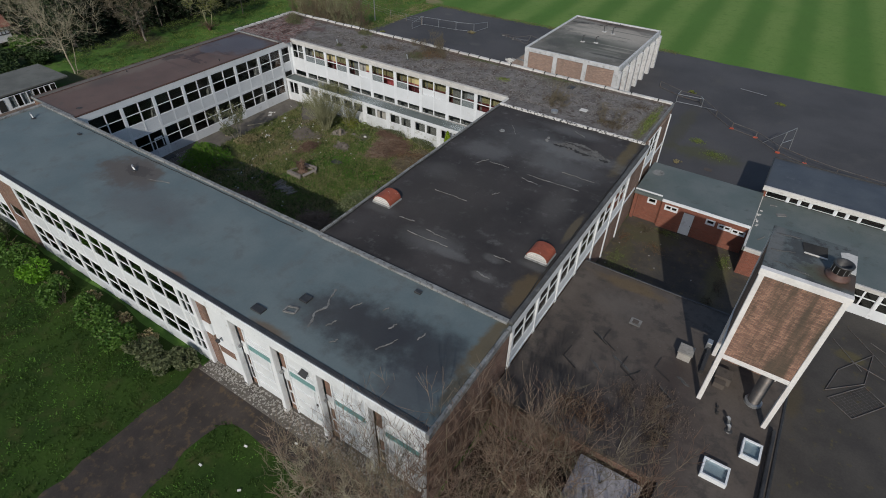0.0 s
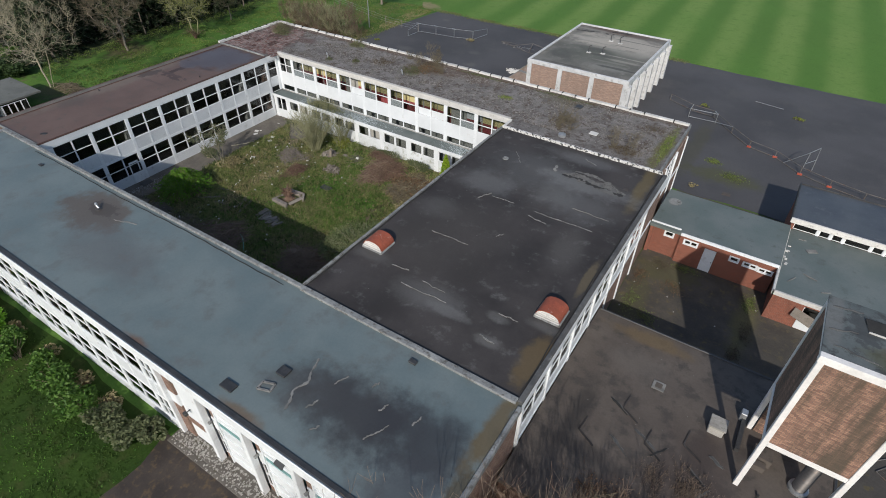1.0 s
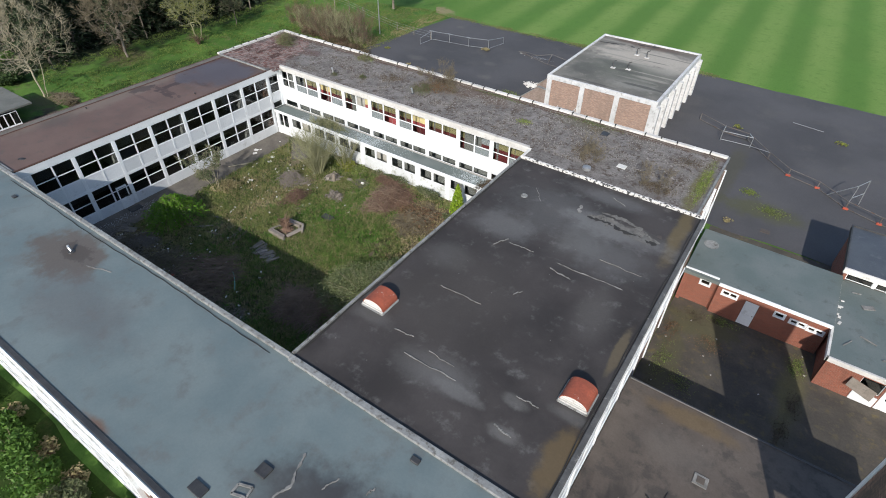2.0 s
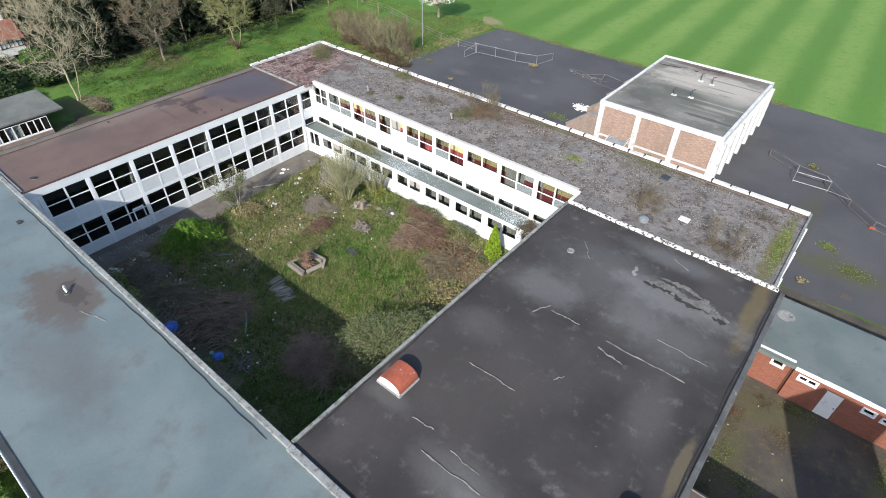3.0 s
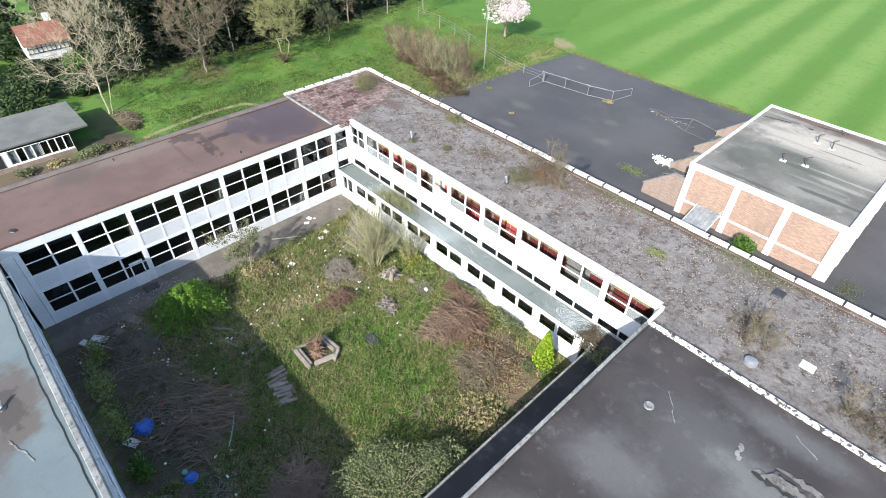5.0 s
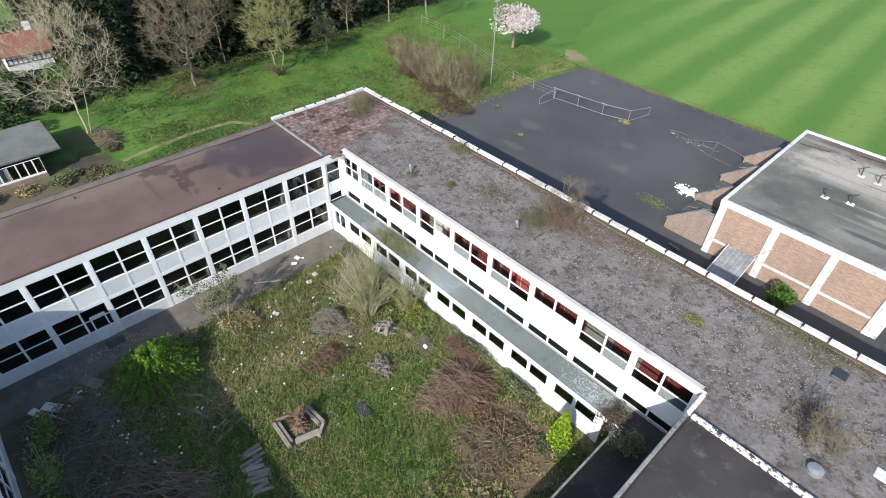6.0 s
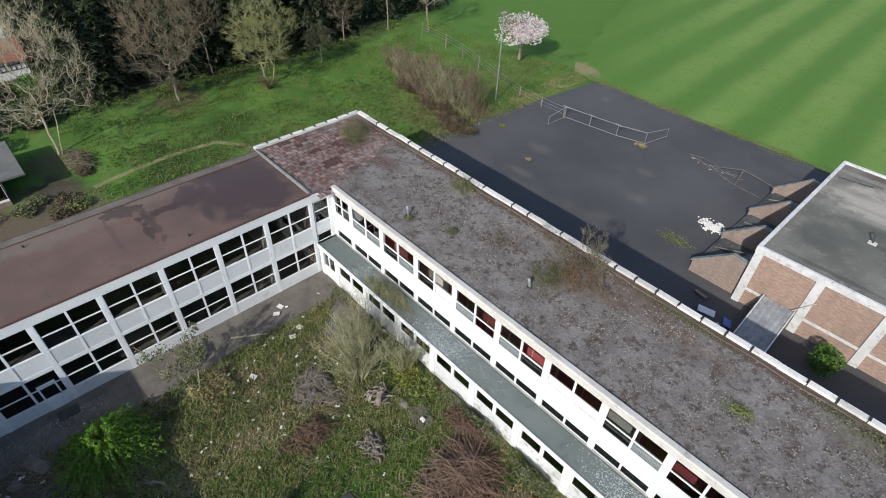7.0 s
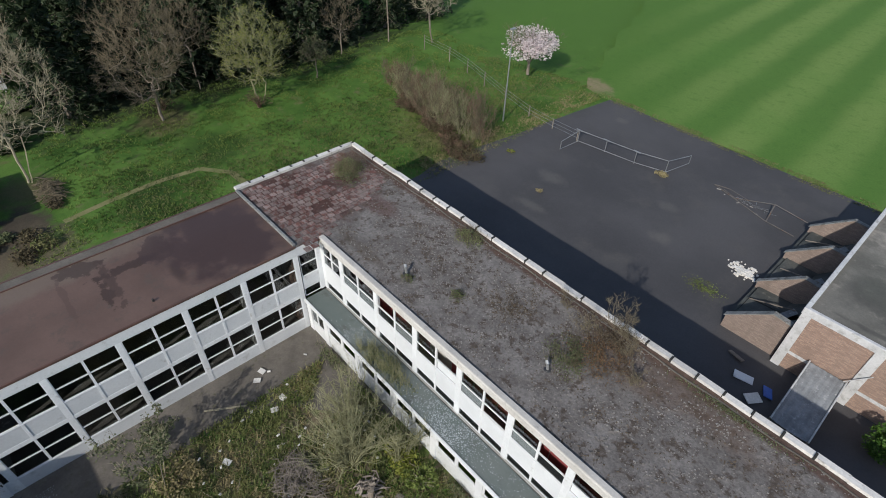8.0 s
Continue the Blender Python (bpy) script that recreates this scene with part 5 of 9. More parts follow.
barrel_skylight(-18.92, 23.5, RZ)
barrel_skylight(-8.15, 24.0, RZ)
m = Mesh()
m.lathe(-17.5, 36.55, [(0.22, RZ), (0.22, RZ + 0.06), (0.14, RZ + 0.06), (0.14, RZ + 0.01)], 16)
part("outlet_ring", m, M_EDGE, B)
# long torn ridge: two curled edges of felt round a dark split, with loose flaps
def curled_felt(pts, w, lift, mat, seed, label=""):
    """A strip of felt along a line, its far edge curled up and ragged."""
    rng = random.Random(seed)
    m = Mesh()
    n = len(pts)
    prof = []
    for i, (x, y) in enumerate(pts):
        k = math.sin(math.pi * i / (n - 1)) * rng.uniform(0.55, 1.25)
        prof.append([(x, y - w * 0.2, RZ - 0.004), (x + 0.02, y + w * 0.35 * k, RZ + lift * 0.35 * k + 0.012), (x + 0.03, y + w * k, RZ + lift * k + 0.012), (x + 0.03, y + w * k + 0.03, RZ - 0.004)])
    for a, b in zip(prof, prof[1:]):
        for j in range(3):
            m.quad(a[j], b[j], b[j + 1], a[j + 1])
    return part("torn_felt", m, mat, B, label)


def ragged_line(x0, y0, x1, y1, n, wob, seed):
    rng = random.Random(seed)
    return [(x0 + (x1 - x0) * i / n, y0 + (y1 - y0) * i / n + rng.uniform(-wob, wob)) for i in range(n + 1)]


curled_felt(ragged_line(-13.2, 37.05, -10.9, 37.2, 16, 0.05, 1), 0.34, 0.09, M_TORN, 2, "curled grey felt along the split")
curled_felt(ragged_line(-11.3, 36.95, -8.6, 36.8, 16, 0.06, 3), 0.44, 0.1, M_TORN, 4, "curled grey felt along the split")
curled_felt(ragged_line(-12.6, 37.75, -10.2, 37.6, 14, 0.06, 5), 0.25, 0.06, M_TORN, 6)
curled_felt(ragged_line(-10.4, 36.5, -9.2, 36.35, 8, 0.05, 7), 0.3, 0.08, M_EDGE_DARK, 8)
for a in (((-13.2, 36.9), (-10.9, 36.95), 0.22), ((-11.4, 36.75), (-8.7, 36.55), 0.26)):
    m = Mesh()
    m.ribbon(ragged_line(*a[0], *a[1], 14, 0.05, 9), a[2], RZ - 0.015, 0.02, 0.6)
    part("open_split", m, M_TIMBER, B, "dark open split in the felt")
for i in range(14):
    x = -12.9 + i * 0.3
    y = 36.95 + random.uniform(-0.45, 0.6)
    m = Mesh()
    w_, d_ = random.uniform(0.15, 0.5), random.uniform(0.06, 0.22)
    m.quad((x, y, RZ + 0.005), (x + w_, y - 0.08, RZ + 0.01), (x + w_ * 0.8, y + d_, RZ + 0.09), (x + 0.05, y + d_ * 1.2, RZ + 0.06))
    part("felt_flap", m, (M_TORN, M_ROOF_DARK, M_EDGE_DARK)[i % 3], B)
crack(B, -14.0, 37.75, -13.75, 36.95, 0.2, 4, 0.1, M_SEAM, "torn_felt")
m = Mesh()
m.box(-7.3, 39.9, 0, -7.06, 40.95, 5.7)
part("outer_wall", m, M_BRICK, B)
for x0, y0, x1, y1, w in ((-15.9, 31.7, -14.3, 31.75, 0.06), (-12.8, 31.65, -8.95, 31.68, 0.07), (-12.95, 31.05, -11.6, 30.8, 0.09), (-10.95, 33.35, -8.5, 33.3, 0.025), (-17.1, 26.35, -14.6, 26.4, 0.05), (-13.6, 28.0, -13.3, 28.5, 0.06), (-15.9, 21.6, -13.0, 21.65, 0.06), (-15.0, 22.35, -13.5, 22.25, 0.04), (-17.2, 22.5, -16.1, 22.65, 0.05), (-10.4, 22.5, -9.3, 22.52, 0.05), (-10.5, 20.75, -9.6, 20.6, 0.1), (-16.6, 31.0, -16.1, 32.0, 0.07), (-12.6, 39.8, -11.6, 39.3, 0.05), (-17.3, 37.9, -16.3, 36.6, 0.04)):
    crack(B, x0, y0, x1, y1, w, 6, 0.05, M_SEAM)
litter_bit = box_mesh("debris", M_SEAM, (-0.02, -0.012, 0, 0.02, 0.012, 0.015))
for i in range(22):
    piece("debris", litter_bit, B, pose(random.uniform(-19.3, -7.8), random.uniform(19.5, 40), RZ, 0, 0, random.uniform(0, 180)))

# ---- low block and boiler tower ----
LZ = 2.8
LB = thing("boiler_house", -0.5, 20, 0, "low brick boiler house with a patched brown felt roof", "boiler house", "")
flat_roof(LB, -6.95, 16.6, 6.0, 29.55, M_ROOF_LOW, "patched felt roof with puddle marks", top=LZ + 0.03, nx=26, ny=26, sag=0.03)
flat_roof(LB, 1.7, 8.8, 6.0, 16.6, M_ROOF_LOW, "patched felt roof", top=LZ + 0.03, nx=8, ny=12, sag=0.03)
shell(LB, -6.9, 16.7, 5.9, 29.5, LZ - 0.27, mat=M_BRICK)
shell(LB, 1.8, 8.9, 5.9, 16.7, LZ - 0.27, skip=("north",), mat=M_BRICK)
rim(LB, "roof_edging", M_DARKMETAL, (-6.9, 29.45, LZ - 0.2, 6.0, 29.6, LZ + 0.05), (5.62, 16.0, LZ, 5.78, 22.2, LZ + 0.3), (5.9, 8.8, LZ - 0.2, 6.05, 29.4, LZ + 0.05))
for x, y in ((-3.4, 23.4), (-1.9, 22.0), (-0.3, 23.0), (-4.8, 21.0)):
    m = Mesh()
    m.strip([(x + 0.9, y - 0.5), (x, y), (x + 0.1, y + 0.9)], 0.06, LZ, 0.05)
    part("lifted_seam", m, M_ROOF_DARK, LB)
m = Mesh()
m.box(-2.6, 25.45, LZ - 0.02, -1.95, 26.05, LZ + 0.04, 0.02)
part("manhole", m, M_SEAM, LB, "square manhole cover")
m = Mesh()
m.box(-2.45, 25.58, LZ + 0.04, -2.1, 25.92, LZ + 0.06)
part("manhole_lid", m, M_ROOF_LOW, LB)
vb = thing("vent_box", 0.8, 24.7, LZ, "weathered square concrete vent box on the low roof", "vent box")
m = Mesh()
m.box(0.45, 24.35, LZ, 1.15, 25.05, LZ + 0.5, 0.03)
part("body", m, M_BLOCK, vb)
m = Mesh()
m.box(0.4, 24.3, LZ + 0.5, 1.2, 25.1, LZ + 0.58, 0.02)
part("lid", m, M_BLOCK, vb)


def rooflight(x, y, w, d, rot):
    t = thing("rooflight", x, y, LZ, "square rooflight with a white frame", "rooflight", "rooflights")
    t.rotation_euler = (0, 0, radians(rot))
    k = 0.09
    fr = new("frame", box_mesh("frame", M_WHITE, (-w / 2, -d / 2, 0, w / 2, -d / 2 + k, 0.28), (-w / 2, d / 2 - k, 0, w / 2, d / 2, 0.28), (-w / 2, -d / 2 + k, 0, -w / 2 + k, d / 2 - k, 0.28), (w / 2 - k, -d / 2 + k, 0, w / 2, d / 2 - k, 0.28)))
    fr.parent = t
    gl = new("pane", box_mesh("pane", M_GLASS_SKY, (-w / 2 + k, -d / 2 + k, 0.2, w / 2 - k, d / 2 - k, 0.212)))
    gl.parent = t
    bk = new("well", box_mesh("well", M_WHITEPANEL, (-w / 2 + k, -d / 2 + k, 0.03, w / 2 - k, d / 2 - k, 0.06)))
    bk.parent = t


rooflight(3.75, 18.4, 1.15, 1.0, 0)
rooflight(4.95, 20.45, 0.85, 1.05, 0)
for x, y in ((3.75, 21.6), (3.85, 21.15)):
    roof_vent("roof_vent", x, y, LZ, 0.3, 0.1)
for x, y in ((3.1, 22.2), (3.15, 21.85)):
    m = Mesh()
    m.tube((x, y, LZ), (x, y, LZ + 0.18), 0.07, 0.05, 8)
    part("pipe_stub", m, M_DARKMETAL, LB)
sd = thing("store_shed", -0.3, 14.2, 0, "small store shed with a pale sheet roof in the thicket", "shed")
m = Mesh()
m.box(-1.75, 12.9, 2.1, 1.25, 16.35, 2.22, 0.03)
part("roof", m, M_LICHEN, sd, "lichen-spotted pale sheet roof")
m = Mesh()
m.box(-1.6, 13.1, 0, 1.05, 16.2, 2.1)
part("wall", m, M_TIMBER, sd)

T = thing("boiler_tower", 3.75, 24.3, LZ, "tall water tower of brown brick panels in a white concrete frame", "tower")
TX0, TX1, TY0, TY1, TT = 2.05, 5.35, 22.25, 25.9, 11.65
for x0, x1, y0, y1 in ((TX0, TX0 + 0.22, TY0, TY0 + 0.22), (TX1 - 0.22, TX1, TY0, TY0 + 0.22), (TX0, TX0 + 0.22, TY1 - 0.22, TY1), (TX1 - 0.22, TX1, TY1 - 0.22, TY1)):
    m = Mesh()
    m.box(x0, y0, LZ, x1, y1, TT - 0.25, 0.02)
    part("leg", m, M_FRAME, T)
for x0, x1, y0, y1, z0, z1 in ((TX0 + 0.22, TX1 - 0.22, TY0 + 0.01, TY0 + 0.2, 6.1, 6.35), (TX0 + 0.22, TX1 - 0.22, TY1 - 0.2, TY1, 6.1, 6.35), (TX0 + 0.01, TX0 + 0.2, TY0 + 0.22, TY1 - 0.22, 6.1, 6.35), (TX1 - 0.2, TX1, TY0 + 0.22, TY1 - 0.22, 6.1, 6.35),
                               (TX0 - 0.04, TX1 + 0.04, TY0 - 0.04, TY0 + 0.24, TT - 0.25, TT + 0.06), (TX0, TX1, TY1 - 0.2, TY1, TT - 0.25, TT - 0.01), (TX0, TX0 + 0.2, TY0 + 0.24, TY1 - 0.2, TT - 0.25, TT - 0.01), (TX1 - 0.2, TX1, TY0 + 0.24, TY1 - 0.2, TT - 0.25, TT - 0.01)):
    m = Mesh()
    m.box(x0, y0, z0, x1, y1, z1, 0.015)
    part("beam", m, M_FRAME, T)
for x0, x1, y0, y1 in ((TX0 + 0.22, TX1 - 0.22, TY0 + 0.05, TY0 + 0.17), (TX0 + 0.22, TX1 - 0.22, TY1 - 0.17, TY1 - 0.05), (TX0 + 0.05, TX0 + 0.17, TY0 + 0.22, TY1 - 0.22), (TX1 - 0.17, TX1 - 0.05, TY0 + 0.22, TY1 - 0.22)):
    m = Mesh()
    m.box(x0, y0, 6.35, x1, y1, TT - 0.25)
    part("brick_panel", m, M_BRICK_TOWER, T)
m = Mesh()
m.box(TX0 - 0.03, TY0 + 0.245, TT - 0.006, TX1 + 0.03, TY1 + 0.03, TT + 0.03, 0.01)
part("roof", m, M_ROOF_TOWER, T, "patched grey felt roof")
m = Mesh()
m.box(TX0 + 0.2, TY0 + 0.2, 6.15, TX1 - 0.2, TY1 - 0.2, 6.3)
part("tank_floor", m, M_CONC, T)
m = Mesh()
m.lathe(4.55, 23.6, [(0.36, LZ), (0.36, LZ + 0.12), (0.3, LZ + 0.14), (0.3, 6.15)], 20)
part("flue", m, M_STEEL, T, "dark steel flue", True)
m = Mesh()
m.lathe(4.55, 23.6, [(0.42, LZ), (0.42, LZ + 0.16), (0.33, LZ + 0.18)], 20)
part("flue_collar", m, M_GALV, T, "bright metal flue collar")
m = Mesh()
m.lathe(4.72, 23.5, [(0.47, TT + 0.02), (0.47, TT + 0.08), (0.42, TT + 0.14), (0.34, TT + 0.2), (0.34, TT + 0.3)], 22)
fo = part("flue_base", m, M_KERB, T, "rusty round flue base", True)
m = Mesh()
m.lathe(4.72, 23.5, [(0.34, TT + 0.28), (0.34, TT + 0.62), (0.39, TT + 0.63), (0.39, TT + 0.7), (0.3, TT + 0.7), (0.3, TT + 0.3)], 22)
part("flue_outlet", m, M_DARKMETAL, T, "dark mesh-sided flue outlet", True)
m = Mesh()
for i in range(10):
    a = i * math.pi / 5
    m.tube((4.72 + 0.345 * math.cos(a), 23.5 + 0.345 * math.sin(a), TT + 0.3), (4.72 + 0.345 * math.cos(a), 23.5 + 0.345 * math.sin(a), TT + 0.64), 0.012, 0.012, 4)
part("flue_bars", m, M_GALV, T)
m = Mesh()
m.quad((3.25, 25.15, TT + 0.1), (3.4, 24.5, TT + 0.03), (4.3, 24.42, TT + 0.05), (4.2, 25.05, TT + 0.22))
m.quad((3.25, 25.15, TT + 0.06), (4.2, 25.05, TT + 0.18), (4.3, 24.42, TT + 0.01), (3.4, 24.5, TT - 0.01))
m.quad((3.4, 24.5, TT + 0.03), (3.4, 24.5, TT - 0.01), (4.3, 24.42, TT + 0.01), (4.3, 24.42, TT + 0.05))
part("loose_lid", m, M_TIMBER, T, "buckled dark lid lying on the roof")
m = Mesh()
m.box(3.4, 24.42, TT + 0.03, 4.3, 24.48, TT + 0.08, 0.01)
part("lid_edge", m, M_COPING, T, "pale edge of the lid")
m = Mesh()
m.plate([(4.72, 25.3), (4.85, 24.5), (4.95, 24.0), (5.36, 23.95), (5.36, 25.4), (5.0, 25.45)], TT + 0.028, TT + 0.06)
part("white_patch", m, M_COPING, T, "bare white patch of roof sheet")
for (ax, ay), (bx, by) in (((2.2, 25.3), (3.2, 25.5)), ((2.15, 23.9), (3.1, 24.2)), ((2.4, 23.1), (3.9, 22.9))):
    m = Mesh()
    m.ribbon([(ax + (bx - ax) * i / 7, ay + (by - ay) * i / 7 + random.uniform(-0.05, 0.05)) for i in range(8)], 0.05, TT + 0.02, 0.03, 0.6)
    part("split_seam", m, M_EDGE_DARK, T)
m = Mesh()
m.box(2.5, 23.9, LZ, 3.3, 24.6, LZ + 0.5)
m.box(2.55, 23.5, LZ, 3.1, 23.85, LZ + 0.35)
part("rubbish_sheet", m, M_ROOF_LOW, T)
m = Mesh()
m.box(1.62, 25.9, LZ, 1.9, 26.3, LZ + 0.55, 0.02)
part("junction_box", m, M_GALV, T)
m = Mesh()
m.box(1.75, 24.0, LZ, 1.95, 26.6, LZ + 0.25)
part("upstand", m, M_DARKMETAL, T)
m = Mesh()
m.box(TX0 + 0.3, TY1 - 0.2, LZ, TX1 - 0.3, TY1 - 0.05, 6.1)
part("back_wall", m, M_BRICK_TOWER, T)

# ---- link building ----
LK = thing("link_building", -2.6, 42.9, 0, "low red brick link block with a mossy grey roof", "toilet block")
flat_roof(LK, -7.0, 40.2, 1.75, 45.6, M_ROOF_GREEN, "grey-green felt roof", top=2.75, nx=12, ny=8)
shell(LK, -6.95, 40.35, 1.7, 45.5, 2.45, skip=("south",), mat=M_BRICK_RED)
rim(LK, "fascia", M_WHITE, (-4.75, 40.12, 2.5, 1.72, 40.24, 2.72), (-7.0, 40.42, 2.55, -4.85, 40.54, 2.8), c=0.01)
openings = [(-3.95, 0.85, 1.85, 0.3), (-0.95, 0.5, 1.75, 0.3), (0.1, 0.8, 1.7, 0.25), (1.1, 0.8, 1.65, 0.25)]


def wall_with_holes(parent, x0, x1, y0, y1, top, holes, mat):
    """Brick wall along x, cut into pieces round its openings (centre, width, sill, height)."""
    cur = x0
    m = Mesh()
    for cx, w, z, h in sorted(holes):
        m.box(cur, y0, 0, cx - w / 2, y1, top)
        if z > 0.1:
            m.box(cx - w / 2, y0, 0, cx + w / 2, y1, z)
        m.box(cx - w / 2, y0, z + h, cx + w / 2, y1, top)
        cur = cx + w / 2
    m.box(cur, y0, 0, x1, y1, top)
    part("brick_wall", m, mat, parent)


wall_with_holes(LK, -4.75, 1.7, 40.3, 40.5, 2.5, openings + [(-2.55, 0.85, 0.02, 2.0)], M_BRICK_RED)
wall_with_holes(LK, -6.95, -4.75, 40.6, 40.8, 2.5, [(-5.55, 0.55, 1.8, 0.35)], M_BRICK_RED)
m = Mesh()
m.box(-4.85, 40.5, 0, -4.7, 40.8, 2.5)
part("brick_wall", m, M_BRICK_RED, LK)
for cx, w, z, h, yy in [(*o, 40.3) for o in openings] + [(-5.55, 0.55, 1.8, 0.35, 40.6)]:
    m = Mesh()
    for b in ((-w / 2 - 0.09, -0.08, w / 2 + 0.09, 0.0), (-w / 2 - 0.09, h, w / 2 + 0.09, h + 0.09), (-w / 2 - 0.09, 0.0, -w / 2, h), (w / 2, 0.0, w / 2 + 0.09, h)):
        m.box(cx + b[0], yy - 0.05, z + b[1], cx + b[2], yy + 0.02, z + b[3])
    part("window_surround", m, M_WHITE, LK, "white painted surround")
for cx, w, z, h in openings:
    window(LK, facing(cx, 40.34, "south"), z, w, h, 1 if w < 0.6 else 2)
window(LK, facing(-5.55, 40.64, "south"), 1.8, 0.55, 0.35, 1)
d = thing("door_1", -2.55, 40.33, 0.04, "pale grey flush door in the red brick wall", "door", kind="structure")
m = Mesh()
m.box(-2.95, 40.31, 0.06, -2.15, 40.36, 2.0)
part("leaf", m, M_PANEL, d)
m = Mesh()
m.tube((-2.25, 40.31, 1.0), (-2.25, 40.25, 1.0), 0.03, 0.03, 8)
part("handle", m, M_DARKMETAL, d)
m = Mesh()
m.lathe(-6.2, 43.9, [(0.5, 2.745), (0.4, 2.75), (0.1, 2.752)], 14)
part("bleached_patch", m, M_EDGE, LK)

# ---- annex ----
AN = thing("annex", 9, 44, 0, "single-storey brick annex with clerestory windows and felt roofs", "annex")
flat_roof(AN, 1.75, 37.7, 30, 45.7, M_ROOF_GREEN, "grey-green felt roof", top=2.45, nx=30, ny=10)
shell(AN, 1.85, 37.8, 29.8, 45.6, 2.15, skip=("south", "north"), mat=M_BRICK_RED)
rim(AN, "fascia", M_COPING, (1.7, 37.6, 2.2, 30, 37.76, 2.5), (1.68, 37.6, 2.2, 1.82, 45.6, 2.5), c=0.01)
wall_with_holes(AN, 1.85, 4.95, 37.82, 38.05, 2.2, [(4.3, 1.1, 1.0, 0.95)], M_BRICK_RED)
window(AN, facing(4.3, 37.9, "south"), 1.0, 1.1, 0.95, 1, label="window with a smashed pane")
m = Mesh()
m.box(3.7, 37.76, 0.1, 4.9, 37.815, 0.85)
part("white_panel", m, M_WHITEPANEL, AN)
brd = Mesh()
brd.quad((3.2, 37.55, 1.15), (4.6, 37.6, 0.6), (4.7, 37.72, 1.3), (3.3, 37.7, 1.75))
brd.quad((3.2, 37.53, 1.15), (3.3, 37.68, 1.75), (4.7, 37.7, 1.3), (4.6, 37.58, 0.6))
part("hanging_board", brd, M_WOOD, AN, "rotten board hanging off the wall")
us_an = [5.1 + 2.6 * i for i in range(10)]
for u in us_an[:-1]:
    c = facing(u + 1.3, 37.95, "south")
    window(AN, c, 0.75, 2.4, 1.4, 3, 0.7)
    piece("base_panel", box_mesh("base_panel", M_WHITEPANEL, (-1.2, -0.05, 0, 1.2, 0.05, 0.75)), AN, c)
for u in us_an:
    piece("post", box_mesh("post", M_WHITE, (-0.1, -0.08, 0, 0.1, 0.08, 2.2)), AN, facing(u, 37.95, "south"))
flat_roof(AN, 1.6, 45.5, 30, 51.0, M_ROOF_SLATE, "dark wet felt roof", top=3.45, nx=30, ny=8)
shell(AN, 1.7, 45.7, 29.9, 50.9, 3.15, skip=("south",), mat=M_BRICK_RED)
rim(AN, "fascia", M_COPING, (1.55, 45.35, 3.12, 30, 45.5, 3.5), c=0.01)
rim(AN, "roof_edging", M_DARKMETAL, (1.52, 45.5, 3.15, 1.62, 51.0, 3.52), (1.6, 50.95, 3.3, 30, 51.05, 3.52), c=0.01)
x = 1.9
k = 0
while x < 28:
    w = (1.5, 0.62, 0.62)[k % 3]
    window(AN, facing(x + w / 2, 45.72, "south"), 2.5, w, 0.55, 1)
    piece("mullion", box_mesh("mullion", M_WHITE, (-0.09, -0.08, 0, 0.09, 0.08, 0.62)), AN, facing(x + w + 0.09, 45.72, "south") @ pose(0, 0, 2.48))
    x += w + 0.18
    k += 1
for x, y, w, d_, r in ((3.4, 43.5, 0.7, 0.35, 30), (2.7, 44.6, 0.5, 0.08, 10), (3.6, 40.4, 0.9, 0.06, -20), (4.6, 39.3, 0.6, 0.06, 30), (2.6, 39.5, 0.8, 0.05, 60)):
    ob = piece("loose_felt", box_mesh("loose_felt", M_SEAM if w > 0.6 else M_EDGE, (-w / 2, -d_ / 2, 0, w / 2, d_ / 2, 0.05)), AN, pose(x, y, 2.43, 0, 0, r))
for i in range(6):
    m = Mesh()
    m.box(0.0, 0.0, 0, random.uniform(0.06, 0.2), random.uniform(0.1, 0.35), 0.04)
    ob = new("spalled_edging", m.mesh("spalled_edging", M_COPING))
    ob.parent = AN
    ob.matrix_local = Matrix.Translation(-base_of(AN)) @ pose(1.8 + random.uniform(0, 0.15), 40.8 + i * 0.5 + random.uniform(-0.2, 0.2), 2.44, random.uniform(-10, 10), 0, random.uniform(-20, 20))

# ---- gymnasium ----
G = thing("gymnasium", -21.45, 68.3, 0, "square gymnasium of pinkish brick panels between white pillars", "gymnasium")
GX0, GX1, GY0, GY1, GT = -27.1, -15.7, 60.15, 75.75, 4.62
flat_roof(G, GX0 + 0.2, GY0 + 0.2, GX1 - 0.2, GY1 - 0.2, M_ROOF_GYM, "streaked and bleached felt roof", top=GT - 0.04, nx=24, ny=28, sag=0.03)
rim(G, "parapet", M_GYMWHITE, (GX0 - 0.05, GY0 - 0.05, GT - 0.36, GX1 + 0.05, GY0 + 0.2, GT + 0.08), (GX0 - 0.05, GY1 - 0.2, GT - 0.5, GX1 + 0.05, GY1 + 0.05, GT + 0.08), (GX0 - 0.05, GY0 + 0.2, GT - 0.5, GX0 + 0.2, GY1 - 0.2, GT + 0.08), (GX1 - 0.2, GY0 + 0.2, GT - 0.5, GX1 + 0.05, GY1 - 0.2, GT + 0.08))
shell(G, GX0 + 0.1, GY0 + 0.12, GX1 - 0.1, GY1 - 0.1, GT - 0.5, skip=("south", "east"), mat=M_BRICK_PALE)
gp = (GX1 - GX0 - 0.5) / 3
g_pil = box_mesh("pillar", M_GYMWHITE, (-0.25, -0.12, 0, 0.25, 0.25, GT - 0.36))
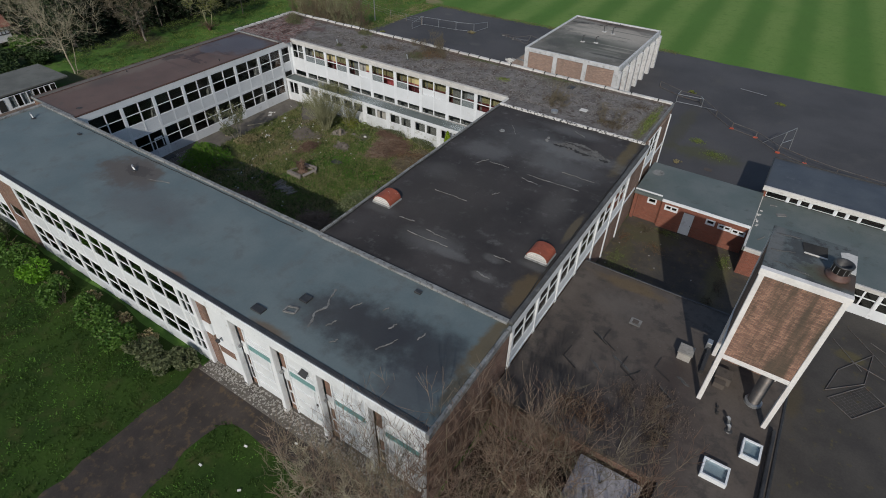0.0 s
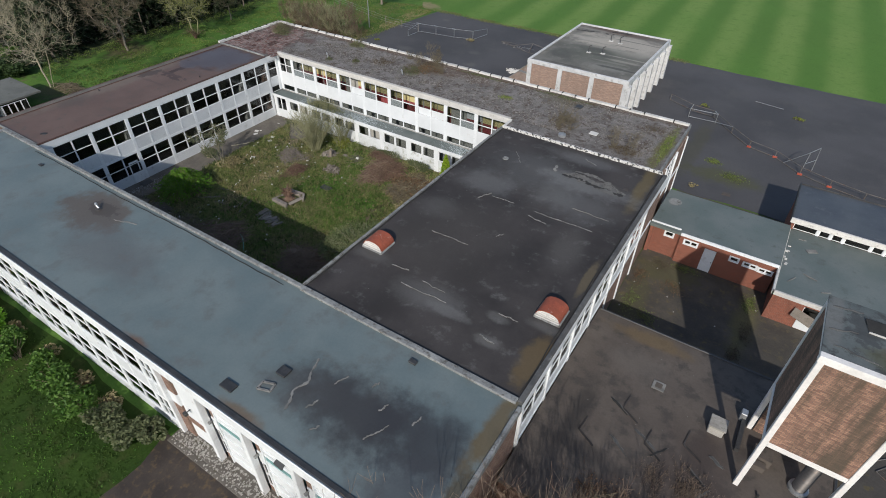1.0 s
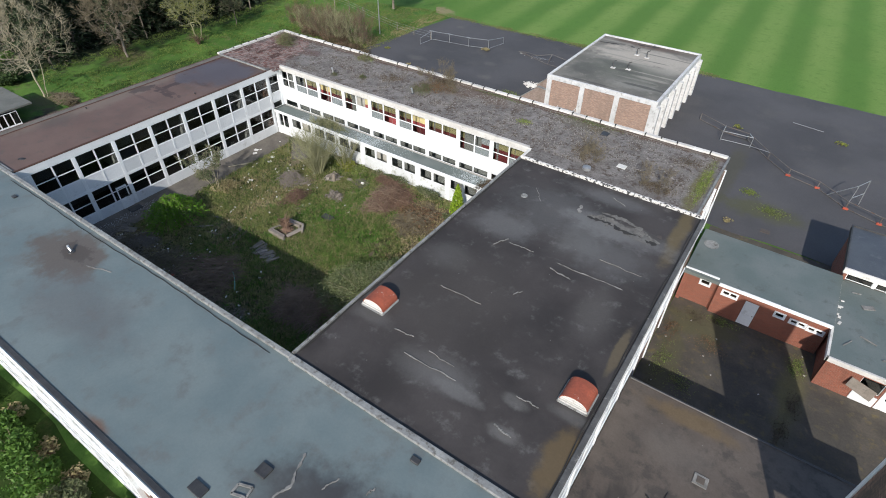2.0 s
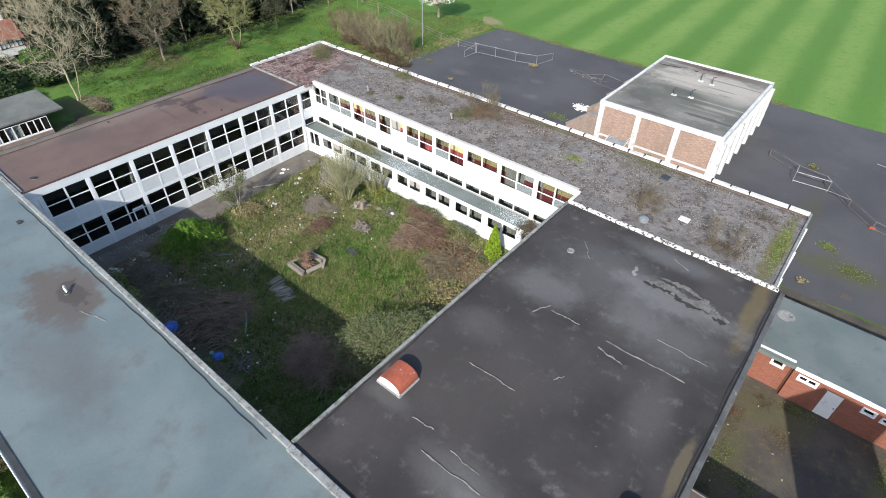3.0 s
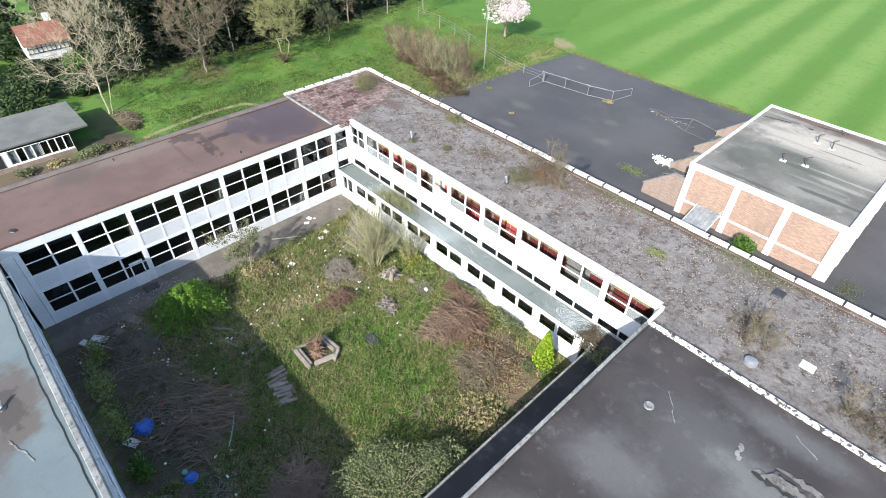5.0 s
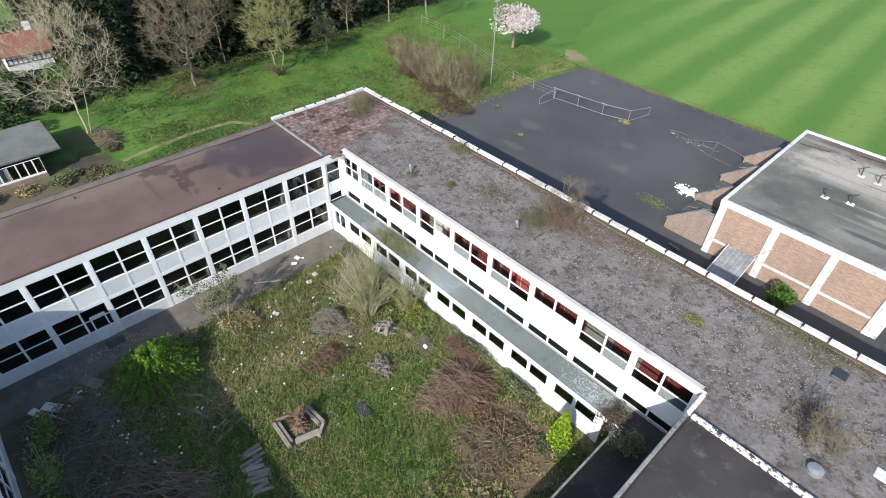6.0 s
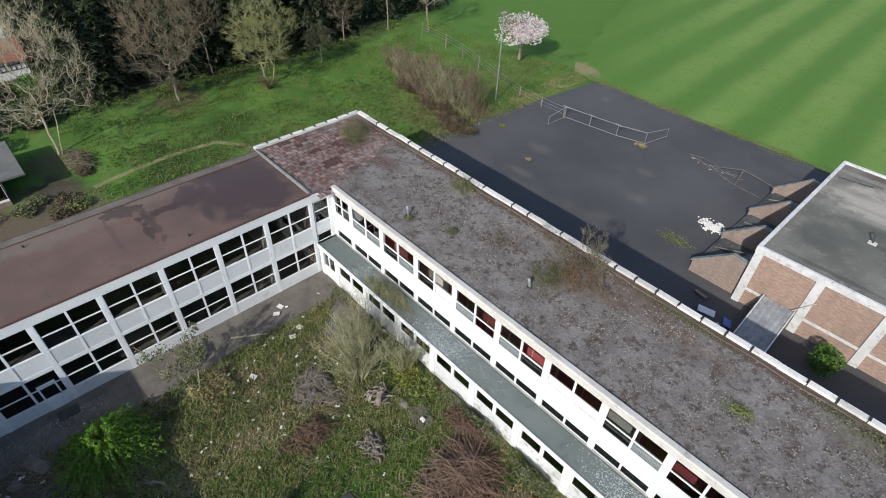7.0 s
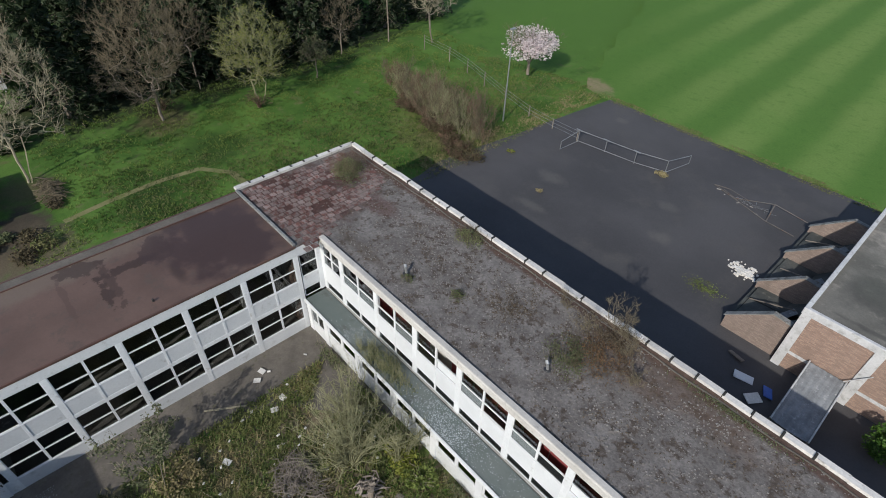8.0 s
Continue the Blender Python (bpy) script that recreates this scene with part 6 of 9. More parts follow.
g_brk2 = box_mesh("brick_panel", M_BRICK_PALE, (-gp / 2 + 0.25, -0.02, 0, gp / 2 - 0.25, 0.2, GT - 0.36 - 1.42))
g_band = box_mesh("white_band", M_GYMWHITE, (-gp / 2 + 0.25, -0.05, 0, gp / 2 - 0.25, 0.2, 0.2))
for i in range(4):
    piece("pillar", g_pil, G, facing(GX0 + 0.25 + gp * i, GY0 + 0.1, "south"))
for i in range(3):
    c = facing(GX0 + 0.25 + gp * (i + 0.5), GY0 + 0.1, "south")
    piece("brick_panel", box_mesh("brick_panel", M_BRICK_PALE, (-gp / 2 + 0.25, -0.02, 0, gp / 2 - 0.25, 0.2, 1.22)), G, c)
    piece("white_band", g_band, G, c @ pose(0, 0, 1.22))
    piece("brick_panel", g_brk2, G, c @ pose(0, 0, 1.42))
ne = 6
ep = (GY1 - GY0 - 0.5) / ne
for i in range(ne + 1):
    piece("pillar", box_mesh("pillar", M_GYMWHITE, (-0.22, -0.45, 0, 0.22, 0.2, GT - 0.5)), G, facing(GY0 + 0.25 + ep * i, GX1 - 0.1, "east"))
for i in range(ne):
    c = facing(GY0 + 0.25 + ep * (i + 0.5), GX1 - 0.15, "east")
    piece("brick_panel", box_mesh("brick_panel", M_BRICK_PALE, (-ep / 2 + 0.22, -0.02, 0, ep / 2 - 0.22, 0.2, 2.6)), G, c)
    window(G, c, 2.6, ep - 0.44, GT - 0.5 - 2.6, 2, 0.85)
for x, y in ((-22.4, 66.2), (-20.9, 66.7), (-21.6, 71.4), (-20.4, 71.2)):
    t = thing("roof_vent", x, y, GT - 0.06, "bent vent pipe on a white lead slate", "vent pipe", "roof vents")
    m = Mesh()
    m.box(x - 0.25, y - 0.2, GT - 0.06, x + 0.25, y + 0.2, GT - 0.01, 0.02)
    part("slate", m, M_COPING, t)
    m = Mesh()
    m.tube((x, y, GT - 0.04), (x - 0.1, y + 0.1, GT + 0.6), 0.05, 0.05, 8)
    m.tube((x - 0.1, y + 0.1, GT + 0.6), (x + 0.2, y + 0.15, GT + 0.75), 0.05, 0.04, 8)
    part("pipe", m, M_DARKMETAL, t)
for x0, y0, x1, y1 in ((-22.6, 74.6, -20.2, 74.9), (-20.6, 74.6, -20.9, 75.4), (-23.0, 73.5, -22.6, 73.4), (-26.6, 73.0, -24.4, 73.3)):
    m = Mesh()
    m.tube((x0, y0, GT), (x1, y1, GT + 0.05), 0.04, 0.04, 6)
    part("loose_pipe", m, M_DARKMETAL, G)
# lean-to canopy on the side towards the wing
pc = thing("porch_canopy", -24.5, 59.0, 0, "sagging grey sheet canopy on a pale frame", "porch")
m = Mesh()
for i in range(12):
    x0, x1 = -25.45 + i * 0.155, -25.45 + (i + 1) * 0.155
    u0, u1 = 0.03 * (i % 2), 0.03 * ((i + 1) % 2)
    sag0 = 0.08 * math.sin(math.pi * i / 12)
    sag1 = 0.08 * math.sin(math.pi * (i + 1) / 12)
    m.quad((x0, 60.05, 1.6 + u0), (x1, 60.05, 1.6 + u1), (x1 + 0.08, 55.6, 0.66 + u1 - sag1), (x0 + 0.08, 55.6, 0.66 + u0 - sag0))
    m.quad((x0, 60.05, 1.58 + u0), (x0 + 0.08, 55.6, 0.64 + u0 - sag0), (x1 + 0.08, 55.6, 0.64 + u1 - sag1), (x1, 60.05, 1.58 + u1))
part("roof", m, M_SHEETING, pc, "stained grey corrugated sheet")
for x in (-25.48, -23.55):
    m = Mesh()
    m.tube((x, 60.05, 1.68), (x + 0.08, 55.55, 0.74), 0.045, 0.045, 6)
    part("rafter", m, M_GYMWHITE, pc)
    m = Mesh()
    m.box(x, 55.6, 0.05, x + 0.09, 55.69, 0.68)
    part("post", m, M_WOOD, pc)
m = Mesh()
m.tube((-23.7, 60.0, 1.66), (-22.85, 60.02, 2.9), 0.03, 0.03, 6)
part("stay", m, M_GYMWHITE, pc, "thin pale stay leaning on the wall")

M_SHED = surface("torn_shed_felt", (0.045, 0.05, 0.048), (0.085, 0.09, 0.086), 0.8, 8, 0.8, c3=(0.15, 0.145, 0.135), third=(0.58, 0.75), bumps=0.4)


# row of small lean-to sheds between brick gables, their roofs fallen in
def shed_gable(parent, y, peak):
    """A brick cross wall, low towards the playground and high near the gymnasium, with a pale coping."""
    x0, xm, x1, low = -30.45, -28.25, -27.18, 1.0
    m = Mesh()
    m.v += [(x, yy, z) for yy in (y, y + 0.22) for x, z in ((x0, 0.05), (x1, 0.05), (x1, peak - 0.12), (xm, peak), (x0, low))]
    m.f += [(0, 1, 2, 3, 4), (9, 8, 7, 6, 5), (4, 3, 8, 9), (3, 2, 7, 8), (0, 4, 9, 5), (1, 6, 7, 2)]
    g = part("gable_wall", m, M_BRICK_SHED, parent)
    m = Mesh()
    for (ax, az), (bx, bz) in (((x0 - 0.1, low - 0.05), (xm, peak + 0.01)), ((xm, peak + 0.01), (x1, peak - 0.11))):
        for z0, z1, y0, y1 in ((0.0, 0.07, y - 0.07, y + 0.29),):
            c = [(ax, y0, az + z0), (bx, y0, bz + z0), (bx, y1, bz + z0), (ax, y1, az + z0), (ax, y0, az + z1), (bx, y0, bz + z1), (bx, y1, bz + z1), (ax, y1, az + z1)]
            n = len(m.v)
            m.v += c
            m.f += [(n + 4, n + 5, n + 6, n + 7), (n, n + 1, n + 5, n + 4), (n + 1, n + 2, n + 6, n + 5), (n + 2, n + 3, n + 7, n + 6), (n + 3, n, n + 4, n + 7), (n + 3, n + 2, n + 1, n)]
    part("coping", m, M_EDGE, g, "pale weathered coping")


def fallen_shed(y0, y1, seed, sag, end=False):
    rng = random.Random(seed)
    t = thing("shed", -28.8, (y0 + y1) / 2, 0, "small brick lean-to shed with a fallen-in felt roof", "shed", "sheds by the gymnasium")
    shed_gable(t, y0, 2.85)
    if end:
        shed_gable(t, y1, 2.85)
    m = Mesh()
    m.box(-30.45, y0 + 0.22, 0.05, -30.25, y1, 0.5)
    part("side_wall", m, M_SHED, t)
    ya, yb = y0 + 0.25, y1 - 0.03
    cols = 3
    for i in range(cols):
        p, q = ya + (yb - ya) * i / cols, ya + (yb - ya) * (i + 1) / cols - 0.02
        d0, d1 = sag * rng.uniform(0.7, 1.2), sag * rng.uniform(0.7, 1.2)
        m = Mesh()
        a, b = (-30.2, 0.6 + 0.15 * rng.random()), (-27.9 + rng.uniform(-0.3, 0.3), 1.15)
        m.quad((a[0], p, a[1]), (a[0], q, a[1]), (b[0], q, b[1] - d1), (b[0], p, b[1] - d0))
        m.quad((a[0], p, a[1] - 0.06), (b[0], p, b[1] - d0 - 0.06), (b[0], q, b[1] - d1 - 0.06), (a[0], q, a[1] - 0.06))
        m.quad((a[0], p, a[1] - 0.06), (a[0], p, a[1]), (b[0], p, b[1] - d0), (b[0], p, b[1] - d0 - 0.06))
        m.quad((b[0], p, b[1] - d0 - 0.06), (b[0], p, b[1] - d0), (b[0], q, b[1] - d1), (b[0], q, b[1] - d1 - 0.06))
        part("roof_slope", m, M_SHED, t, "dark felt sheet fallen into the shed")
    for i in range(2):
        p = ya + (yb - ya) * (0.12 + 0.5 * i)
        m = Mesh()
        m.quad((-28.2, p, 1.3 - sag), (-28.1, p + 1.4, 1.2 - sag), (-27.2, p + 1.3, 1.5 + 0.4 * rng.random()), (-27.25, p + 0.1, 1.4))
        m.quad((-28.2, p, 1.25 - sag), (-27.25, p + 0.1, 1.35), (-27.2, p + 1.3, 1.45), (-28.1, p + 1.4, 1.15 - sag))
        part("fallen_sheet", m, M_SHED if i else M_EDGE_DARK, t)
    for i in range(2):
        p = ya + 0.7 + i * 1.7
        m = Mesh()
        m.tube((-30.3 + rng.uniform(0, 0.8), p, 0.95), (-27.6, p + rng.uniform(-0.8, 0.9), 1.9 - sag * rng.random()), 0.04, 0.04, 4)
        part("broken_rafter", m, (M_TIMBER, M_WOOD, M_SHEETING)[i % 3], t)
    m = Mesh()
    m.box(-0.2, -1.1, 0, 0.2, 1.1, 0.05)
    ob = new("fallen_board", m.mesh("fallen_board", M_SHEETING))
    ob.parent = t
    tagged(ob, "pale blue-grey board lying on the roof")
    ob.matrix_local = pose(0.75, rng.uniform(-0.6, 0.4), 1.6 - sag * 0.6, 12, 10, rng.uniform(-30, 10))


for k, y in enumerate((60.6, 65.2, 69.8)):
    fallen_shed(y, y + 4.6, 900 + k, (0.35, 0.5, 0.45)[k], k == 2)

# ---- timber hut ----
HZ = -0.95
HT = thing("hut", -74, 18, HZ, "low white timber hut with a grey felt roof and pale windows", "hut")
m = Mesh()
m.box(-77.9, 6.0, HZ + 2.0, -71.2, 28.75, HZ + 2.18, 0.03)
part("roof", m, M_HUTROOF, HT)
for box in ((-77.4, 6.5, HZ, -77.2, 27.0, HZ + 2.0), (-77.2, 6.5, HZ, -70.9, 6.7, HZ + 2.0), (-77.2, 26.8, HZ, -70.9, 27.0, HZ + 2.0)):
    m = Mesh()
    m.box(*box)
    part("wall", m, M_TIMBER, HT)
m = Mesh()
m.box(-72.3, 27.003, HZ + 0.9, -71.5, 27.04, HZ + 1.7)
part("notice_board", m, M_PANEL, HT)
m = Mesh()
m.box(-70.9, 6.5, HZ - 0.4, -70.65, 27.0, HZ + 0.55)
part("plinth", m, M_BRICK_SHED, HT, "low pinkish brick plinth")
for i in range(8):
    c = facing(25.7 - i * 2.55, -70.8, "east")
    piece("wall_panel", box_mesh("wall_panel", M_WHITE, (-1.275, -0.05, 0, 1.275, 0.05, 0.12)), HT, c @ pose(0, 0, HZ + 0.55))
    if i in (2, 5):
        piece("wall_panel", box_mesh("wall_panel", M_WHITE, (-1.275, -0.05, 0, 1.275, 0.05, 1.33)), HT, c @ pose(0, 0, HZ + 0.67))
        piece("door", box_mesh("door", M_TIMBER, (-0.35, -0.09, 0, 0.35, -0.055, 1.25)), HT, c @ pose(0.4, 0, HZ + 0.6))
    else:
        window(HT, c, HZ + 0.67, 2.5, 1.33, 4)
        if i != 0:
            for k in range(4):
                if (i * 3 + k) % 4:
                    piece("curtain", box_mesh("curtain", M_WHITEPANEL, (-0.27, 0.09, 0, 0.27, 0.1, 1.2)), HT, c @ pose(-0.94 + 0.625 * k, 0, HZ + 0.72), "pale curtain")

# ---- timber-framed house ----
hx, hy, hz = -101.3, 32.3, -1.5
HO = thing("house", hx, hy, hz, "small house with a red tiled roof and black timber framing", "house")
m = Mesh()
m.box(hx - 3.0, hy - 3.2, hz, hx + 3.0, hy + 3.2, hz + 3.0)
part("wall", m, M_WHITEPANEL, HO)
for s in (-1, 1):
    m = Mesh()
    m.quad((hx + s * 3.5, hy - 3.6, hz + 2.8), (hx + s * 3.5, hy + 3.6, hz + 2.8), (hx, hy + 3.6, hz + 5.3), (hx, hy - 3.6, hz + 5.3))
    m.quad((hx + s * 3.5, hy - 3.6, hz + 2.7), (hx, hy - 3.6, hz + 5.2), (hx, hy + 3.6, hz + 5.2), (hx + s * 3.5, hy + 3.6, hz + 2.7))
    part("roof_slope", m, M_TILE, HO, "red clay tiles")
m = Mesh()
for s in (-1, 1):
    m.quad((hx - 3.0, hy + s * 3.2, hz + 3.0), (hx + 3.0, hy + s * 3.2, hz + 3.0), (hx, hy + s * 3.2, hz + 5.2))
part("gable", m, M_WHITEPANEL, HO)
for i in range(10):
    y = hy - 3.1 + i * 0.67
    m = Mesh()
    m.box(hx + 3.0, y, hz + 1.4, hx + 3.06, y + 0.14, hz + 2.9)
    part("stud", m, M_TIMBER, HO)
for z in (1.3, 2.1):
    m = Mesh()
    m.box(hx + 3.0, hy - 3.2, hz + z, hx + 3.07, hy + 3.2, hz + z + 0.14)
    part("rail", m, M_TIMBER, HO)
m = Mesh()
m.box(hx - 0.6, hy + 1.4, hz + 4.6, hx + 0.1, hy + 2.4, hz + 6.4)
part("chimney", m, M_WHITEPANEL, HO)

HO.scale = (0.75, 0.75, 0.75)

L_LAWN = leaf_material("lawn_blades", (0.026, 0.056, 0.010), (0.058, 0.105, 0.018), 0.7, 0.3, 0.5)

# ---- plants ----


def shoot(m, tw, p, d, length, r, level, last, rng, up=0.15, kink=0.25, kids=(3, 5), spread=0.8, shrink=0.62):
    """One branch with its side branches; the last level goes into the twig mesh."""
    n = 4 if level == 0 else 3
    q = Vector(p)
    d = Vector(d).normalized()
    target = tw if level >= last - 1 else m
    sides = 6 if level == 0 else (4 if level < last - 1 else 3)
    pts = [(q.copy(), r)]
    for i in range(n):
        d = (d + Vector((rng.uniform(-kink, kink), rng.uniform(-kink, kink), rng.uniform(-kink, kink) * 0.6 + up * 0.5))).normalized()
        q = q + d * (length / n)
        pts.append((q.copy(), max(r * (1 - 0.75 * (i + 1) / n), 0.006)))
    for (a, ra), (b, rb) in zip(pts, pts[1:]):
        target.tube(a, b, ra, rb, sides, False)
    if level >= last:
        return
    for i in range(rng.randint(*kids)):
        k = rng.uniform(0.3, 1.0) * n
        j = min(n - 1, int(k))
        a, ra = pts[j]
        b, rb = pts[j + 1]
        o = a.lerp(b, k - j)
        side = Vector((rng.uniform(-1, 1), rng.uniform(-1, 1), rng.uniform(-0.25, 0.6)))
        nd_ = (d * (1 - spread * 0.5) + side.normalized() * spread).normalized()
        shoot(m, tw, o, nd_, length * shrink * rng.uniform(0.75, 1.15), max(ra * 0.55, 0.008), level + 1, last, rng, up, kink, kids, spread, shrink)


def leaves(m, pts, size, rng, per=1, flat=0.5):
    """Small leaf quads scattered round points."""
    for p in pts:
        for _ in range(per):
            s = size * rng.uniform(0.6, 1.4)
            a = Vector((rng.uniform(-1, 1), rng.uniform(-1, 1), rng.uniform(-flat, flat))).normalized() * s
            b = Vector((rng.uniform(-1, 1), rng.uniform(-1, 1), rng.uniform(-1, 1))).cross(a).normalized() * s * 0.55
            m.quad(p - a, p - b, p + a, p + b)


def bare_tree(x, y, z, h, seed, label, limb=None, twig=None, bud=None, bud_size=0.12, stems=1, lean=(0, 0), last=4, kids=(4, 6), spread=0.8, trunk=0.3, name="tree", category="tree", up=0.2, r=None):
    rng = random.Random(seed)
    t = thing(name, x, y, z, label, category, "trees" if name == "tree" else "")
    tw = Mesh()
    for s in range(stems):
        m = Mesh()
        ang = rng.uniform(0, 6.283)
        d = Vector((lean[0] + (0.35 * math.cos(ang) if stems > 1 else 0), lean[1] + (0.35 * math.sin(ang) if stems > 1 else 0), 1))
        o = Vector((x + (0.15 * math.cos(ang) if stems > 1 else 0), y + (0.15 * math.sin(ang) if stems > 1 else 0), z - 0.1))
        rr = (r or h * 0.018) * (1 if stems == 1 else 0.6)
        m.tube(o, o + d.normalized() * h * trunk, rr * 1.3, rr, 7, False)
        base = o + d.normalized() * h * trunk
        shoot(m, tw, base, d, h * (1 - trunk), rr, 0, last, rng, up, 0.16, kids, spread, 0.6)
        for _ in range(2):
            shoot(m, tw, o + d.normalized() * h * trunk * rng.uniform(0.75, 1.0), Vector((rng.uniform(-1, 1), rng.uniform(-1, 1), 0.8)), h * 0.42, rr * 0.55, 1, last, rng, up, 0.2, kids, spread, 0.62)
        part("trunk" if name == "tree" else "stem", m, limb or M_BARK, t)
    ends = [Vector(v) for v in tw.v[::6]]
    part("crown", tw, twig or M_TWIG, t, "bare twigs" if not bud else "twigs")
    if bud:
        lm = Mesh()
        leaves(lm, [e + Vector((rng.uniform(-0.15, 0.15), rng.uniform(-0.15, 0.15), rng.uniform(-0.15, 0.15))) for e in ends], bud_size, rng)
        part("foliage", lm, bud, t)
    return t


def crown_tree(x, y, z, h, rx, rz, seed, label, limb, twig, n=420, trunk=0.22, bud=None, bud_size=0.1, twigs=5, tlen=0.7, stems=1, bud_per=1):
    """A tree whose branches fill a rounded crown: each new tip joins the nearest branch; limbs thicken towards the trunk."""
    rng = random.Random(seed)
    pos, par = [], []
    cz = z + h - rz
    for s in range(stems):
        a = rng.uniform(0, 6.283)
        ox, oy = (0.25 * math.cos(a), 0.25 * math.sin(a)) if stems > 1 else (0, 0)
        first = len(pos)
        for k in range(6):
            f = k / 5
            pos.append((x + ox * (0.6 + 3.5 * f) + rng.uniform(-0.06, 0.06), y + oy * (0.6 + 3.5 * f) + rng.uniform(-0.06, 0.06), z - 0.1 + (h * trunk + h * 0.15 * f) * f))
            par.append(first + k - 1 if k else -1)
    tips = []
    while len(tips) < n:
        v = (rng.uniform(-1, 1), rng.uniform(-1, 1), rng.uniform(-1, 1))
        q = v[0] ** 2 + v[1] ** 2 + v[2] ** 2
        lump = 0.8 + 0.3 * noise.noise((v[0] * 1.8 + seed, v[1] * 1.8, v[2] * 1.8))
        if 0.05 < q < lump * lump:
            tips.append((x + v[0] * rx, y + v[1] * rx, cz + v[2] * rz * (1 if v[2] > 0 else 0.85)))
    root = np.array((x, y, z + h * trunk))
    tips.sort(key=lambda p: (p[0] - x) ** 2 + (p[1] - y) ** 2 + (p[2] - root[2]) ** 2)
    arr = np.zeros((len(pos) + 3 * n, 3))
    arr[:len(pos)] = pos
    used = len(pos)
    for p in tips:
        t = np.array(p)
        d = arr[:used] - t
        w = np.sqrt((d ** 2).sum(1)) + 0.35 * np.maximum(0, arr[:used, 2] - t[2] + 0.2)
        w[:1] += 5
        j = int(w.argmin())
        a = arr[j].copy()
        for k in (1, 2, 3):
            f = k / 3
            q = a + (t - a) * f + np.array((rng.uniform(-0.1, 0.1), rng.uniform(-0.1, 0.1), rng.uniform(-0.05, 0.1)))
            arr[used] = q
            par.append(j if k == 1 else used - 1)
            used += 1
    area = [0.0] * used
    kids = [0] * used
    for i in range(used - 1, -1, -1):
        if kids[i] == 0:
            area[i] = 0.00022
        if par[i] >= 0:
            area[par[i]] += area[i]
            kids[par[i]] += 1
    t = thing("tree", x, y, z, label, "tree", "trees")
    m, tw, ends = Mesh(), Mesh(), []
    for i in range(used):
        if par[i] < 0:
            continue
        r1 = math.sqrt(area[i]) * 0.6
        r0 = min(math.sqrt(area[par[i]]) * 0.6, r1 * 1.5)
        (m if r1 > 0.035 else tw).tube(arr[par[i]], arr[i], max(r0, 0.009), max(r1, 0.008), 6 if r1 > 0.06 else 3, False)
        if kids[i] == 0 or rng.random() < 0.35:
            o = Vector(arr[i])
            out = (o - Vector((x, y, cz - rz * 0.6))).normalized()
            for _ in range(twigs):
                e = o + (out + Vector((rng.uniform(-0.9, 0.9), rng.uniform(-0.9, 0.9), rng.uniform(-0.6, 0.9)))).normalized() * tlen * rng.uniform(0.4, 1.1)
                tw.tube(o, e, 0.011, 0.005, 3, False)
                ends += [e, o.lerp(e, 0.55)]
    part("trunk", m, limb, t)
    part("crown", tw, twig, t, "fine bare twigs" if not bud else "fine twigs")
    if bud:
        lm = Mesh()
        leaves(lm, [e + Vector((rng.uniform(-0.1, 0.1), rng.uniform(-0.1, 0.1), rng.uniform(-0.1, 0.1))) for e in ends], bud_size, rng, bud_per)
        part("foliage", lm, bud, t)
    return t


def clump_points(cx, cy, cz, rx, ry, rz, n, rng, lumps=7, hollow=0.55):
    """Points in an uneven crown made of several lumps."""
    out, cs = [], []
    for _ in range(lumps):
        a, e = rng.uniform(0, 6.283), rng.uniform(-0.3, 1.0)
        cs.append((math.cos(a) * math.sqrt(max(0, 1 - e * e * 0.8)) * 0.55, math.sin(a) * math.sqrt(max(0, 1 - e * e * 0.8)) * 0.55, e * 0.55, rng.uniform(0.35, 0.6)))
    for _ in range(n):
        c = rng.choice(cs)
        v = Vector((rng.gauss(0, 1), rng.gauss(0, 1), rng.gauss(0, 1))).normalized() * c[3] * rng.uniform(hollow, 1.0) ** 0.5
        out.append(Vector((cx + (c[0] + v.x) * rx, cy + (c[1] + v.y) * ry, max(0.02 + cz - rz, cz + (c[2] + v.z) * rz))))
    return out


def leafy_shrub(x, y, z, rx, ry, h, n, leaf, size, seed, label, name="shrub", twigs=18, twig=None, lumps=8, category="shrub"):
    rng = random.Random(seed)
    t = thing(name, x, y, z, label, category, "shrubs" if name == "shrub" else "")
    m = Mesh()
    for _ in range(twigs):
        a, k = rng.uniform(0, 6.283), rng.uniform(0.2, 0.85)
        p1 = Vector((x + math.cos(a) * rx * k, y + math.sin(a) * ry * k, z + h * rng.uniform(0.5, 0.95)))
        mid = Vector((x, y, z)).lerp(p1, 0.5) + Vector((0, 0, h * 0.12))
        m.tube((x + rng.uniform(-0.15, 0.15), y + rng.uniform(-0.15, 0.15), z - 0.05), mid, 0.03, 0.02, 4, False)
        m.tube(mid, p1, 0.02, 0.008, 3, False)
    part("woody_frame", m, twig or M_TWIG, t)
    lm = Mesh()
    leaves(lm, clump_points(x, y, z + h * 0.5, rx, ry, h * 0.5, n, rng, lumps), size, rng)
    part("leaves", lm, leaf, t)
    return t


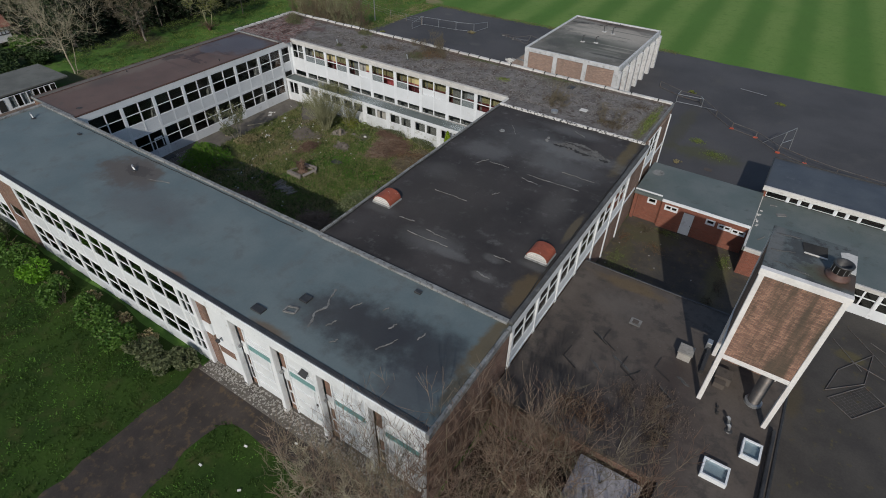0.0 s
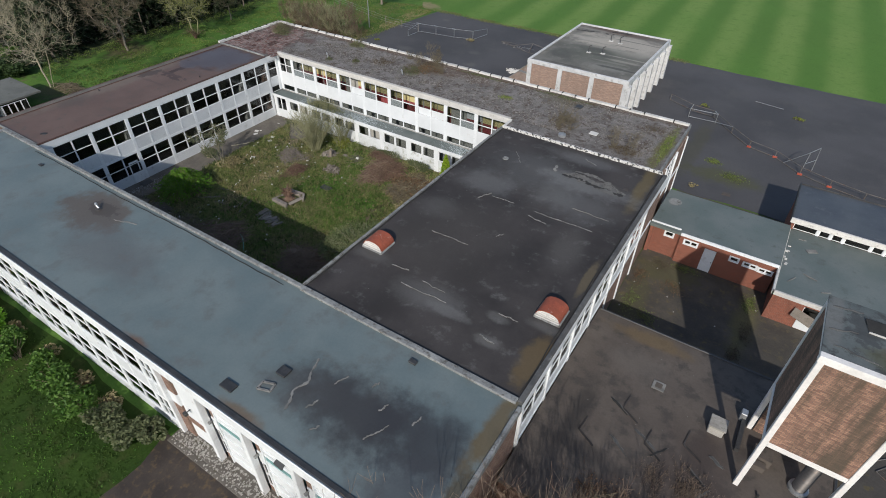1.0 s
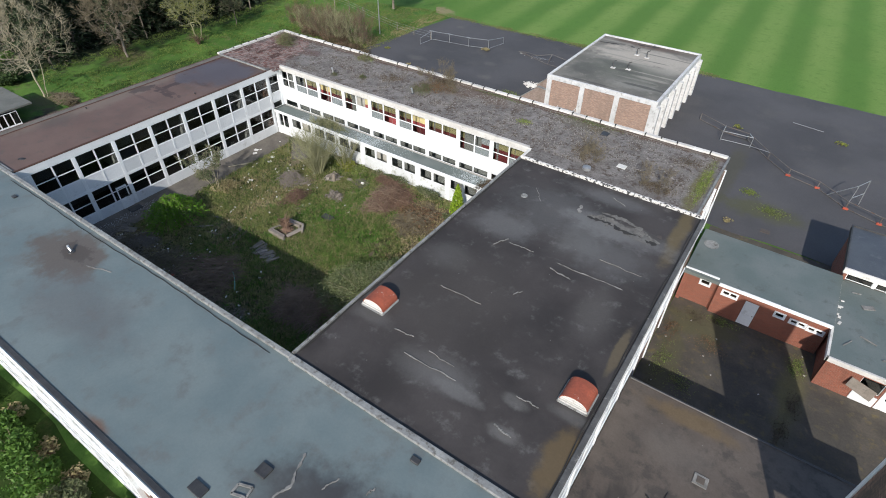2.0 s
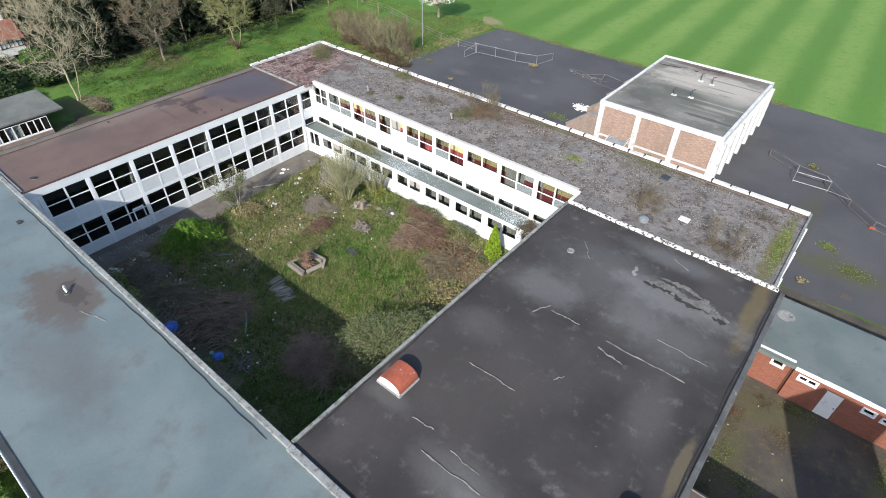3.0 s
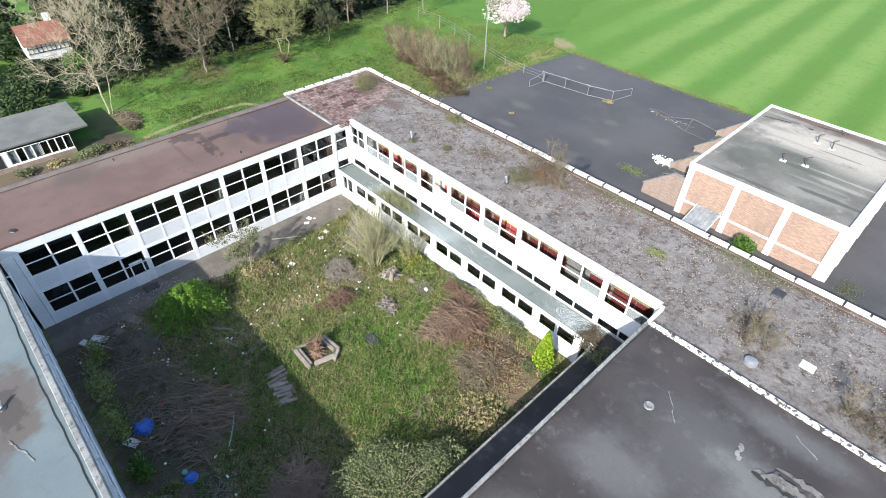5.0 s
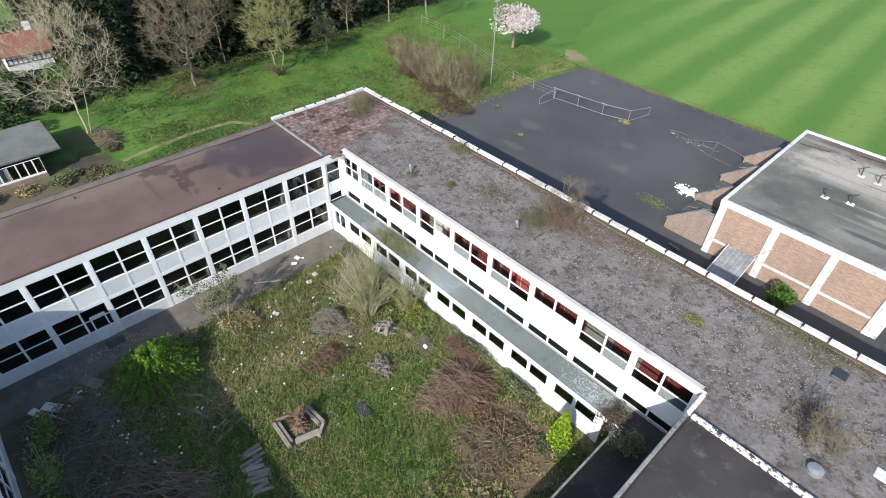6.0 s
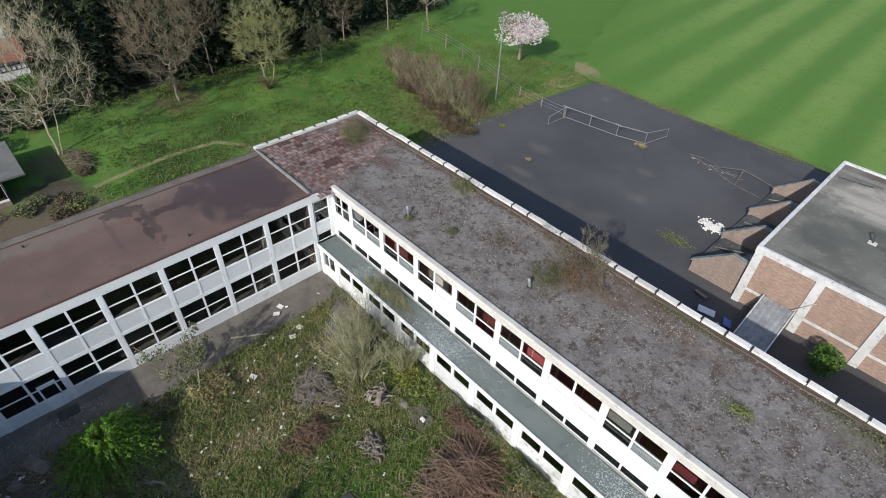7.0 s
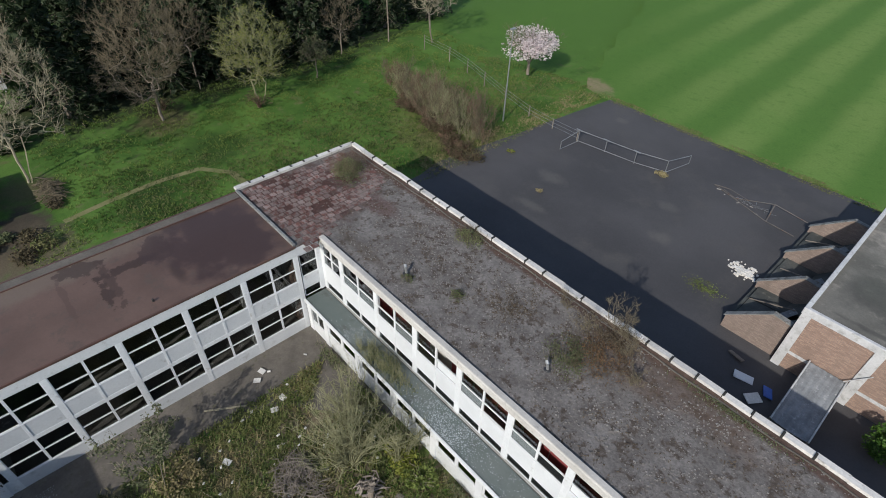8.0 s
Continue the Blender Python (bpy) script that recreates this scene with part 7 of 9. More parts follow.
def conifer(x, y, z, h, r, seed, leaf=None, label="dark evergreen tree at the wood's edge"):
    rng = random.Random(seed)
    t = thing("tree", x, y, z, label, "tree", "trees")
    m = Mesh()
    m.tube((x, y, z - 0.1), (x + rng.uniform(-0.3, 0.3), y, z + h * 0.9), 0.22, 0.05, 7, False)
    lm = Mesh()
    pts = []
    rings = int(h * 1.5)
    for i in range(rings):
        k = i / rings
        zz = z + h * (0.08 + 0.9 * k)
        rad = r * (1 - k) ** 0.75 * rng.uniform(0.75, 1.15)
        for b in range(10):
            a = b * 0.628 + rng.uniform(-0.3, 0.3) + i
            rr = rad * rng.uniform(0.65, 1.1)
            e = Vector((x + math.cos(a) * rr, y + math.sin(a) * rr, zz - rr * 0.25))
            o = Vector((x, y, zz))
            m.tube(o, e, 0.04, 0.012, 3, False)
            for j in range(6):
                q = o.lerp(e, 0.35 + 0.12 * j) + Vector((rng.uniform(-0.25, 0.25), rng.uniform(-0.25, 0.25), rng.uniform(-0.2, 0.15)))
                pts.append(q)
    leaves(lm, pts, 0.36, rng, 3, 0.8)
    part("trunk", m, M_BARK, t)
    part("crown", lm, leaf or L_CONIFER, t)


def brush_heap(x, y, z, rx, ry, h, n, seed, mat, label, length=1.3, stray=0.9, thick=(0.008, 0.022)):
    """A heap of cut branches."""
    rng = random.Random(seed)
    m = Mesh()
    for _ in range(n):
        a, k = rng.uniform(0, 6.283), math.sqrt(rng.random())
        k *= 0.85 + 0.75 * noise.noise((math.cos(a) * 1.4 + seed, math.sin(a) * 1.4, 0))
        lump = 0.75 + 0.9 * noise.noise((math.cos(a) * k * 2.0, math.sin(a) * k * 2.0, seed + 3))
        c = Vector((x + math.cos(a) * rx * k, y + math.sin(a) * ry * k, z + 0.05 + h * max(0.0, 1 - k) * max(0.15, lump) * rng.random()))
        ang = rng.gauss(0.9, stray)
        d = Vector((math.cos(ang), math.sin(ang), rng.uniform(-0.3, 0.5))) * length * rng.uniform(0.4, 1.0) * 0.5
        k2 = Vector((rng.uniform(-0.15, 0.15), rng.uniform(-0.15, 0.15), rng.uniform(0, 0.3)))
        rr = rng.uniform(*thick)
        for p, q, r0, r1 in ((c - d, c + k2, rr, rr), (c + k2, c + d, rr, rr * 0.5)):
            p.z, q.z = max(p.z, z + 0.02), max(q.z, z + 0.02)
            m.tube(p, q, r0, r1, 4, False)
    return solo("brush_heap", m, mat, label, "brushwood", kind="stuff")


def low_growth(name, x, y, z, rx, ry, h, n, leaf, size, seed, label, twig=None, stems=0, category="weeds"):
    """A low, uneven patch of small leaves, thick in the middle and thinning out, with fine upright stems."""
    rng = random.Random(seed)
    t = thing(name, x, y, z, label, category, "")
    lm, pts = Mesh(), []
    while len(pts) < n:
        a, b = rng.gauss(0, 0.42), rng.gauss(0, 0.42)
        k = math.hypot(a, b)
        if k > 1.1 or noise.noise((a * 2.2 + seed, b * 2.2, 0)) < rng.uniform(-0.6, 0.15):
            continue
        pts.append(Vector((x + a * rx, y + b * ry, z + 0.02 + h * max(0.0, 1 - k) ** 1.5 * rng.random())))
    leaves(lm, pts, size, rng, 1, 0.9)
    part("leaves", lm, leaf, t)
    if stems:
        m = Mesh()
        for p in rng.sample(pts, min(stems, len(pts))):
            q = Vector((p.x, p.y, z))
            for _ in range(2):
                e = q + Vector((rng.uniform(-0.35, 0.35), rng.uniform(-0.35, 0.35), rng.uniform(0.5, 1.1))) * (h * 0.8 + 0.12)
                m.tube(q, e, 0.007, 0.003, 3, False)
        part("stalks", m, twig or M_TWIG, t)
    return t


def twig_litter(x0, y0, x1, y1, n, seed, mat, label, z=0.03, length=0.9):
    """Fallen twigs strewn over a stretch of ground."""
    rng = random.Random(seed)
    m = Mesh()
    k = 0
    while k < n:
        x, y = rng.uniform(x0, x1), rng.uniform(y0, y1)
        k += 0.25
        if noise.noise((x * 0.5, y * 0.5, seed)) < rng.uniform(-0.35, 0.3):
            continue
        k += 0.75
        a, l = rng.uniform(0, 6.283), length * rng.uniform(0.3, 1.2)
        p = Vector((x, y, z + rng.uniform(0.01, 0.12)))
        q = p + Vector((math.cos(a) * l * 0.5, math.sin(a) * l * 0.5, rng.uniform(-0.02, 0.12)))
        e = q + Vector((math.cos(a + rng.uniform(-0.5, 0.5)) * l * 0.5, math.sin(a + rng.uniform(-0.5, 0.5)) * l * 0.5, rng.uniform(-0.1, 0.05)))
        e.z = max(e.z, z)
        r = rng.uniform(0.006, 0.016)
        m.tube(p, q, r, r * 0.8, 4, False)
        m.tube(q, e, r * 0.8, r * 0.4, 3, False)
    return solo("fallen_twigs", m, mat, label, "twigs", kind="stuff")


# trees beyond the west wing
crown_tree(-76.6, 31.9, -0.9, 14.0, 6.6, 6.2, 3, "tall pale bare tree standing in rough grass", M_TWIG_PALE, M_TWIG_PALE, 380, 0.16, twigs=5, tlen=1.1, stems=2)
crown_tree(-80.9, 44.6, -0.95, 14.0, 5.0, 6.6, 5, "dense brown bare tree at the edge of the wood", M_BARK, M_TWIG, 620, 0.12, twigs=7, tlen=0.8)
crown_tree(-78.6, 54.2, -0.8, 10.5, 4.3, 4.8, 8, "budding yellow-green tree at the edge of the wood", M_TWIG_OLIVE, M_TWIG_OLIVE, 420, 0.12, L_YELLOW, 0.06, 6, 0.8, 2)
crown_tree(-80.2, 62.2, -0.8, 4.6, 1.9, 1.7, 9, "small budding tree in the grass", M_BARK, M_TWIG, 140, 0.3, L_OLIVE, 0.07, 5, 0.45)
crown_tree(-84, 75.6, -0.8, 13, 3.0, 4.5, 10, "slim bare tree by the wood", M_BARK, M_TWIG, 220, 0.4)
crown_tree(-80.4, 80.2, -0.8, 11, 3.6, 4.6, 11, "slim bare tree by the wood", M_BARK, M_TWIG_PALE, 260, 0.2, stems=2)
crown_tree(-91, 36.0, -1.4, 13, 4.0, 5.5, 12, "bare tree beside the house", M_BARK, M_TWIG_PALE, 300, 0.2)
rng = random.Random(21)
for i, (x, y) in enumerate([(-87, 37.5), (-90.5, 42.5), (-88, 49.0), (-89.5, 54.5), (-86.5, 58.0), (-91, 60.5), (-87, 65.5), (-89, 70.5), (-95, 39), (-96, 47), (-96, 55), (-96, 64), (-94, 73), (-91, 79), (-103, 44), (-104, 53), (-103, 62), (-102, 71), (-100, 80), (-97, 88), (-110, 40), (-111, 58), (-110, 75), (-106, 90), (-112, 30), (-113, 23), (-110, 36.5), (-112, 16), (-106.5, 38.5), (-90, 87), (-99, 49), (-99, 59), (-98, 68), (-92.5, 51), (-92, 66), (-91.5, 57.5)]):
    conifer(x + rng.uniform(-1, 1), y + rng.uniform(-1, 1), ground_z(x, y) - 0.15, rng.uniform(11, 17), rng.uniform(3.6, 5.0), 100 + i)
for i, (x, y, h) in enumerate([(-85.5, 50.5, 11), (-84.5, 68.5, 9)]):
    crown_tree(x, y, -0.8, h, 3.2, 4.2, 200 + i, "bare brown tree among evergreens", M_BARK, M_TWIG, 220, 0.25)
for i, (x, y, rx, ry, h) in enumerate([(-86, 26.5, 4, 3.0, 2.6), (-88, 20.5, 4, 3.5, 2.6), (-85.5, 31.5, 3, 2.0, 2.0), (-92, 15.0, 4, 4, 2.8), (-100, 40, 5, 3, 3.5), (-107, 33, 4, 6, 5), (-108, 22, 4, 6, 5), (-99, 18, 4, 5, 3.5)]):
    leafy_shrub(x, y, ground_z(x, y) - 0.1, rx, ry, h, 2600, L_HEDGE, 0.2, 300 + i, "dense dark evergreen hedge near the house", "hedge", 8, category="hedge")
# brown thicket beyond the north wing
rng = random.Random(31)
for i in range(44):
    k = i / 43
    x = -73.5 + 17.0 * k + rng.uniform(-0.5, 0.5)
    y = 68.0 - 3.6 * k + rng.uniform(-1.0, 1.0) * (0.7 + 1.3 * k)
    bare_tree(x, y, ground_z(x, y) - 0.05, rng.uniform(1.6, 2.4) + 0.7 * k, 400 + i, "leafless brown thicket bush beyond the wing", M_TWIG, (M_TWIG, M_TWIG_RED, M_TWIG_OLIVE)[i % 3], stems=3, last=3, kids=(4, 5), spread=0.65, trunk=0.1, name="thicket_bush", category="bush", up=0.35, r=0.045)
for i in range(16):
    k = i / 15
    x = -69.0 + 12.5 * k + rng.uniform(-0.5, 0.5)
    y = 65.9 - 3.0 * k + rng.uniform(-0.7, 0.7)
    leafy_shrub(x, y, ground_z(x, y) - 0.05, 1.2, 1.0, rng.uniform(0.6, 1.2), 420, L_BRAMBLE, 0.08, 450 + i, "low dead-brown bramble along the thicket", twigs=110, twig=M_TWIG_RED)
for i, (x, y, s) in enumerate([(-55.4, 61.6, 1.1), (-54.6, 62.6, 0.9), (-56.6, 61.4, 1.2), (-77.5, 53.4, 1.6), (-83, 45.5, 1.3)]):
    leafy_shrub(x, y, -0.1 if x > -64 else -0.8, s * 1.2, s, s * 0.9, 380, L_BRAMBLE, 0.08, 480 + i, "low dry bramble bush", twigs=40, twig=M_TWIG_RED)
for i, (x, y, s, leaf) in enumerate([(-68.2, 30.2, 1.1, L_BRAMBLE), (-66.8, 30.9, 1.0, L_HAY), (-69.6, 28.6, 0.9, L_OLIVE), (-68.7, 27.4, 1.0, L_OLIVE), (-72.0, 32.8, 0.7, L_BRAMBLE), (-73.6, 32.9, 0.8, L_OLIVE), (-66.0, 29.4, 0.9, L_BRAMBLE), (-69.0, 25.0, 0.9, L_STRAW), (-69.2, 22.4, 0.9, L_OLIVE)]):
    leafy_shrub(x, y, ground_z(x, y) - 0.05, s * 1.2, s, s * 0.7, 420, leaf, 0.1, 490 + i, "low weeds and brambles by the hut", "weeds", 30, category="weeds")
brush_heap(-74.0, 32.9, -0.85, 2.4, 0.9, 0.8, 300, 745, M_TWIG, "fallen branches under the pale tree", 1.8, 2.0, (0.01, 0.03))
for i, (x, y, rx, ry, h) in enumerate([(-95.5, 29.5, 2.6, 3.0, 2.4), (-94.5, 34.5, 2.6, 2.4, 2.2), (-96, 24, 3, 3, 2.6), (-104.5, 27.5, 3, 3, 3.2), (-101, 22.5, 3, 3, 3.0), (-80.5, 25, 2.2, 3.4, 2.6), (-80.8, 19, 2.2, 3.4, 2.8)]):
    leafy_shrub(x, y, ground_z(x, y) - 0.1, rx, ry, h, 2000, L_HEDGE if i != 1 else L_SHRUB, 0.18, 330 + i, "evergreen hedge round the house", "hedge", 8, category="hedge")
# cherry in blossom
def blossom_tree(x, y, z):
    rng = random.Random(77)
    t = thing("tree", x, y, z, "cherry tree in full pinkish white blossom", "tree", "trees")
    m, tw = Mesh(), Mesh()
    m.tube((x, y, z - 0.1), (x, y, z + 1.4), 0.2, 0.15, 8, False)
    for _ in range(7):
        a = rng.uniform(0, 6.283)
        shoot(m, tw, (x, y, z + 1.3), (math.cos(a), math.sin(a), 0.9), 3.2, 0.09, 1, 4, rng, 0.15, 0.2, (4, 6), 0.8, 0.6)
    part("trunk", m, M_BARK, t)
    part("branchwork", tw, M_TWIG, t)
    lm = Mesh()
    leaves(lm, clump_points(x, y, z + 3.3, 3.4, 3.4, 1.9, 4200, rng, 26), 0.12, rng)
    part("blossom", lm, L_BLOSSOM, t)


blossom_tree(-64.4, 81.0, 0)

# shrubs along the south front
rng = random.Random(41)
spec = [(L_OLIVE, "grey-green leafy shrub under the classroom windows"), (L_SHRUB, "green leafy shrub under the classroom windows"), (L_BRIGHT, "fresh green shrub under the classroom windows"), (L_SHRUB, "yellow-green shrub under the classroom windows")]
for i, (x, y, rx, ry, h, k) in enumerate([(-50, 9.6, 2.0, 1.3, 1.7, 3), (-47, 9.4, 1.9, 1.2, 1.5, 0), (-44.2, 9.2, 1.9, 1.3, 1.5, 3), (-41.6, 9.1, 1.5, 1.2, 1.4, 3), (-39.0, 8.8, 1.4, 1.2, 1.6, 2), (-37.0, 9.0, 1.1, 0.9, 1.1, 3), (-35.4, 8.6, 1.5, 1.2, 1.5, 1), (-33.2, 8.9, 1.3, 1.0, 1.2, 3), (-31.3, 8.8, 1.5, 1.1, 1.4, 3), (-29.0, 8.7, 1.6, 1.2, 1.5, 1), (-26.8, 8.9, 1.3, 1.0, 1.2, 0), (-25.0, 9.0, 1.2, 1.0, 1.0, 0), (-24.0, 9.9, 1.1, 0.8, 1.3, 0)]):
    leaf, lab = spec[k]
    leafy_shrub(x, y, 0, rx, ry, h, 1500, leaf, 0.1, 500 + i, lab, twigs=14)
for i, (x, y) in enumerate([(-37.6, 9.6), (-33.9, 9.7), (-30.2, 9.8), (-27.6, 9.7), (-42.8, 9.9)]):
    leafy_shrub(x, y, 0, 0.9, 0.7, 0.7, 260, L_STRAW, 0.09, 530 + i, "dead brown bush under the windows", twigs=40, twig=M_TWIG_RED)
# bare thicket at the corner of the south wing
sheet("thicket_ground", rough_edge([(-12.5, 8.6), (-6.9, 10.6), (-6.9, 16.6), (1.7, 16.6), (1.7, 8.6), (6.2, 8.4), (6.2, 2.5), (-4, 3.0), (-11, 5.0)], 1.2, 0.3), 0.05, M_LEAFLITTER, "brown leaf litter and brambles under the thicket", "leaf litter")
rng = random.Random(43)
spots = [(-5.2, 13.6, 6.4), (-3.0, 12.6, 5.6), (-5.6, 11.0, 5.8), (-0.9, 16.2, 5.0), (1.4, 12.0, 4.8), (-7.4, 8.2, 6.0), (-9.8, 8.0, 5.0), (-3.8, 15.4, 4.6), (-1.8, 11.0, 5.2), (-5.9, 15.4, 4.2), (-2.4, 16.0, 3.6), (-8.6, 9.4, 4.6), (-11.4, 8.8, 3.6), (-4.2, 9.4, 5.4), (-6.2, 6.8, 4.6), (-3.2, 7.2, 4.4), (-0.6, 9.0, 4.8), (1.2, 7.6, 4.0), (-10.2, 6.4, 3.4), (-8.2, 5.8, 3.4), (-4.4, 11.9, 5.8), (-2.6, 14.0, 5.2), (-6.3, 12.6, 5.2), (3.4, 6.8, 3.6), (-0.2, 11.4, 4.6), (0.9, 16.0, 4.2), (-9.2, 9.2, 5.2), (-10.6, 8.6, 5.0), (-7.8, 9.6, 5.6), (-6.2, 9.2, 5.6), (-13.0, 8.4, 3.0)]
for i, (x, y, h) in enumerate(spots):
    bare_tree(x, y, 0, h, 600 + i, "bare brown sapling in the corner thicket", M_TWIG if i % 3 else M_BARK, (M_TWIG_WARM, M_TWIG_RED, M_TWIG_WARM, M_TWIG)[i % 4], stems=2 + i % 2, last=3, kids=(3, 5), spread=0.6, trunk=0.2, name="sapling", category="sapling", up=0.3, r=0.055)
for i, (x, y, rx, ry, n) in enumerate([(-5.0, 12.8, 1.6, 2.6, 260), (-2.6, 10.0, 2.4, 1.6, 260), (-7.6, 7.4, 2.6, 1.4, 320), (-11.0, 7.0, 1.8, 1.3, 220), (1.0, 9.6, 1.6, 1.6, 200), (-4.4, 15.0, 2.0, 1.2, 200), (-0.2, 16.3, 2.0, 0.35, 300)]):
    brush_heap(x, y, 0.05, rx, ry, 0.8, n, 760 + i, (M_TWIG, M_TWIG_RED)[i % 2], "tangle of dead brambles under the saplings", 1.7, 2.0, (0.006, 0.014))
for i, (x, y, h, r, n) in enumerate([(-4.3, 13.4, 6.2, 2.5, 150), (-1.0, 12.3, 4.8, 1.9, 110), (2.2, 14.2, 4.0, 1.6, 90), (-8.4, 8.6, 5.4, 2.0, 120), (-6.0, 10.4, 5.2, 1.9, 110), (-11.6, 8.2, 4.6, 1.7, 100)]):
    crown_tree(x, y, 0.0, h, r, h * 0.38, 780 + i, "pale-barked bare young tree in the corner thicket", M_TWIG_PALE, (M_TWIG_WARM, M_TWIG_PALE)[i % 2], n, 0.3, twigs=5, tlen=0.55, stems=2)
low_growth("dead_creeper", 0.2, 20.4, LZ, 2.2, 1.6, 0.3, 3400, L_DEADPALE, 0.03, 770, "pale dead creeper spilling over the low roof", M_TWIG_WARM, 420, "creeper")
low_growth("dead_creeper", -2.6, 18.2, LZ, 2.4, 1.4, 0.35, 2000, L_RUSSET, 0.032, 771, "russet dead creeper at the edge of the low roof", M_TWIG_RED, 160, "creeper")
low_growth("dead_creeper", 1.0, 18.8, LZ, 0.9, 1.2, 0.2, 700, L_MOSSBROWN, 0.05, 772, "brown rotted leaves on the low roof", M_TWIG_RED, 40, "creeper")
rng = random.Random(773)
for i, (x, y, l, a) in enumerate([(-2.9, 21.2, 1.3, -35), (-1.2, 21.9, 1.0, 55), (-1.9, 22.2, 1.4, -30), (0.6, 21.6, 1.1, -32), (1.0, 20.9, 0.9, 60), (-3.6, 23.4, 1.2, -30), (1.2, 22.9, 0.8, -28)]):
    m = Mesh()
    c, s_ = math.cos(radians(a)), math.sin(radians(a))
    line = [(x + c * l * (k / 6 - 0.5), y + s_ * l * (k / 6 - 0.5) + rng.uniform(-0.04, 0.04)) for k in range(7)]
    m.ribbon(line, 0.07, LZ - 0.01, 0.05, 0.6)
    part("lifted_seam", m, M_TIMBER if i % 2 else M_EDGE_DARK, LB)
    m = Mesh()
    m.ribbon([(px_ + 0.07, py_ + 0.06) for px_, py_ in line], 0.06, LZ - 0.01, 0.02, 0.9)
    part("pale_crust", m, M_TORN, LB)

# ---- courtyard plants ----
def arching_bush(x, y, r, h, n, leaf, seed, label, size=0.075):
    """Long shoots that rise from one stool, arch over and hang to the ground, leafy along their length."""
    rng = random.Random(seed)
    t = thing("bush", x, y, 0, label, "bush", "shrubs")
    m, lm = Mesh(), Mesh()
    for _ in range(n):
        a, k = rng.uniform(0, 6.283), rng.uniform(0.3, 1.0) * (0.85 + 0.25 * math.sin(3 * rng.random()))
        hh, rr = h * rng.uniform(0.75, 1.1) * (1.1 - 0.45 * k), r * k
        prev = Vector((x, y, 0))
        for j in range(1, 8):
            f = j / 7
            q = Vector((x + math.cos(a) * rr * f, y + math.sin(a) * rr * f, max(0.05, hh * math.sin(min(1.0, f * 1.25) * 2.5) * (1.0 if f < 0.5 else 1.0 - 0.35 * (f - 0.5)))))
            q += Vector((rng.uniform(-0.07, 0.07), rng.uniform(-0.07, 0.07), 0))
            m.tube(prev, q, 0.014 * (1.1 - f), 0.014 * (1 - f) + 0.002, 3, False)
            if f > 0.25:
                leaves(lm, [prev.lerp(q, rng.random()) + Vector((rng.uniform(-0.05, 0.05), rng.uniform(-0.05, 0.05), rng.uniform(-0.05, 0.05))) for _ in range(9)], size, rng, 1, 0.9)
            prev = q
    part("woody_frame", m, M_TWIG, t)
    part("foliage", lm, leaf, t)


arching_bush(-42.4, 25.7, 2.7, 2.4, 300, L_BRIGHT, 701, "arching fresh green bush in the courtyard", 0.055)
leafy_shrub(-24.1, 27.6, 0, 2.8, 3.1, 2.3, 15000, L_SAGE, 0.05, 702, "spreading grey-green bush beside the hall", "bush", 90, twig=M_TWIG_PALE, lumps=16, category="bush")
leafy_shrub(-23.4, 30.4, 0, 1.5, 1.8, 1.5, 2600, L_SAGE, 0.08, 703, "grey-green bush beside the hall", "bush", 30, twig=M_TWIG_PALE, category="bush")


def cypress(x, y):
    rng = random.Random(9)
    t = thing("cypress", x, y, 0, "small golden green cypress in front of the corridor", "conifer")
    m = Mesh()
    m.tube((x, y, 0), (x, y, 2.6), 0.07, 0.02, 6, False)
    part("trunk", m, M_BARK, t)
    lm = Mesh()
    pts = []
    for _ in range(2600):
        k = rng.random() ** 0.8
        rad = 0.72 * (1 - k) ** 0.8 * rng.uniform(0.6, 1.05) * (1 if k > 0.08 else 0.8)
        a = rng.uniform(0, 6.283)
        pts.append(Vector((x + math.cos(a) * rad, y + math.sin(a) * rad, 0.25 + k * 2.9)))
    leaves(lm, pts, 0.075, rng, 1, 1.0)
    part("foliage", lm, L_CYPRESS, t)


cypress(-24.45, 39.35)
def wispy_shrub(x, y, r, h, n, seed, label):
    """Many thin stems rising from one stool, each with a few fine side shoots."""
    rng = random.Random(seed)
    t = thing("shrub", x, y, 0, label, "shrub", "shrubs")
    m, tw = Mesh(), Mesh()
    for _ in range(n):
        a, k = rng.uniform(0, 6.283), math.sqrt(rng.random())
        b = Vector((x + math.cos(a) * 0.35 * k, y + math.sin(a) * 0.35 * k, -0.03))
        top = Vector((x + math.cos(a) * r * k + rng.uniform(-0.2, 0.2), y + math.sin(a) * r * k + rng.uniform(-0.2, 0.2), h * (1 - 0.3 * k) * rng.uniform(0.7, 1.05)))
        mid = b.lerp(top, 0.5) + Vector((-math.cos(a), -math.sin(a), 0)) * 0.12 * r
        m.tube(b, mid, 0.028, 0.02, 4, False)
        m.tube(mid, top, 0.02, 0.006, 3, False)
        for _ in range(14):
            o = mid.lerp(top, rng.uniform(-0.3, 0.95))
            e = o + Vector((rng.uniform(-0.5, 0.5), rng.uniform(-0.5, 0.5), rng.uniform(0.1, 0.7)))
            tw.tube(o, e, 0.011, 0.005, 3, False)
    part("woody_frame", m, M_TWIG_OLIVE, t)
    part("crown", tw, M_TWIG_OLIVE, t)


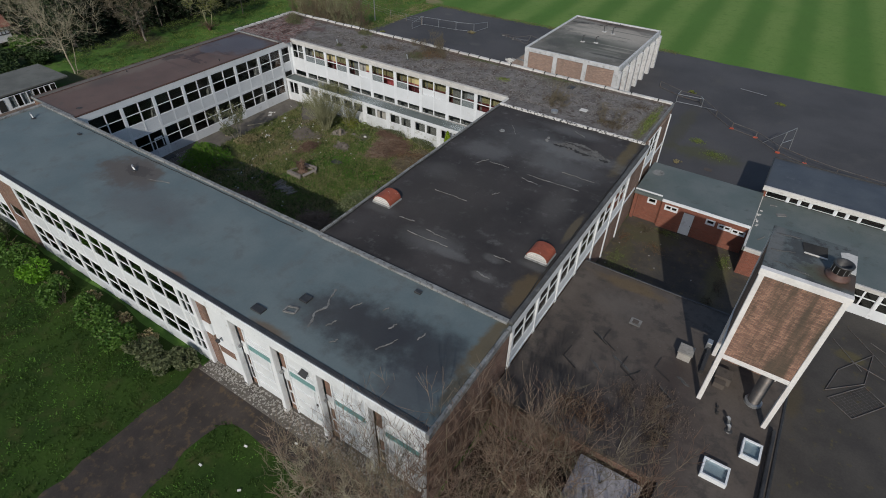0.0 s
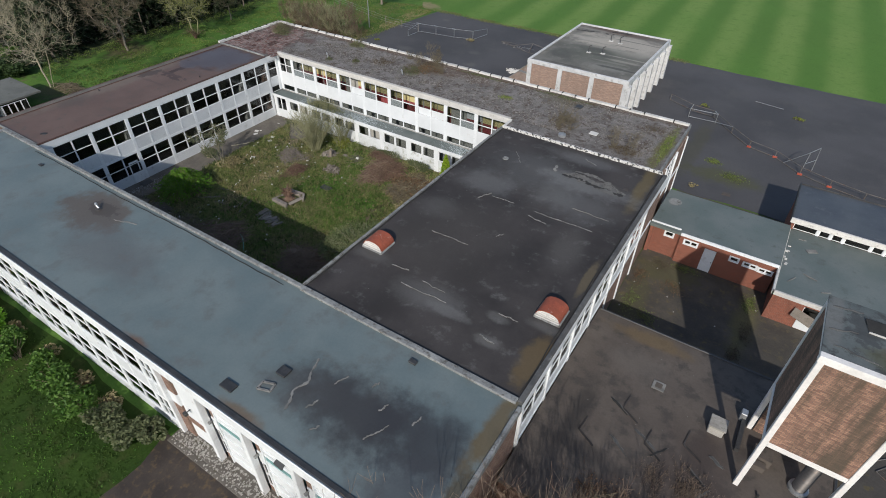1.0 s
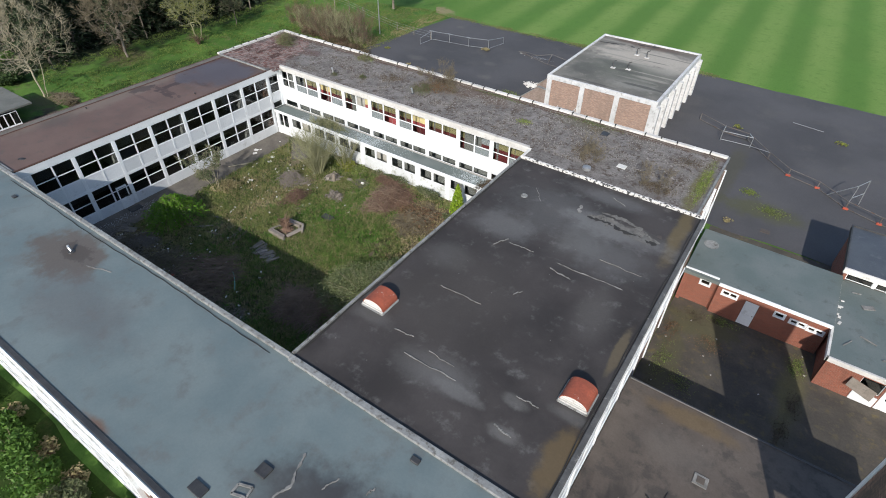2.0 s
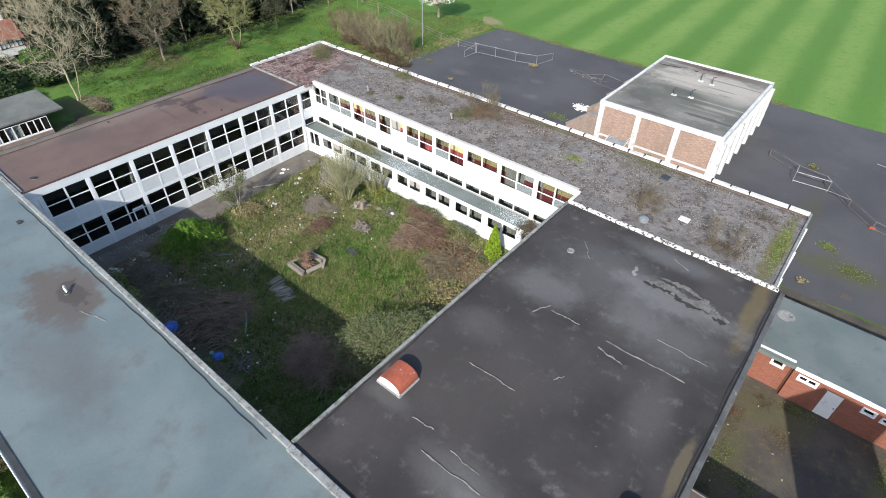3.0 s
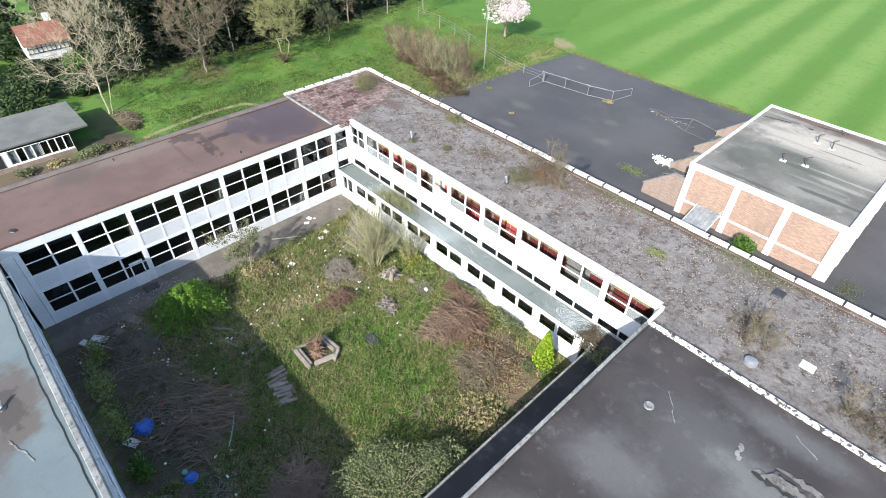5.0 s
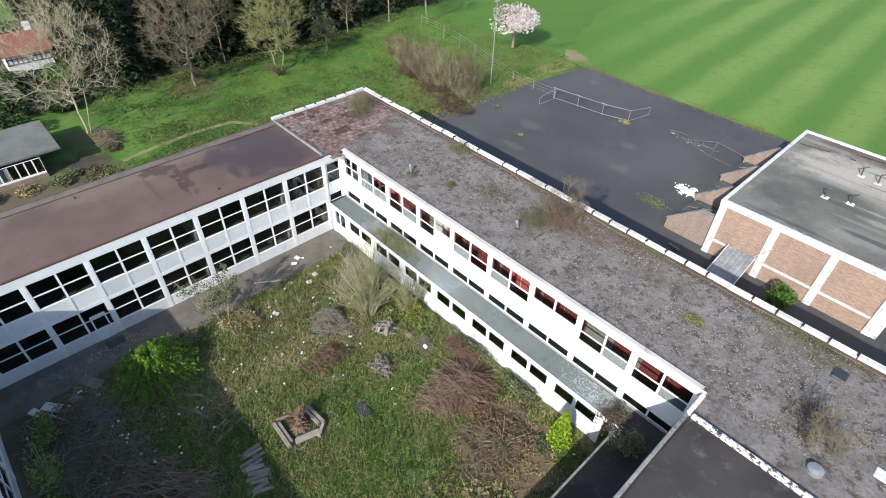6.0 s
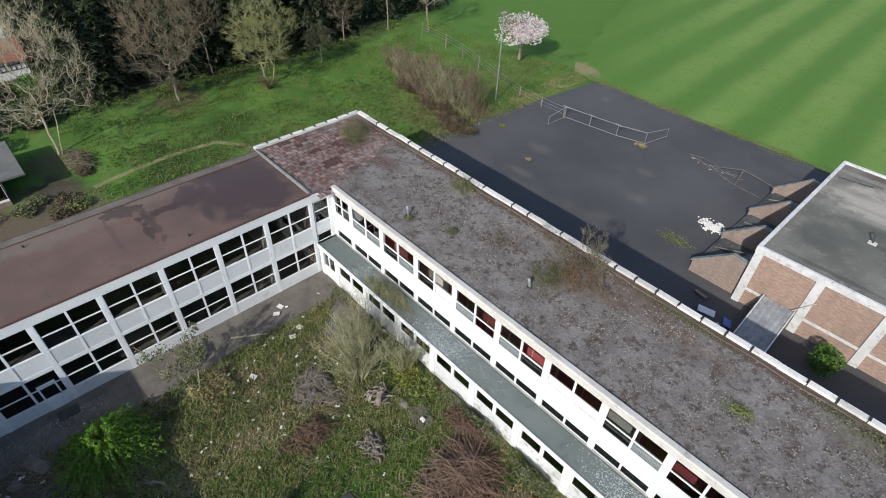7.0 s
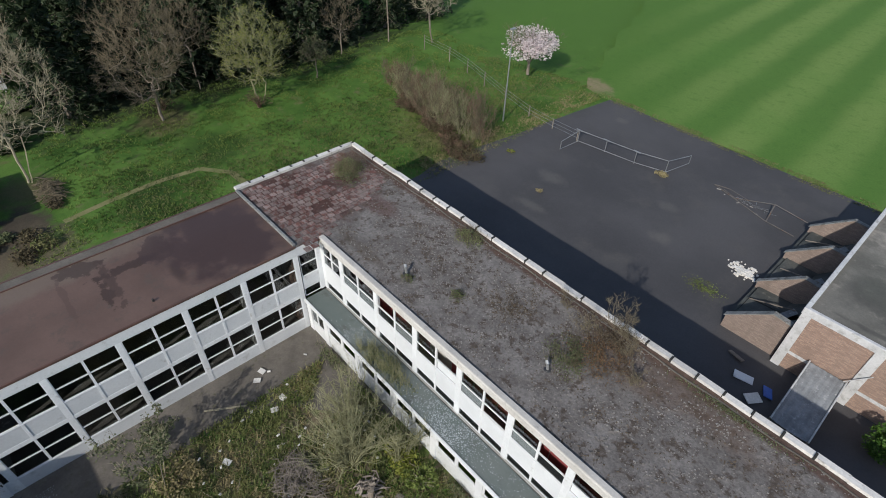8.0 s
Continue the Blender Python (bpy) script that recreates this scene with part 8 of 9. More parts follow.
wispy_shrub(-38.4, 37.6, 2.6, 4.8, 85, 711, "leafless olive-brown multi-stemmed shrub in the courtyard")
wispy_shrub(-40.2, 39.0, 1.9, 4.2, 42, 712, "thin leafless shrub beside the corridor")
wispy_shrub(-36.9, 39.6, 1.6, 3.6, 30, 716, "thin leafless shrub beside the corridor")
bare_tree(-43.3, 30.4, 0, 3.0, 713, "thin leaning sapling by the courtyard path", M_TWIG_PALE, M_TWIG_PALE, L_OLIVE, 0.07, stems=3, lean=(-0.3, 0.15), last=3, kids=(4, 6), spread=0.6, trunk=0.4, name="sapling", category="sapling", r=0.035)
for i, (x, y, rx, ry, h, leaf, lab) in enumerate([(-42.8, 31.0, 1.4, 1.2, 0.7, L_STRAW, "dry tussock by the path"), (-45.8, 30.8, 0.9, 0.9, 0.9, L_OLIVE, "green weeds under the classroom wall"), (-36.7, 39.6, 1.2, 0.8, 1.0, L_YELLOW, "yellow-green shrub by the corridor"), (-35.2, 39.6, 0.9, 0.8, 0.8, L_IVY, "low green shrub by the corridor"), (-26.4, 37.2, 2.2, 1.6, 0.7, L_RUSSET, "dead brown bramble patch"), (-28.0, 40.1, 1.4, 0.5, 1.0, L_OLIVE, "weeds against the corridor wall"), (-31.4, 40.3, 1.4, 0.4, 0.8, L_OLIVE, "weeds against the corridor wall"), (-24.9, 38.6, 0.6, 0.5, 0.35, L_OLIVE, "pale tussock under the cypress"),
                                                    (-39.5, 19.6, 1.6, 0.7, 2.4, L_IVY, "ivy and weeds along the shaded wall"), (-36.4, 19.4, 1.4, 0.6, 2.6, L_IVY, "ivy and weeds along the shaded wall"), (-42.6, 20.0, 1.3, 0.8, 1.0, L_IVY, "ivy and weeds along the shaded wall"), (-33.8, 19.4, 1.0, 0.6, 0.9, L_SHRUB, "ivy and weeds along the shaded wall"), (-24.8, 34.0, 1.6, 1.6, 0.6, L_STRAW, "dry tussock in the courtyard")]):
    leafy_shrub(x, y, 0, rx, ry, h, 650, leaf, 0.08, 720 + i, lab, "weeds", 20, twig=M_TWIG if leaf is L_STRAW else M_TWIG_PALE, category="weeds")
brush_heap(-30.2, 37.9, 0.03, 1.6, 2.2, 1.3, 620, 731, M_TWIG_RED, "big mound of dead red-brown brambles in the grass", 2.0, 2.0, (0.01, 0.026))
brush_heap(-30.6, 37.6, 0.03, 1.7, 2.2, 1.5, 260, 749, M_TWIG_WARM, "pale dead bramble stems over the mound", 2.2, 2.0, (0.01, 0.022))
brush_heap(-26.8, 36.6, 0.03, 2.0, 2.4, 0.6, 380, 741, M_TWIG, "sprawl of dead brambles in front of the corridor", 1.5, 2.0, (0.008, 0.02))
brush_heap(-34.6, 22.8, 0.03, 2.3, 2.6, 0.9, 560, 732, M_TWIG_WARM, "spread heap of cut branches in the shade", 2.0, 0.5, (0.01, 0.024))
brush_heap(-27.1, 24.5, 0.03, 2.7, 2.0, 1.1, 680, 733, M_TWIG_WARM, "heap of cut branches near the hall", 1.8, 1.2, (0.01, 0.024))
brush_heap(-39.4, 35.3, 0.03, 1.3, 1.2, 0.7, 260, 734, M_WOOD, "heap of grey twigs in the grass", 1.3, 2.0)
brush_heap(-37.0, 33.6, 0.03, 0.9, 1.5, 0.6, 260, 735, M_TWIG_RED, "heap of reddish twigs in the grass", 1.0, 2.0)
brush_heap(-34.4, 35.5, 0.03, 0.8, 0.7, 0.5, 90, 736, M_WOOD, "pile of split grey logs", 0.7, 2.0, (0.02, 0.06))
brush_heap(-30.2, 21.6, 0.03, 0.8, 0.6, 0.3, 50, 737, M_WOOD, "pile of broken laths in the shade", 0.9)
brush_heap(-42.6, 21.6, 0.03, 1.8, 1.4, 0.4, 120, 738, M_TWIG, "scattered dead branches by the shaded wall", 1.4)
brush_heap(-36.6, 37.6, 0.03, 0.7, 0.6, 0.4, 40, 739, M_WOOD, "pile of grey logs under the shrub", 0.9, 0.9, (0.03, 0.07))


def grass_field(name, n, box_, z, leaf, size, seed, label, avoid=None, blades=4):
    """Tufts of blades over a stretch of ground."""
    rng = random.Random(seed)
    m = Mesh()
    x0, y0, x1, y1 = box_
    k = 0
    while k < n:
        x, y = rng.uniform(x0, x1), rng.uniform(y0, y1)
        if noise.noise((x * 0.35, y * 0.35, seed)) + 0.5 * noise.noise((x * 1.1, y * 1.1, seed + 4)) < rng.uniform(-0.4, 0.25):
            k += 0.3
            continue
        k += 1
        if avoid and avoid(x, y):
            continue
        for _ in range(blades):
            a = rng.uniform(0, 6.283)
            h = size * rng.uniform(0.5, 1.3)
            bx, by = x + rng.uniform(-0.12, 0.12), y + rng.uniform(-0.12, 0.12)
            dx, dy = math.cos(a) * 0.035, math.sin(a) * 0.035
            lx, ly = rng.uniform(-1.3, 1.3) * h, rng.uniform(-1.3, 1.3) * h
            g = z + (ground_z(bx, by) if x < -56 else 0)
            m.quad((bx - dx, by - dy, g), (bx + dx, by + dy, g), (bx + lx, by + ly, g + h))
    return solo(name, m, leaf, label, "grass", kind="stuff")


def in_court_path(x, y):
    return x < -44.6 or (x < -41 and y > 36.5 + (-41 - x))


def bare_earth(x, y):
    """The path, and the trampled or shaded ground with little grass."""
    wob = 0.5 * noise.noise((x * 0.7, y * 0.7, 6))
    return in_court_path(x, y) or ((x + 26.2) / 3.4) ** 2 + ((y - 37.4) / 2.7) ** 2 < 0.8 + wob or ((x + 42.5) / 4.2) ** 2 + ((y - 20.6) / 3.2) ** 2 < 0.9 + wob or ((x + 34.5) / 4.5) ** 2 + ((y - 20.8) / 2.4) ** 2 < 0.55 + wob


twig_litter(-45.5, 19.2, -27.0, 26.5, 900, 751, M_TWIG, "dead twigs strewn over the shaded ground")
twig_litter(-45.5, 19.0, -36.0, 23.5, 420, 752, M_WOOD, "grey broken branches by the shaded corner", length=1.4)
twig_litter(-31.5, 33.5, -23.0, 40.3, 420, 753, M_TWIG_RED, "brown dead stalks on the bare earth", length=0.7)
twig_litter(-42.0, 31.5, -33.0, 39.0, 300, 754, M_TWIG_PALE, "dry stalks in the courtyard grass", length=0.6)
brush_heap(-38.4, 22.2, 0.03, 1.7, 1.4, 0.5, 240, 742, M_TWIG, "loose heap of dead branches in the shade", 1.8, 1.2)
brush_heap(-42.0, 22.6, 0.03, 1.3, 1.0, 0.45, 150, 743, M_WOOD, "grey brushwood by the shaded corner", 1.6, 1.6)
brush_heap(-32.0, 39.9, 0.03, 1.6, 0.8, 0.8, 320, 744, M_TWIG_RED, "dead brambles against the corridor", 1.3, 2.0, (0.008, 0.02))
low_growth("weeds", -40.4, 41.4, 2.5, 2.4, 0.8, 0.9, 1500, L_OLIVE, 0.05, 746, "olive weeds growing over the corridor roof", M_TWIG_OLIVE, 260)
low_growth("weeds", -22.9, 41.2, 2.5, 0.9, 1.3, 0.35, 1600, L_MOSSBROWN, 0.05, 747, "dark mossy weeds on the corridor roof", M_TWIG, 60)
for k, (x, y, rx) in enumerate([(-44.2, 40.5, 1.8), (-41.0, 40.4, 1.6), (-33.6, 40.5, 1.6), (-29.0, 40.6, 1.2)]):
    low_growth("weeds", x, y, 0.02, rx, 0.5, 0.7, 700, (L_OLIVE, L_IVY)[k % 2], 0.055, 748 + k, "weeds at the foot of the corridor wall", M_TWIG_PALE, 40)
grass_field("courtyard_grass", 27000, (-46.5, 19, -22.6, 40.6), 0.02, L_COURT, 0.2, 1, "long uneven green grass of the courtyard", bare_earth)
grass_field("lush_grass", 8000, (-38, 21, -23, 40.2), 0.02, L_LUSH, 0.17, 7, "patches of lush green grass in the courtyard", bare_earth)
grass_field("lush_grass", 2600, (-35.0, 28.5, -27.5, 36.8), 0.02, L_LUSH, 0.17, 11, "bright green grass in the middle of the courtyard", bare_earth)
grass_field("tussock_grass", 3200, (-46.0, 21, -22.8, 40.4), 0.02, L_TUSSOCK, 0.26, 12, "dark tussocks in the courtyard grass", bare_earth)
grass_field("tussock_grass", 3500, (-74, 35, -55.5, 66), 0.0, L_TUSSOCK, 0.2, 13, "dark coarse tussocks in the meadow", lambda x, y: (x > -58 and y < 42))
grass_field("pale_grass", 1800, (-45.0, 23, -23.2, 40.2), 0.02, L_HAY, 0.3, 14, "pale yellow-green tufts in the courtyard grass", bare_earth, 6)
grass_field("dry_grass", 12000, (-46.0, 22, -22.6, 40.6), 0.02, L_STRAW, 0.18, 2, "straw-coloured dead grass in the courtyard", in_court_path)
grass_field("lawn_grass", 12000, (-52, -6, -8, 10.2), 0.02, L_LAWN, 0.1, 3, "uneven front lawn grass", lambda x, y: (-23.1 < x < -19.1) or (x > -24 and y > 8.7))
grass_field("lawn_tufts", 5000, (-52, -6, -8, 10.0), 0.02, L_LUSH, 0.09, 8, "brighter tufts in the front lawn", lambda x, y: (-23.1 < x < -19.1) or (x > -24 and y > 8.7))
grass_field("meadow_grass", 22000, (-86, 18, -54.8, 84), 0.0, L_GRASS, 0.16, 4, "coarse grass beyond the north wing", lambda x, y: (x < -70 and y < 33) or (x > -60.5 and y < 42) or (x < -62 and y < 29))
grass_field("fringe_grass", 2600, (-56, 82.2, -14, 83.7), 0.02, L_HAY, 0.1, 9, "dry fringe of grass along the playground")
grass_field("edge_grass", 900, (-57.6, 58, -55.0, 82), 0.02, L_STRAW, 0.16, 10, "dry grass along the playground")
grass_field("dry_meadow_grass", 8000, (-72, 36, -54.8, 84), 0.0, L_HAY, 0.15, 5, "dry tufts of meadow grass", lambda x, y: (x > -58 and y < 42))

# ---- courtyard clutter ----
px, py = -34.2, 29.9
stump = thing("tree_planter", px, py, 0, "broken hexagonal timber planter round a tree stump", "planter")


def timber(parent, p, q, w, z0, z1, lift=0.0, name="timber", mat=None):
    """A squared timber lying from p to q; lift raises its far end."""
    (ax, ay), (bx, by) = p, q
    ln = math.hypot(bx - ax, by - ay)
    nx, ny = -(by - ay) / ln * w / 2, (bx - ax) / ln * w / 2
    c = 0.02
    m = Mesh()
    ring = [(ax - nx, ay - ny), (bx - nx, by - ny), (bx + nx, by + ny), (ax + nx, ay + ny)]
    up = (0, lift, lift, 0)
    m.v += [(x, y, z0 + u) for (x, y), u in zip(ring, up)] + [(x, y, z1 - c + u) for (x, y), u in zip(ring, up)]
    cx, cy = (ax + bx) / 2, (ay + by) / 2
    m.v += [(x + (cx - x) * c / max(0.3, ln), y + (cy - y) * c / max(0.3, ln), z1 + u) for (x, y), u in zip(ring, up)]
    for k in (0, 4):
        m.f += [(k + i, k + (i + 1) % 4, k + 4 + (i + 1) % 4, k + 4 + i) for i in range(4)]
    m.f += [(8, 9, 10, 11), (3, 2, 1, 0)]
    return part(name, m, mat or M_WOOD, parent)


timber(stump, (-35.2, 28.98), (-33.5, 28.92), 0.16, 0.02, 0.4)
timber(stump, (-35.1, 29.2), (-33.65, 29.14), 0.14, 0.02, 0.36)
timber(stump, (-34.95, 30.86), (-33.5, 30.98), 0.16, 0.02, 0.4)
timber(stump, (-34.8, 30.66), (-33.65, 30.74), 0.14, 0.02, 0.36)
timber(stump, (-33.48, 30.94), (-33.02, 30.35), 0.17, 0.02, 0.4)
timber(stump, (-33.6, 29.3), (-33.2, 30.5), 0.36, 0.18, 0.24, 0.16, "plank")
timber(stump, (-35.35, 29.2), (-35.1, 30.1), 0.15, 0.02, 0.22, -0.02)
timber(stump, (-34.9, 30.5), (-34.3, 29.6), 0.2, 0.1, 0.15, 0.1, "plank")
m = Mesh()
rng = random.Random(5)
prev = None
for k, (dx, dy, z, r) in enumerate([(0, 0, 0.0, 0.5), (-0.02, 0.02, 0.2, 0.34), (-0.06, 0.03, 0.5, 0.26), (-0.12, 0.06, 0.85, 0.24), (-0.2, 0.08, 1.15, 0.2)]):
    cur = (px + dx, py + dy, z)
    if prev:
        m.tube(prev[0], cur, prev[1], r, 11)
    prev = (cur, r)
for i in range(60):
    a = rng.uniform(0, 6.283)
    z = rng.uniform(0.35, 1.15)
    o = Vector((px - 0.15 * z + math.cos(a) * 0.2, py + 0.05 + math.sin(a) * 0.2, z))
    e = o + Vector((math.cos(a) * rng.uniform(0.1, 0.45), math.sin(a) * rng.uniform(0.1, 0.45), rng.uniform(0.05, 0.5)))
    m.tube(o, e, 0.035, 0.012, 4)
for i in range(9):
    a = i * 0.698 + rng.uniform(-0.2, 0.2)
    m.tube((px + math.cos(a) * 0.25, py + math.sin(a) * 0.25, 0.25), (px + math.cos(a) * 0.75, py + math.sin(a) * 0.75, 0.03), 0.09, 0.03, 5)
part("stump", m, M_TWIG_RED, stump, "sprouting red-brown tree stump")
m = Mesh()
m.lathe(px, py, [(0.95, 0.0), (0.85, 0.12), (0.3, 0.2)], 14)
part("soil", m, M_PATH, stump)
m = Mesh()
m.tube((-36.2, 37.3, 0.0), (-36.15, 37.35, 0.9), 0.16, 0.12, 9)
solo("stump", m, M_BARK, "short upright tree stump by the shrub", "stump")
m = Mesh()
m.plate([(-34.9, 38.1), (-33.5, 37.9), (-33.3, 38.9), (-34.6, 39.1)], 0.03, 0.12)
solo("stone_slab", m, M_DIRT, "flat grey-brown slab in the grass", "slab")
m = Mesh()
m.box(-34.0, 38.35, 0.12, -33.72, 38.55, 0.26, 0.03)
solo("white_block", m, M_COPING, "white block lying on the slab", "block")
rng = random.Random(59)
m = Mesh()
for i in range(420):
    x, y = -46.6 + abs(rng.gauss(0, 0.5)), rng.uniform(20.5, 26.5)
    s_ = rng.uniform(0.008, 0.025)
    a = rng.uniform(0, 6.283)
    m.plate([(x + s_ * math.cos(a + j * 2.094), y + s_ * math.sin(a + j * 2.094)) for j in range(3)], 0.04, 0.05)
solo("broken_glass", m, M_PANEL, "shards of broken window glass under the classroom wall", "broken glass", kind="stuff")
for cx, n_, sx in ((-35.6, 2600, 1.2), (-24.4, 1700, 0.9), (-42.9, 500, 0.6), (-31.8, 120, 0.5)):
    m = Mesh()
    for i in range(n_):
        x, y = rng.gauss(cx, sx), rng.uniform(40.95, 42.2)
        if not (-46.9 < x < -22.6) or rng.random() < 0.4 + 0.5 * noise.noise((x * 1.5, y * 1.5, 2)):
            continue
        s_ = rng.uniform(0.008, 0.028)
        a = rng.uniform(0, 6.283)
        m.plate([(x + s_ * math.cos(a + j * 2.094), y + s_ * math.sin(a + j * 2.094)) for j in range(3)], 2.5, 2.512)
    solo("broken_glass", m, M_SHARD, "crumbs of broken window glass on the corridor roof", "broken glass", kind="stuff")
rng = random.Random(5)
for i, (x, y, l, w, r, mat) in enumerate([(-35.6, 33.0, 1.0, 0.12, 60, M_WOOD), (-37.3, 27.6, 1.5, 0.16, 120, M_WOOD), (-40.5, 27.8, 1.6, 0.1, 20, M_WOOD), (-38.9, 22.6, 1.9, 0.1, 25, M_WOOD), (-45.2, 34.4, 2.2, 0.1, 58, M_TWIG_PALE), (-40.1, 26.5, 1.6, 0.14, 40, M_WOOD), (-40.4, 26.2, 1.4, 0.12, 32, M_WOOD), (-36.6, 27.2, 1.9, 0.14, 105, M_WOOD), (-38.6, 26.4, 1.3, 0.12, 15, M_WOOD), (-43.4, 20.7, 1.2, 0.08, 30, M_COPING), (-43.6, 20.5, 1.2, 0.08, -30, M_COPING), (-44.5, 22.8, 1.4, 0.6, 30, M_WOOD), (-43.6, 21.9, 1.3, 0.5, 20, M_WOOD), (-44.2, 20.7, 1.0, 0.5, 40, M_COPING), (-44.3, 20.0, 0.9, 0.4, 25, M_COPING), (-35.8, 19.55, 0.8, 0.45, 30, M_COPING), (-31.4, 19.4, 1.1, 0.55, -40, M_BLOCK), (-37.2, 27.2, 1.6, 0.2, 100, M_WOOD)]):
    m = Mesh()
    m.box(-l / 2, -w / 2, 0, l / 2, w / 2, 0.06, 0.01)
    ob = new("plank", m.mesh("plank", mat))
    ob.matrix_basis = pose(x, y, 0.03, 0, 0, r)
    tagged(ob, "weathered plank lying in the grass", "plank", "loose planks")
# slabs of broken paving
for i in range(20):
    m = Mesh()
    w, d_ = random.uniform(0.75, 1.1), random.uniform(0.16, 0.26)
    m.box(-w / 2, -d_ / 2, 0, w / 2, d_ / 2, 0.07, 0.015)
    ob = new("stacked_board", m.mesh("stacked_board", M_WOOD))
    ob.matrix_basis = pose(-34.75 + (i % 10) * 0.26 + random.uniform(-0.06, 0.06), 27.3 - (i % 10) * 0.05 + random.uniform(-0.15, 0.15), 0.03 + 0.085 * (i // 10), random.uniform(-4, 4), random.uniform(-4, 4), 78 + random.uniform(-14, 14))
    tagged(ob, "weathered grey board in a tumbled stack", "board", "stack of boards")
for x, y, s, lab in ((-35.3, 38.3, 0.3, "grey-brown boulder in the grass"),):
    bm = bmesh.new()
    bmesh.ops.create_icosphere(bm, subdivisions=3, radius=s)
    for v in bm.verts:
        v.co *= 1 + 0.25 * noise.noise(v.co * 2.2)
        v.co.z = max(v.co.z * 0.45, -0.05)
    me = bpy.data.meshes.new("boulder")
    bm.to_mesh(me)
    bm.free()
    me.materials.append(M_WOOD)
    ob = new("boulder", me)
    ob.location = (x, y, 0.06)
    tagged(ob, lab, "boulder")


def bag(x, y, s, mat, label, name="plastic_bag"):
    """A slumped bag or sheet: a flattened, creased lump."""
    bm = bmesh.new()
    bmesh.ops.create_icosphere(bm, subdivisions=3, radius=s)
    for v in bm.verts:
        v.co *= 1 + 0.45 * noise.noise(v.co * 4 + Vector((x, y, 0)))
        v.co.z = max(v.co.z * 0.4, -0.02)
    me = bpy.data.meshes.new(name)
    bm.to_mesh(me)
    bm.free()
    me.materials.append(mat)
    ob = new(name, me)
    ob.location = (x, y, 0.04)
    return tagged(ob, label, "plastic waste", "courtyard rubbish")


bag(-36.3, 20.4, 0.48, M_BLUE, "crumpled bright blue plastic sheet on the ground")
bag(-31.9, 21.0, 0.3, M_BLUE, "crumpled blue plastic bag on the ground")
bag(-32.4, 20.9, 0.16, M_GREENPL, "small green plastic box on the ground", "plastic_box")
bag(-37.1, 21.6, 0.2, M_REDPL, "small red plastic bowl on the ground", "plastic_bowl")
bag(-34.9, 23.4, 0.15, M_REDPL, "torn red plastic scrap in the branches", "plastic_scrap")
m = Mesh()
prev = Vector((-34.0, 24.3, 0.1))
for i in range(9):
    k = i / 8
    nxt = Vector((-34.0 + 1.9 * k, 24.3 - 0.4 * k - 0.8 * k * k, 0.12 + 0.25 * math.sin(k * 3.1)))
    m.tube(prev, nxt, 0.035, 0.035, 6)
    prev = nxt
solo("bent_pole", m, M_GREENPL, "bent pale green metal pole in the grass", "pole")
m = Mesh()
m.box(-33.4, 32.75, 0.03, -32.4, 33.35, 0.16, 0.03)
solo("crate", m, M_DARKMETAL, "black plastic crate in the grass", "crate")
lit = [box_mesh("litter", M_LITTER, (-0.09, -0.05, 0, 0.09, 0.05, 0.025)), box_mesh("litter", M_LITTER, (-0.06, -0.05, 0, 0.06, 0.05, 0.05)), box_mesh("litter", M_LITTER, (-0.2, -0.15, 0, 0.2, 0.15, 0.02)), box_mesh("litter", M_BLOCK, (-0.05, -0.03, 0, 0.05, 0.03, 0.03))]
rng = random.Random(55)
for i in range(135):
    x, y = rng.uniform(-46, -23.5), rng.uniform(19.5, 40)
    if i < 60:
        x, y = rng.gauss(-39.5, 2.6), rng.gauss(34.0, 3.0)
    elif i < 125:
        x, y = rng.gauss(-38, 4), rng.gauss(23, 2.4)
    if not (-46.8 < x < -23 and 19 < y < 40.3):
        continue
    ob = new("litter", lit[0 if i % 3 else 1])
    ob.matrix_basis = pose(x, y, 0.1, rng.uniform(-25, 25), rng.uniform(-25, 25), rng.uniform(0, 180))
    tagged(ob, "scrap of white paper or plastic in the grass", "litter", "courtyard litter")
for x, y, r in ((-46.1, 37.0, 20), (-45.7, 36.5, 50), (-43.8, 37.0, 10), (-43.4, 36.3, 70), (-42.3, 33.1, 30)):
    ob = new("ceiling_tile", lit[2])
    ob.matrix_basis = pose(x, y, 0.1, rng.uniform(-8, 8), rng.uniform(-8, 8), r)
    tagged(ob, "square white tile thrown on the ground", "tile", "courtyard litter")
for x, y, r in ((-14.7, 9.8, 20), (-13.2, 10.25, 50), (-17.9, 6.2, 0), (-15.2, 6.4, 40), (-16.8, 8.2, 10), (-12.7, 7.2, 30)):
    ob = new("litter", lit[0])
    ob.matrix_basis = pose(x, y, 0.1, 5, 5, r)
    tagged(ob, "scrap of white paper on the front lawn", "litter", "front litter")

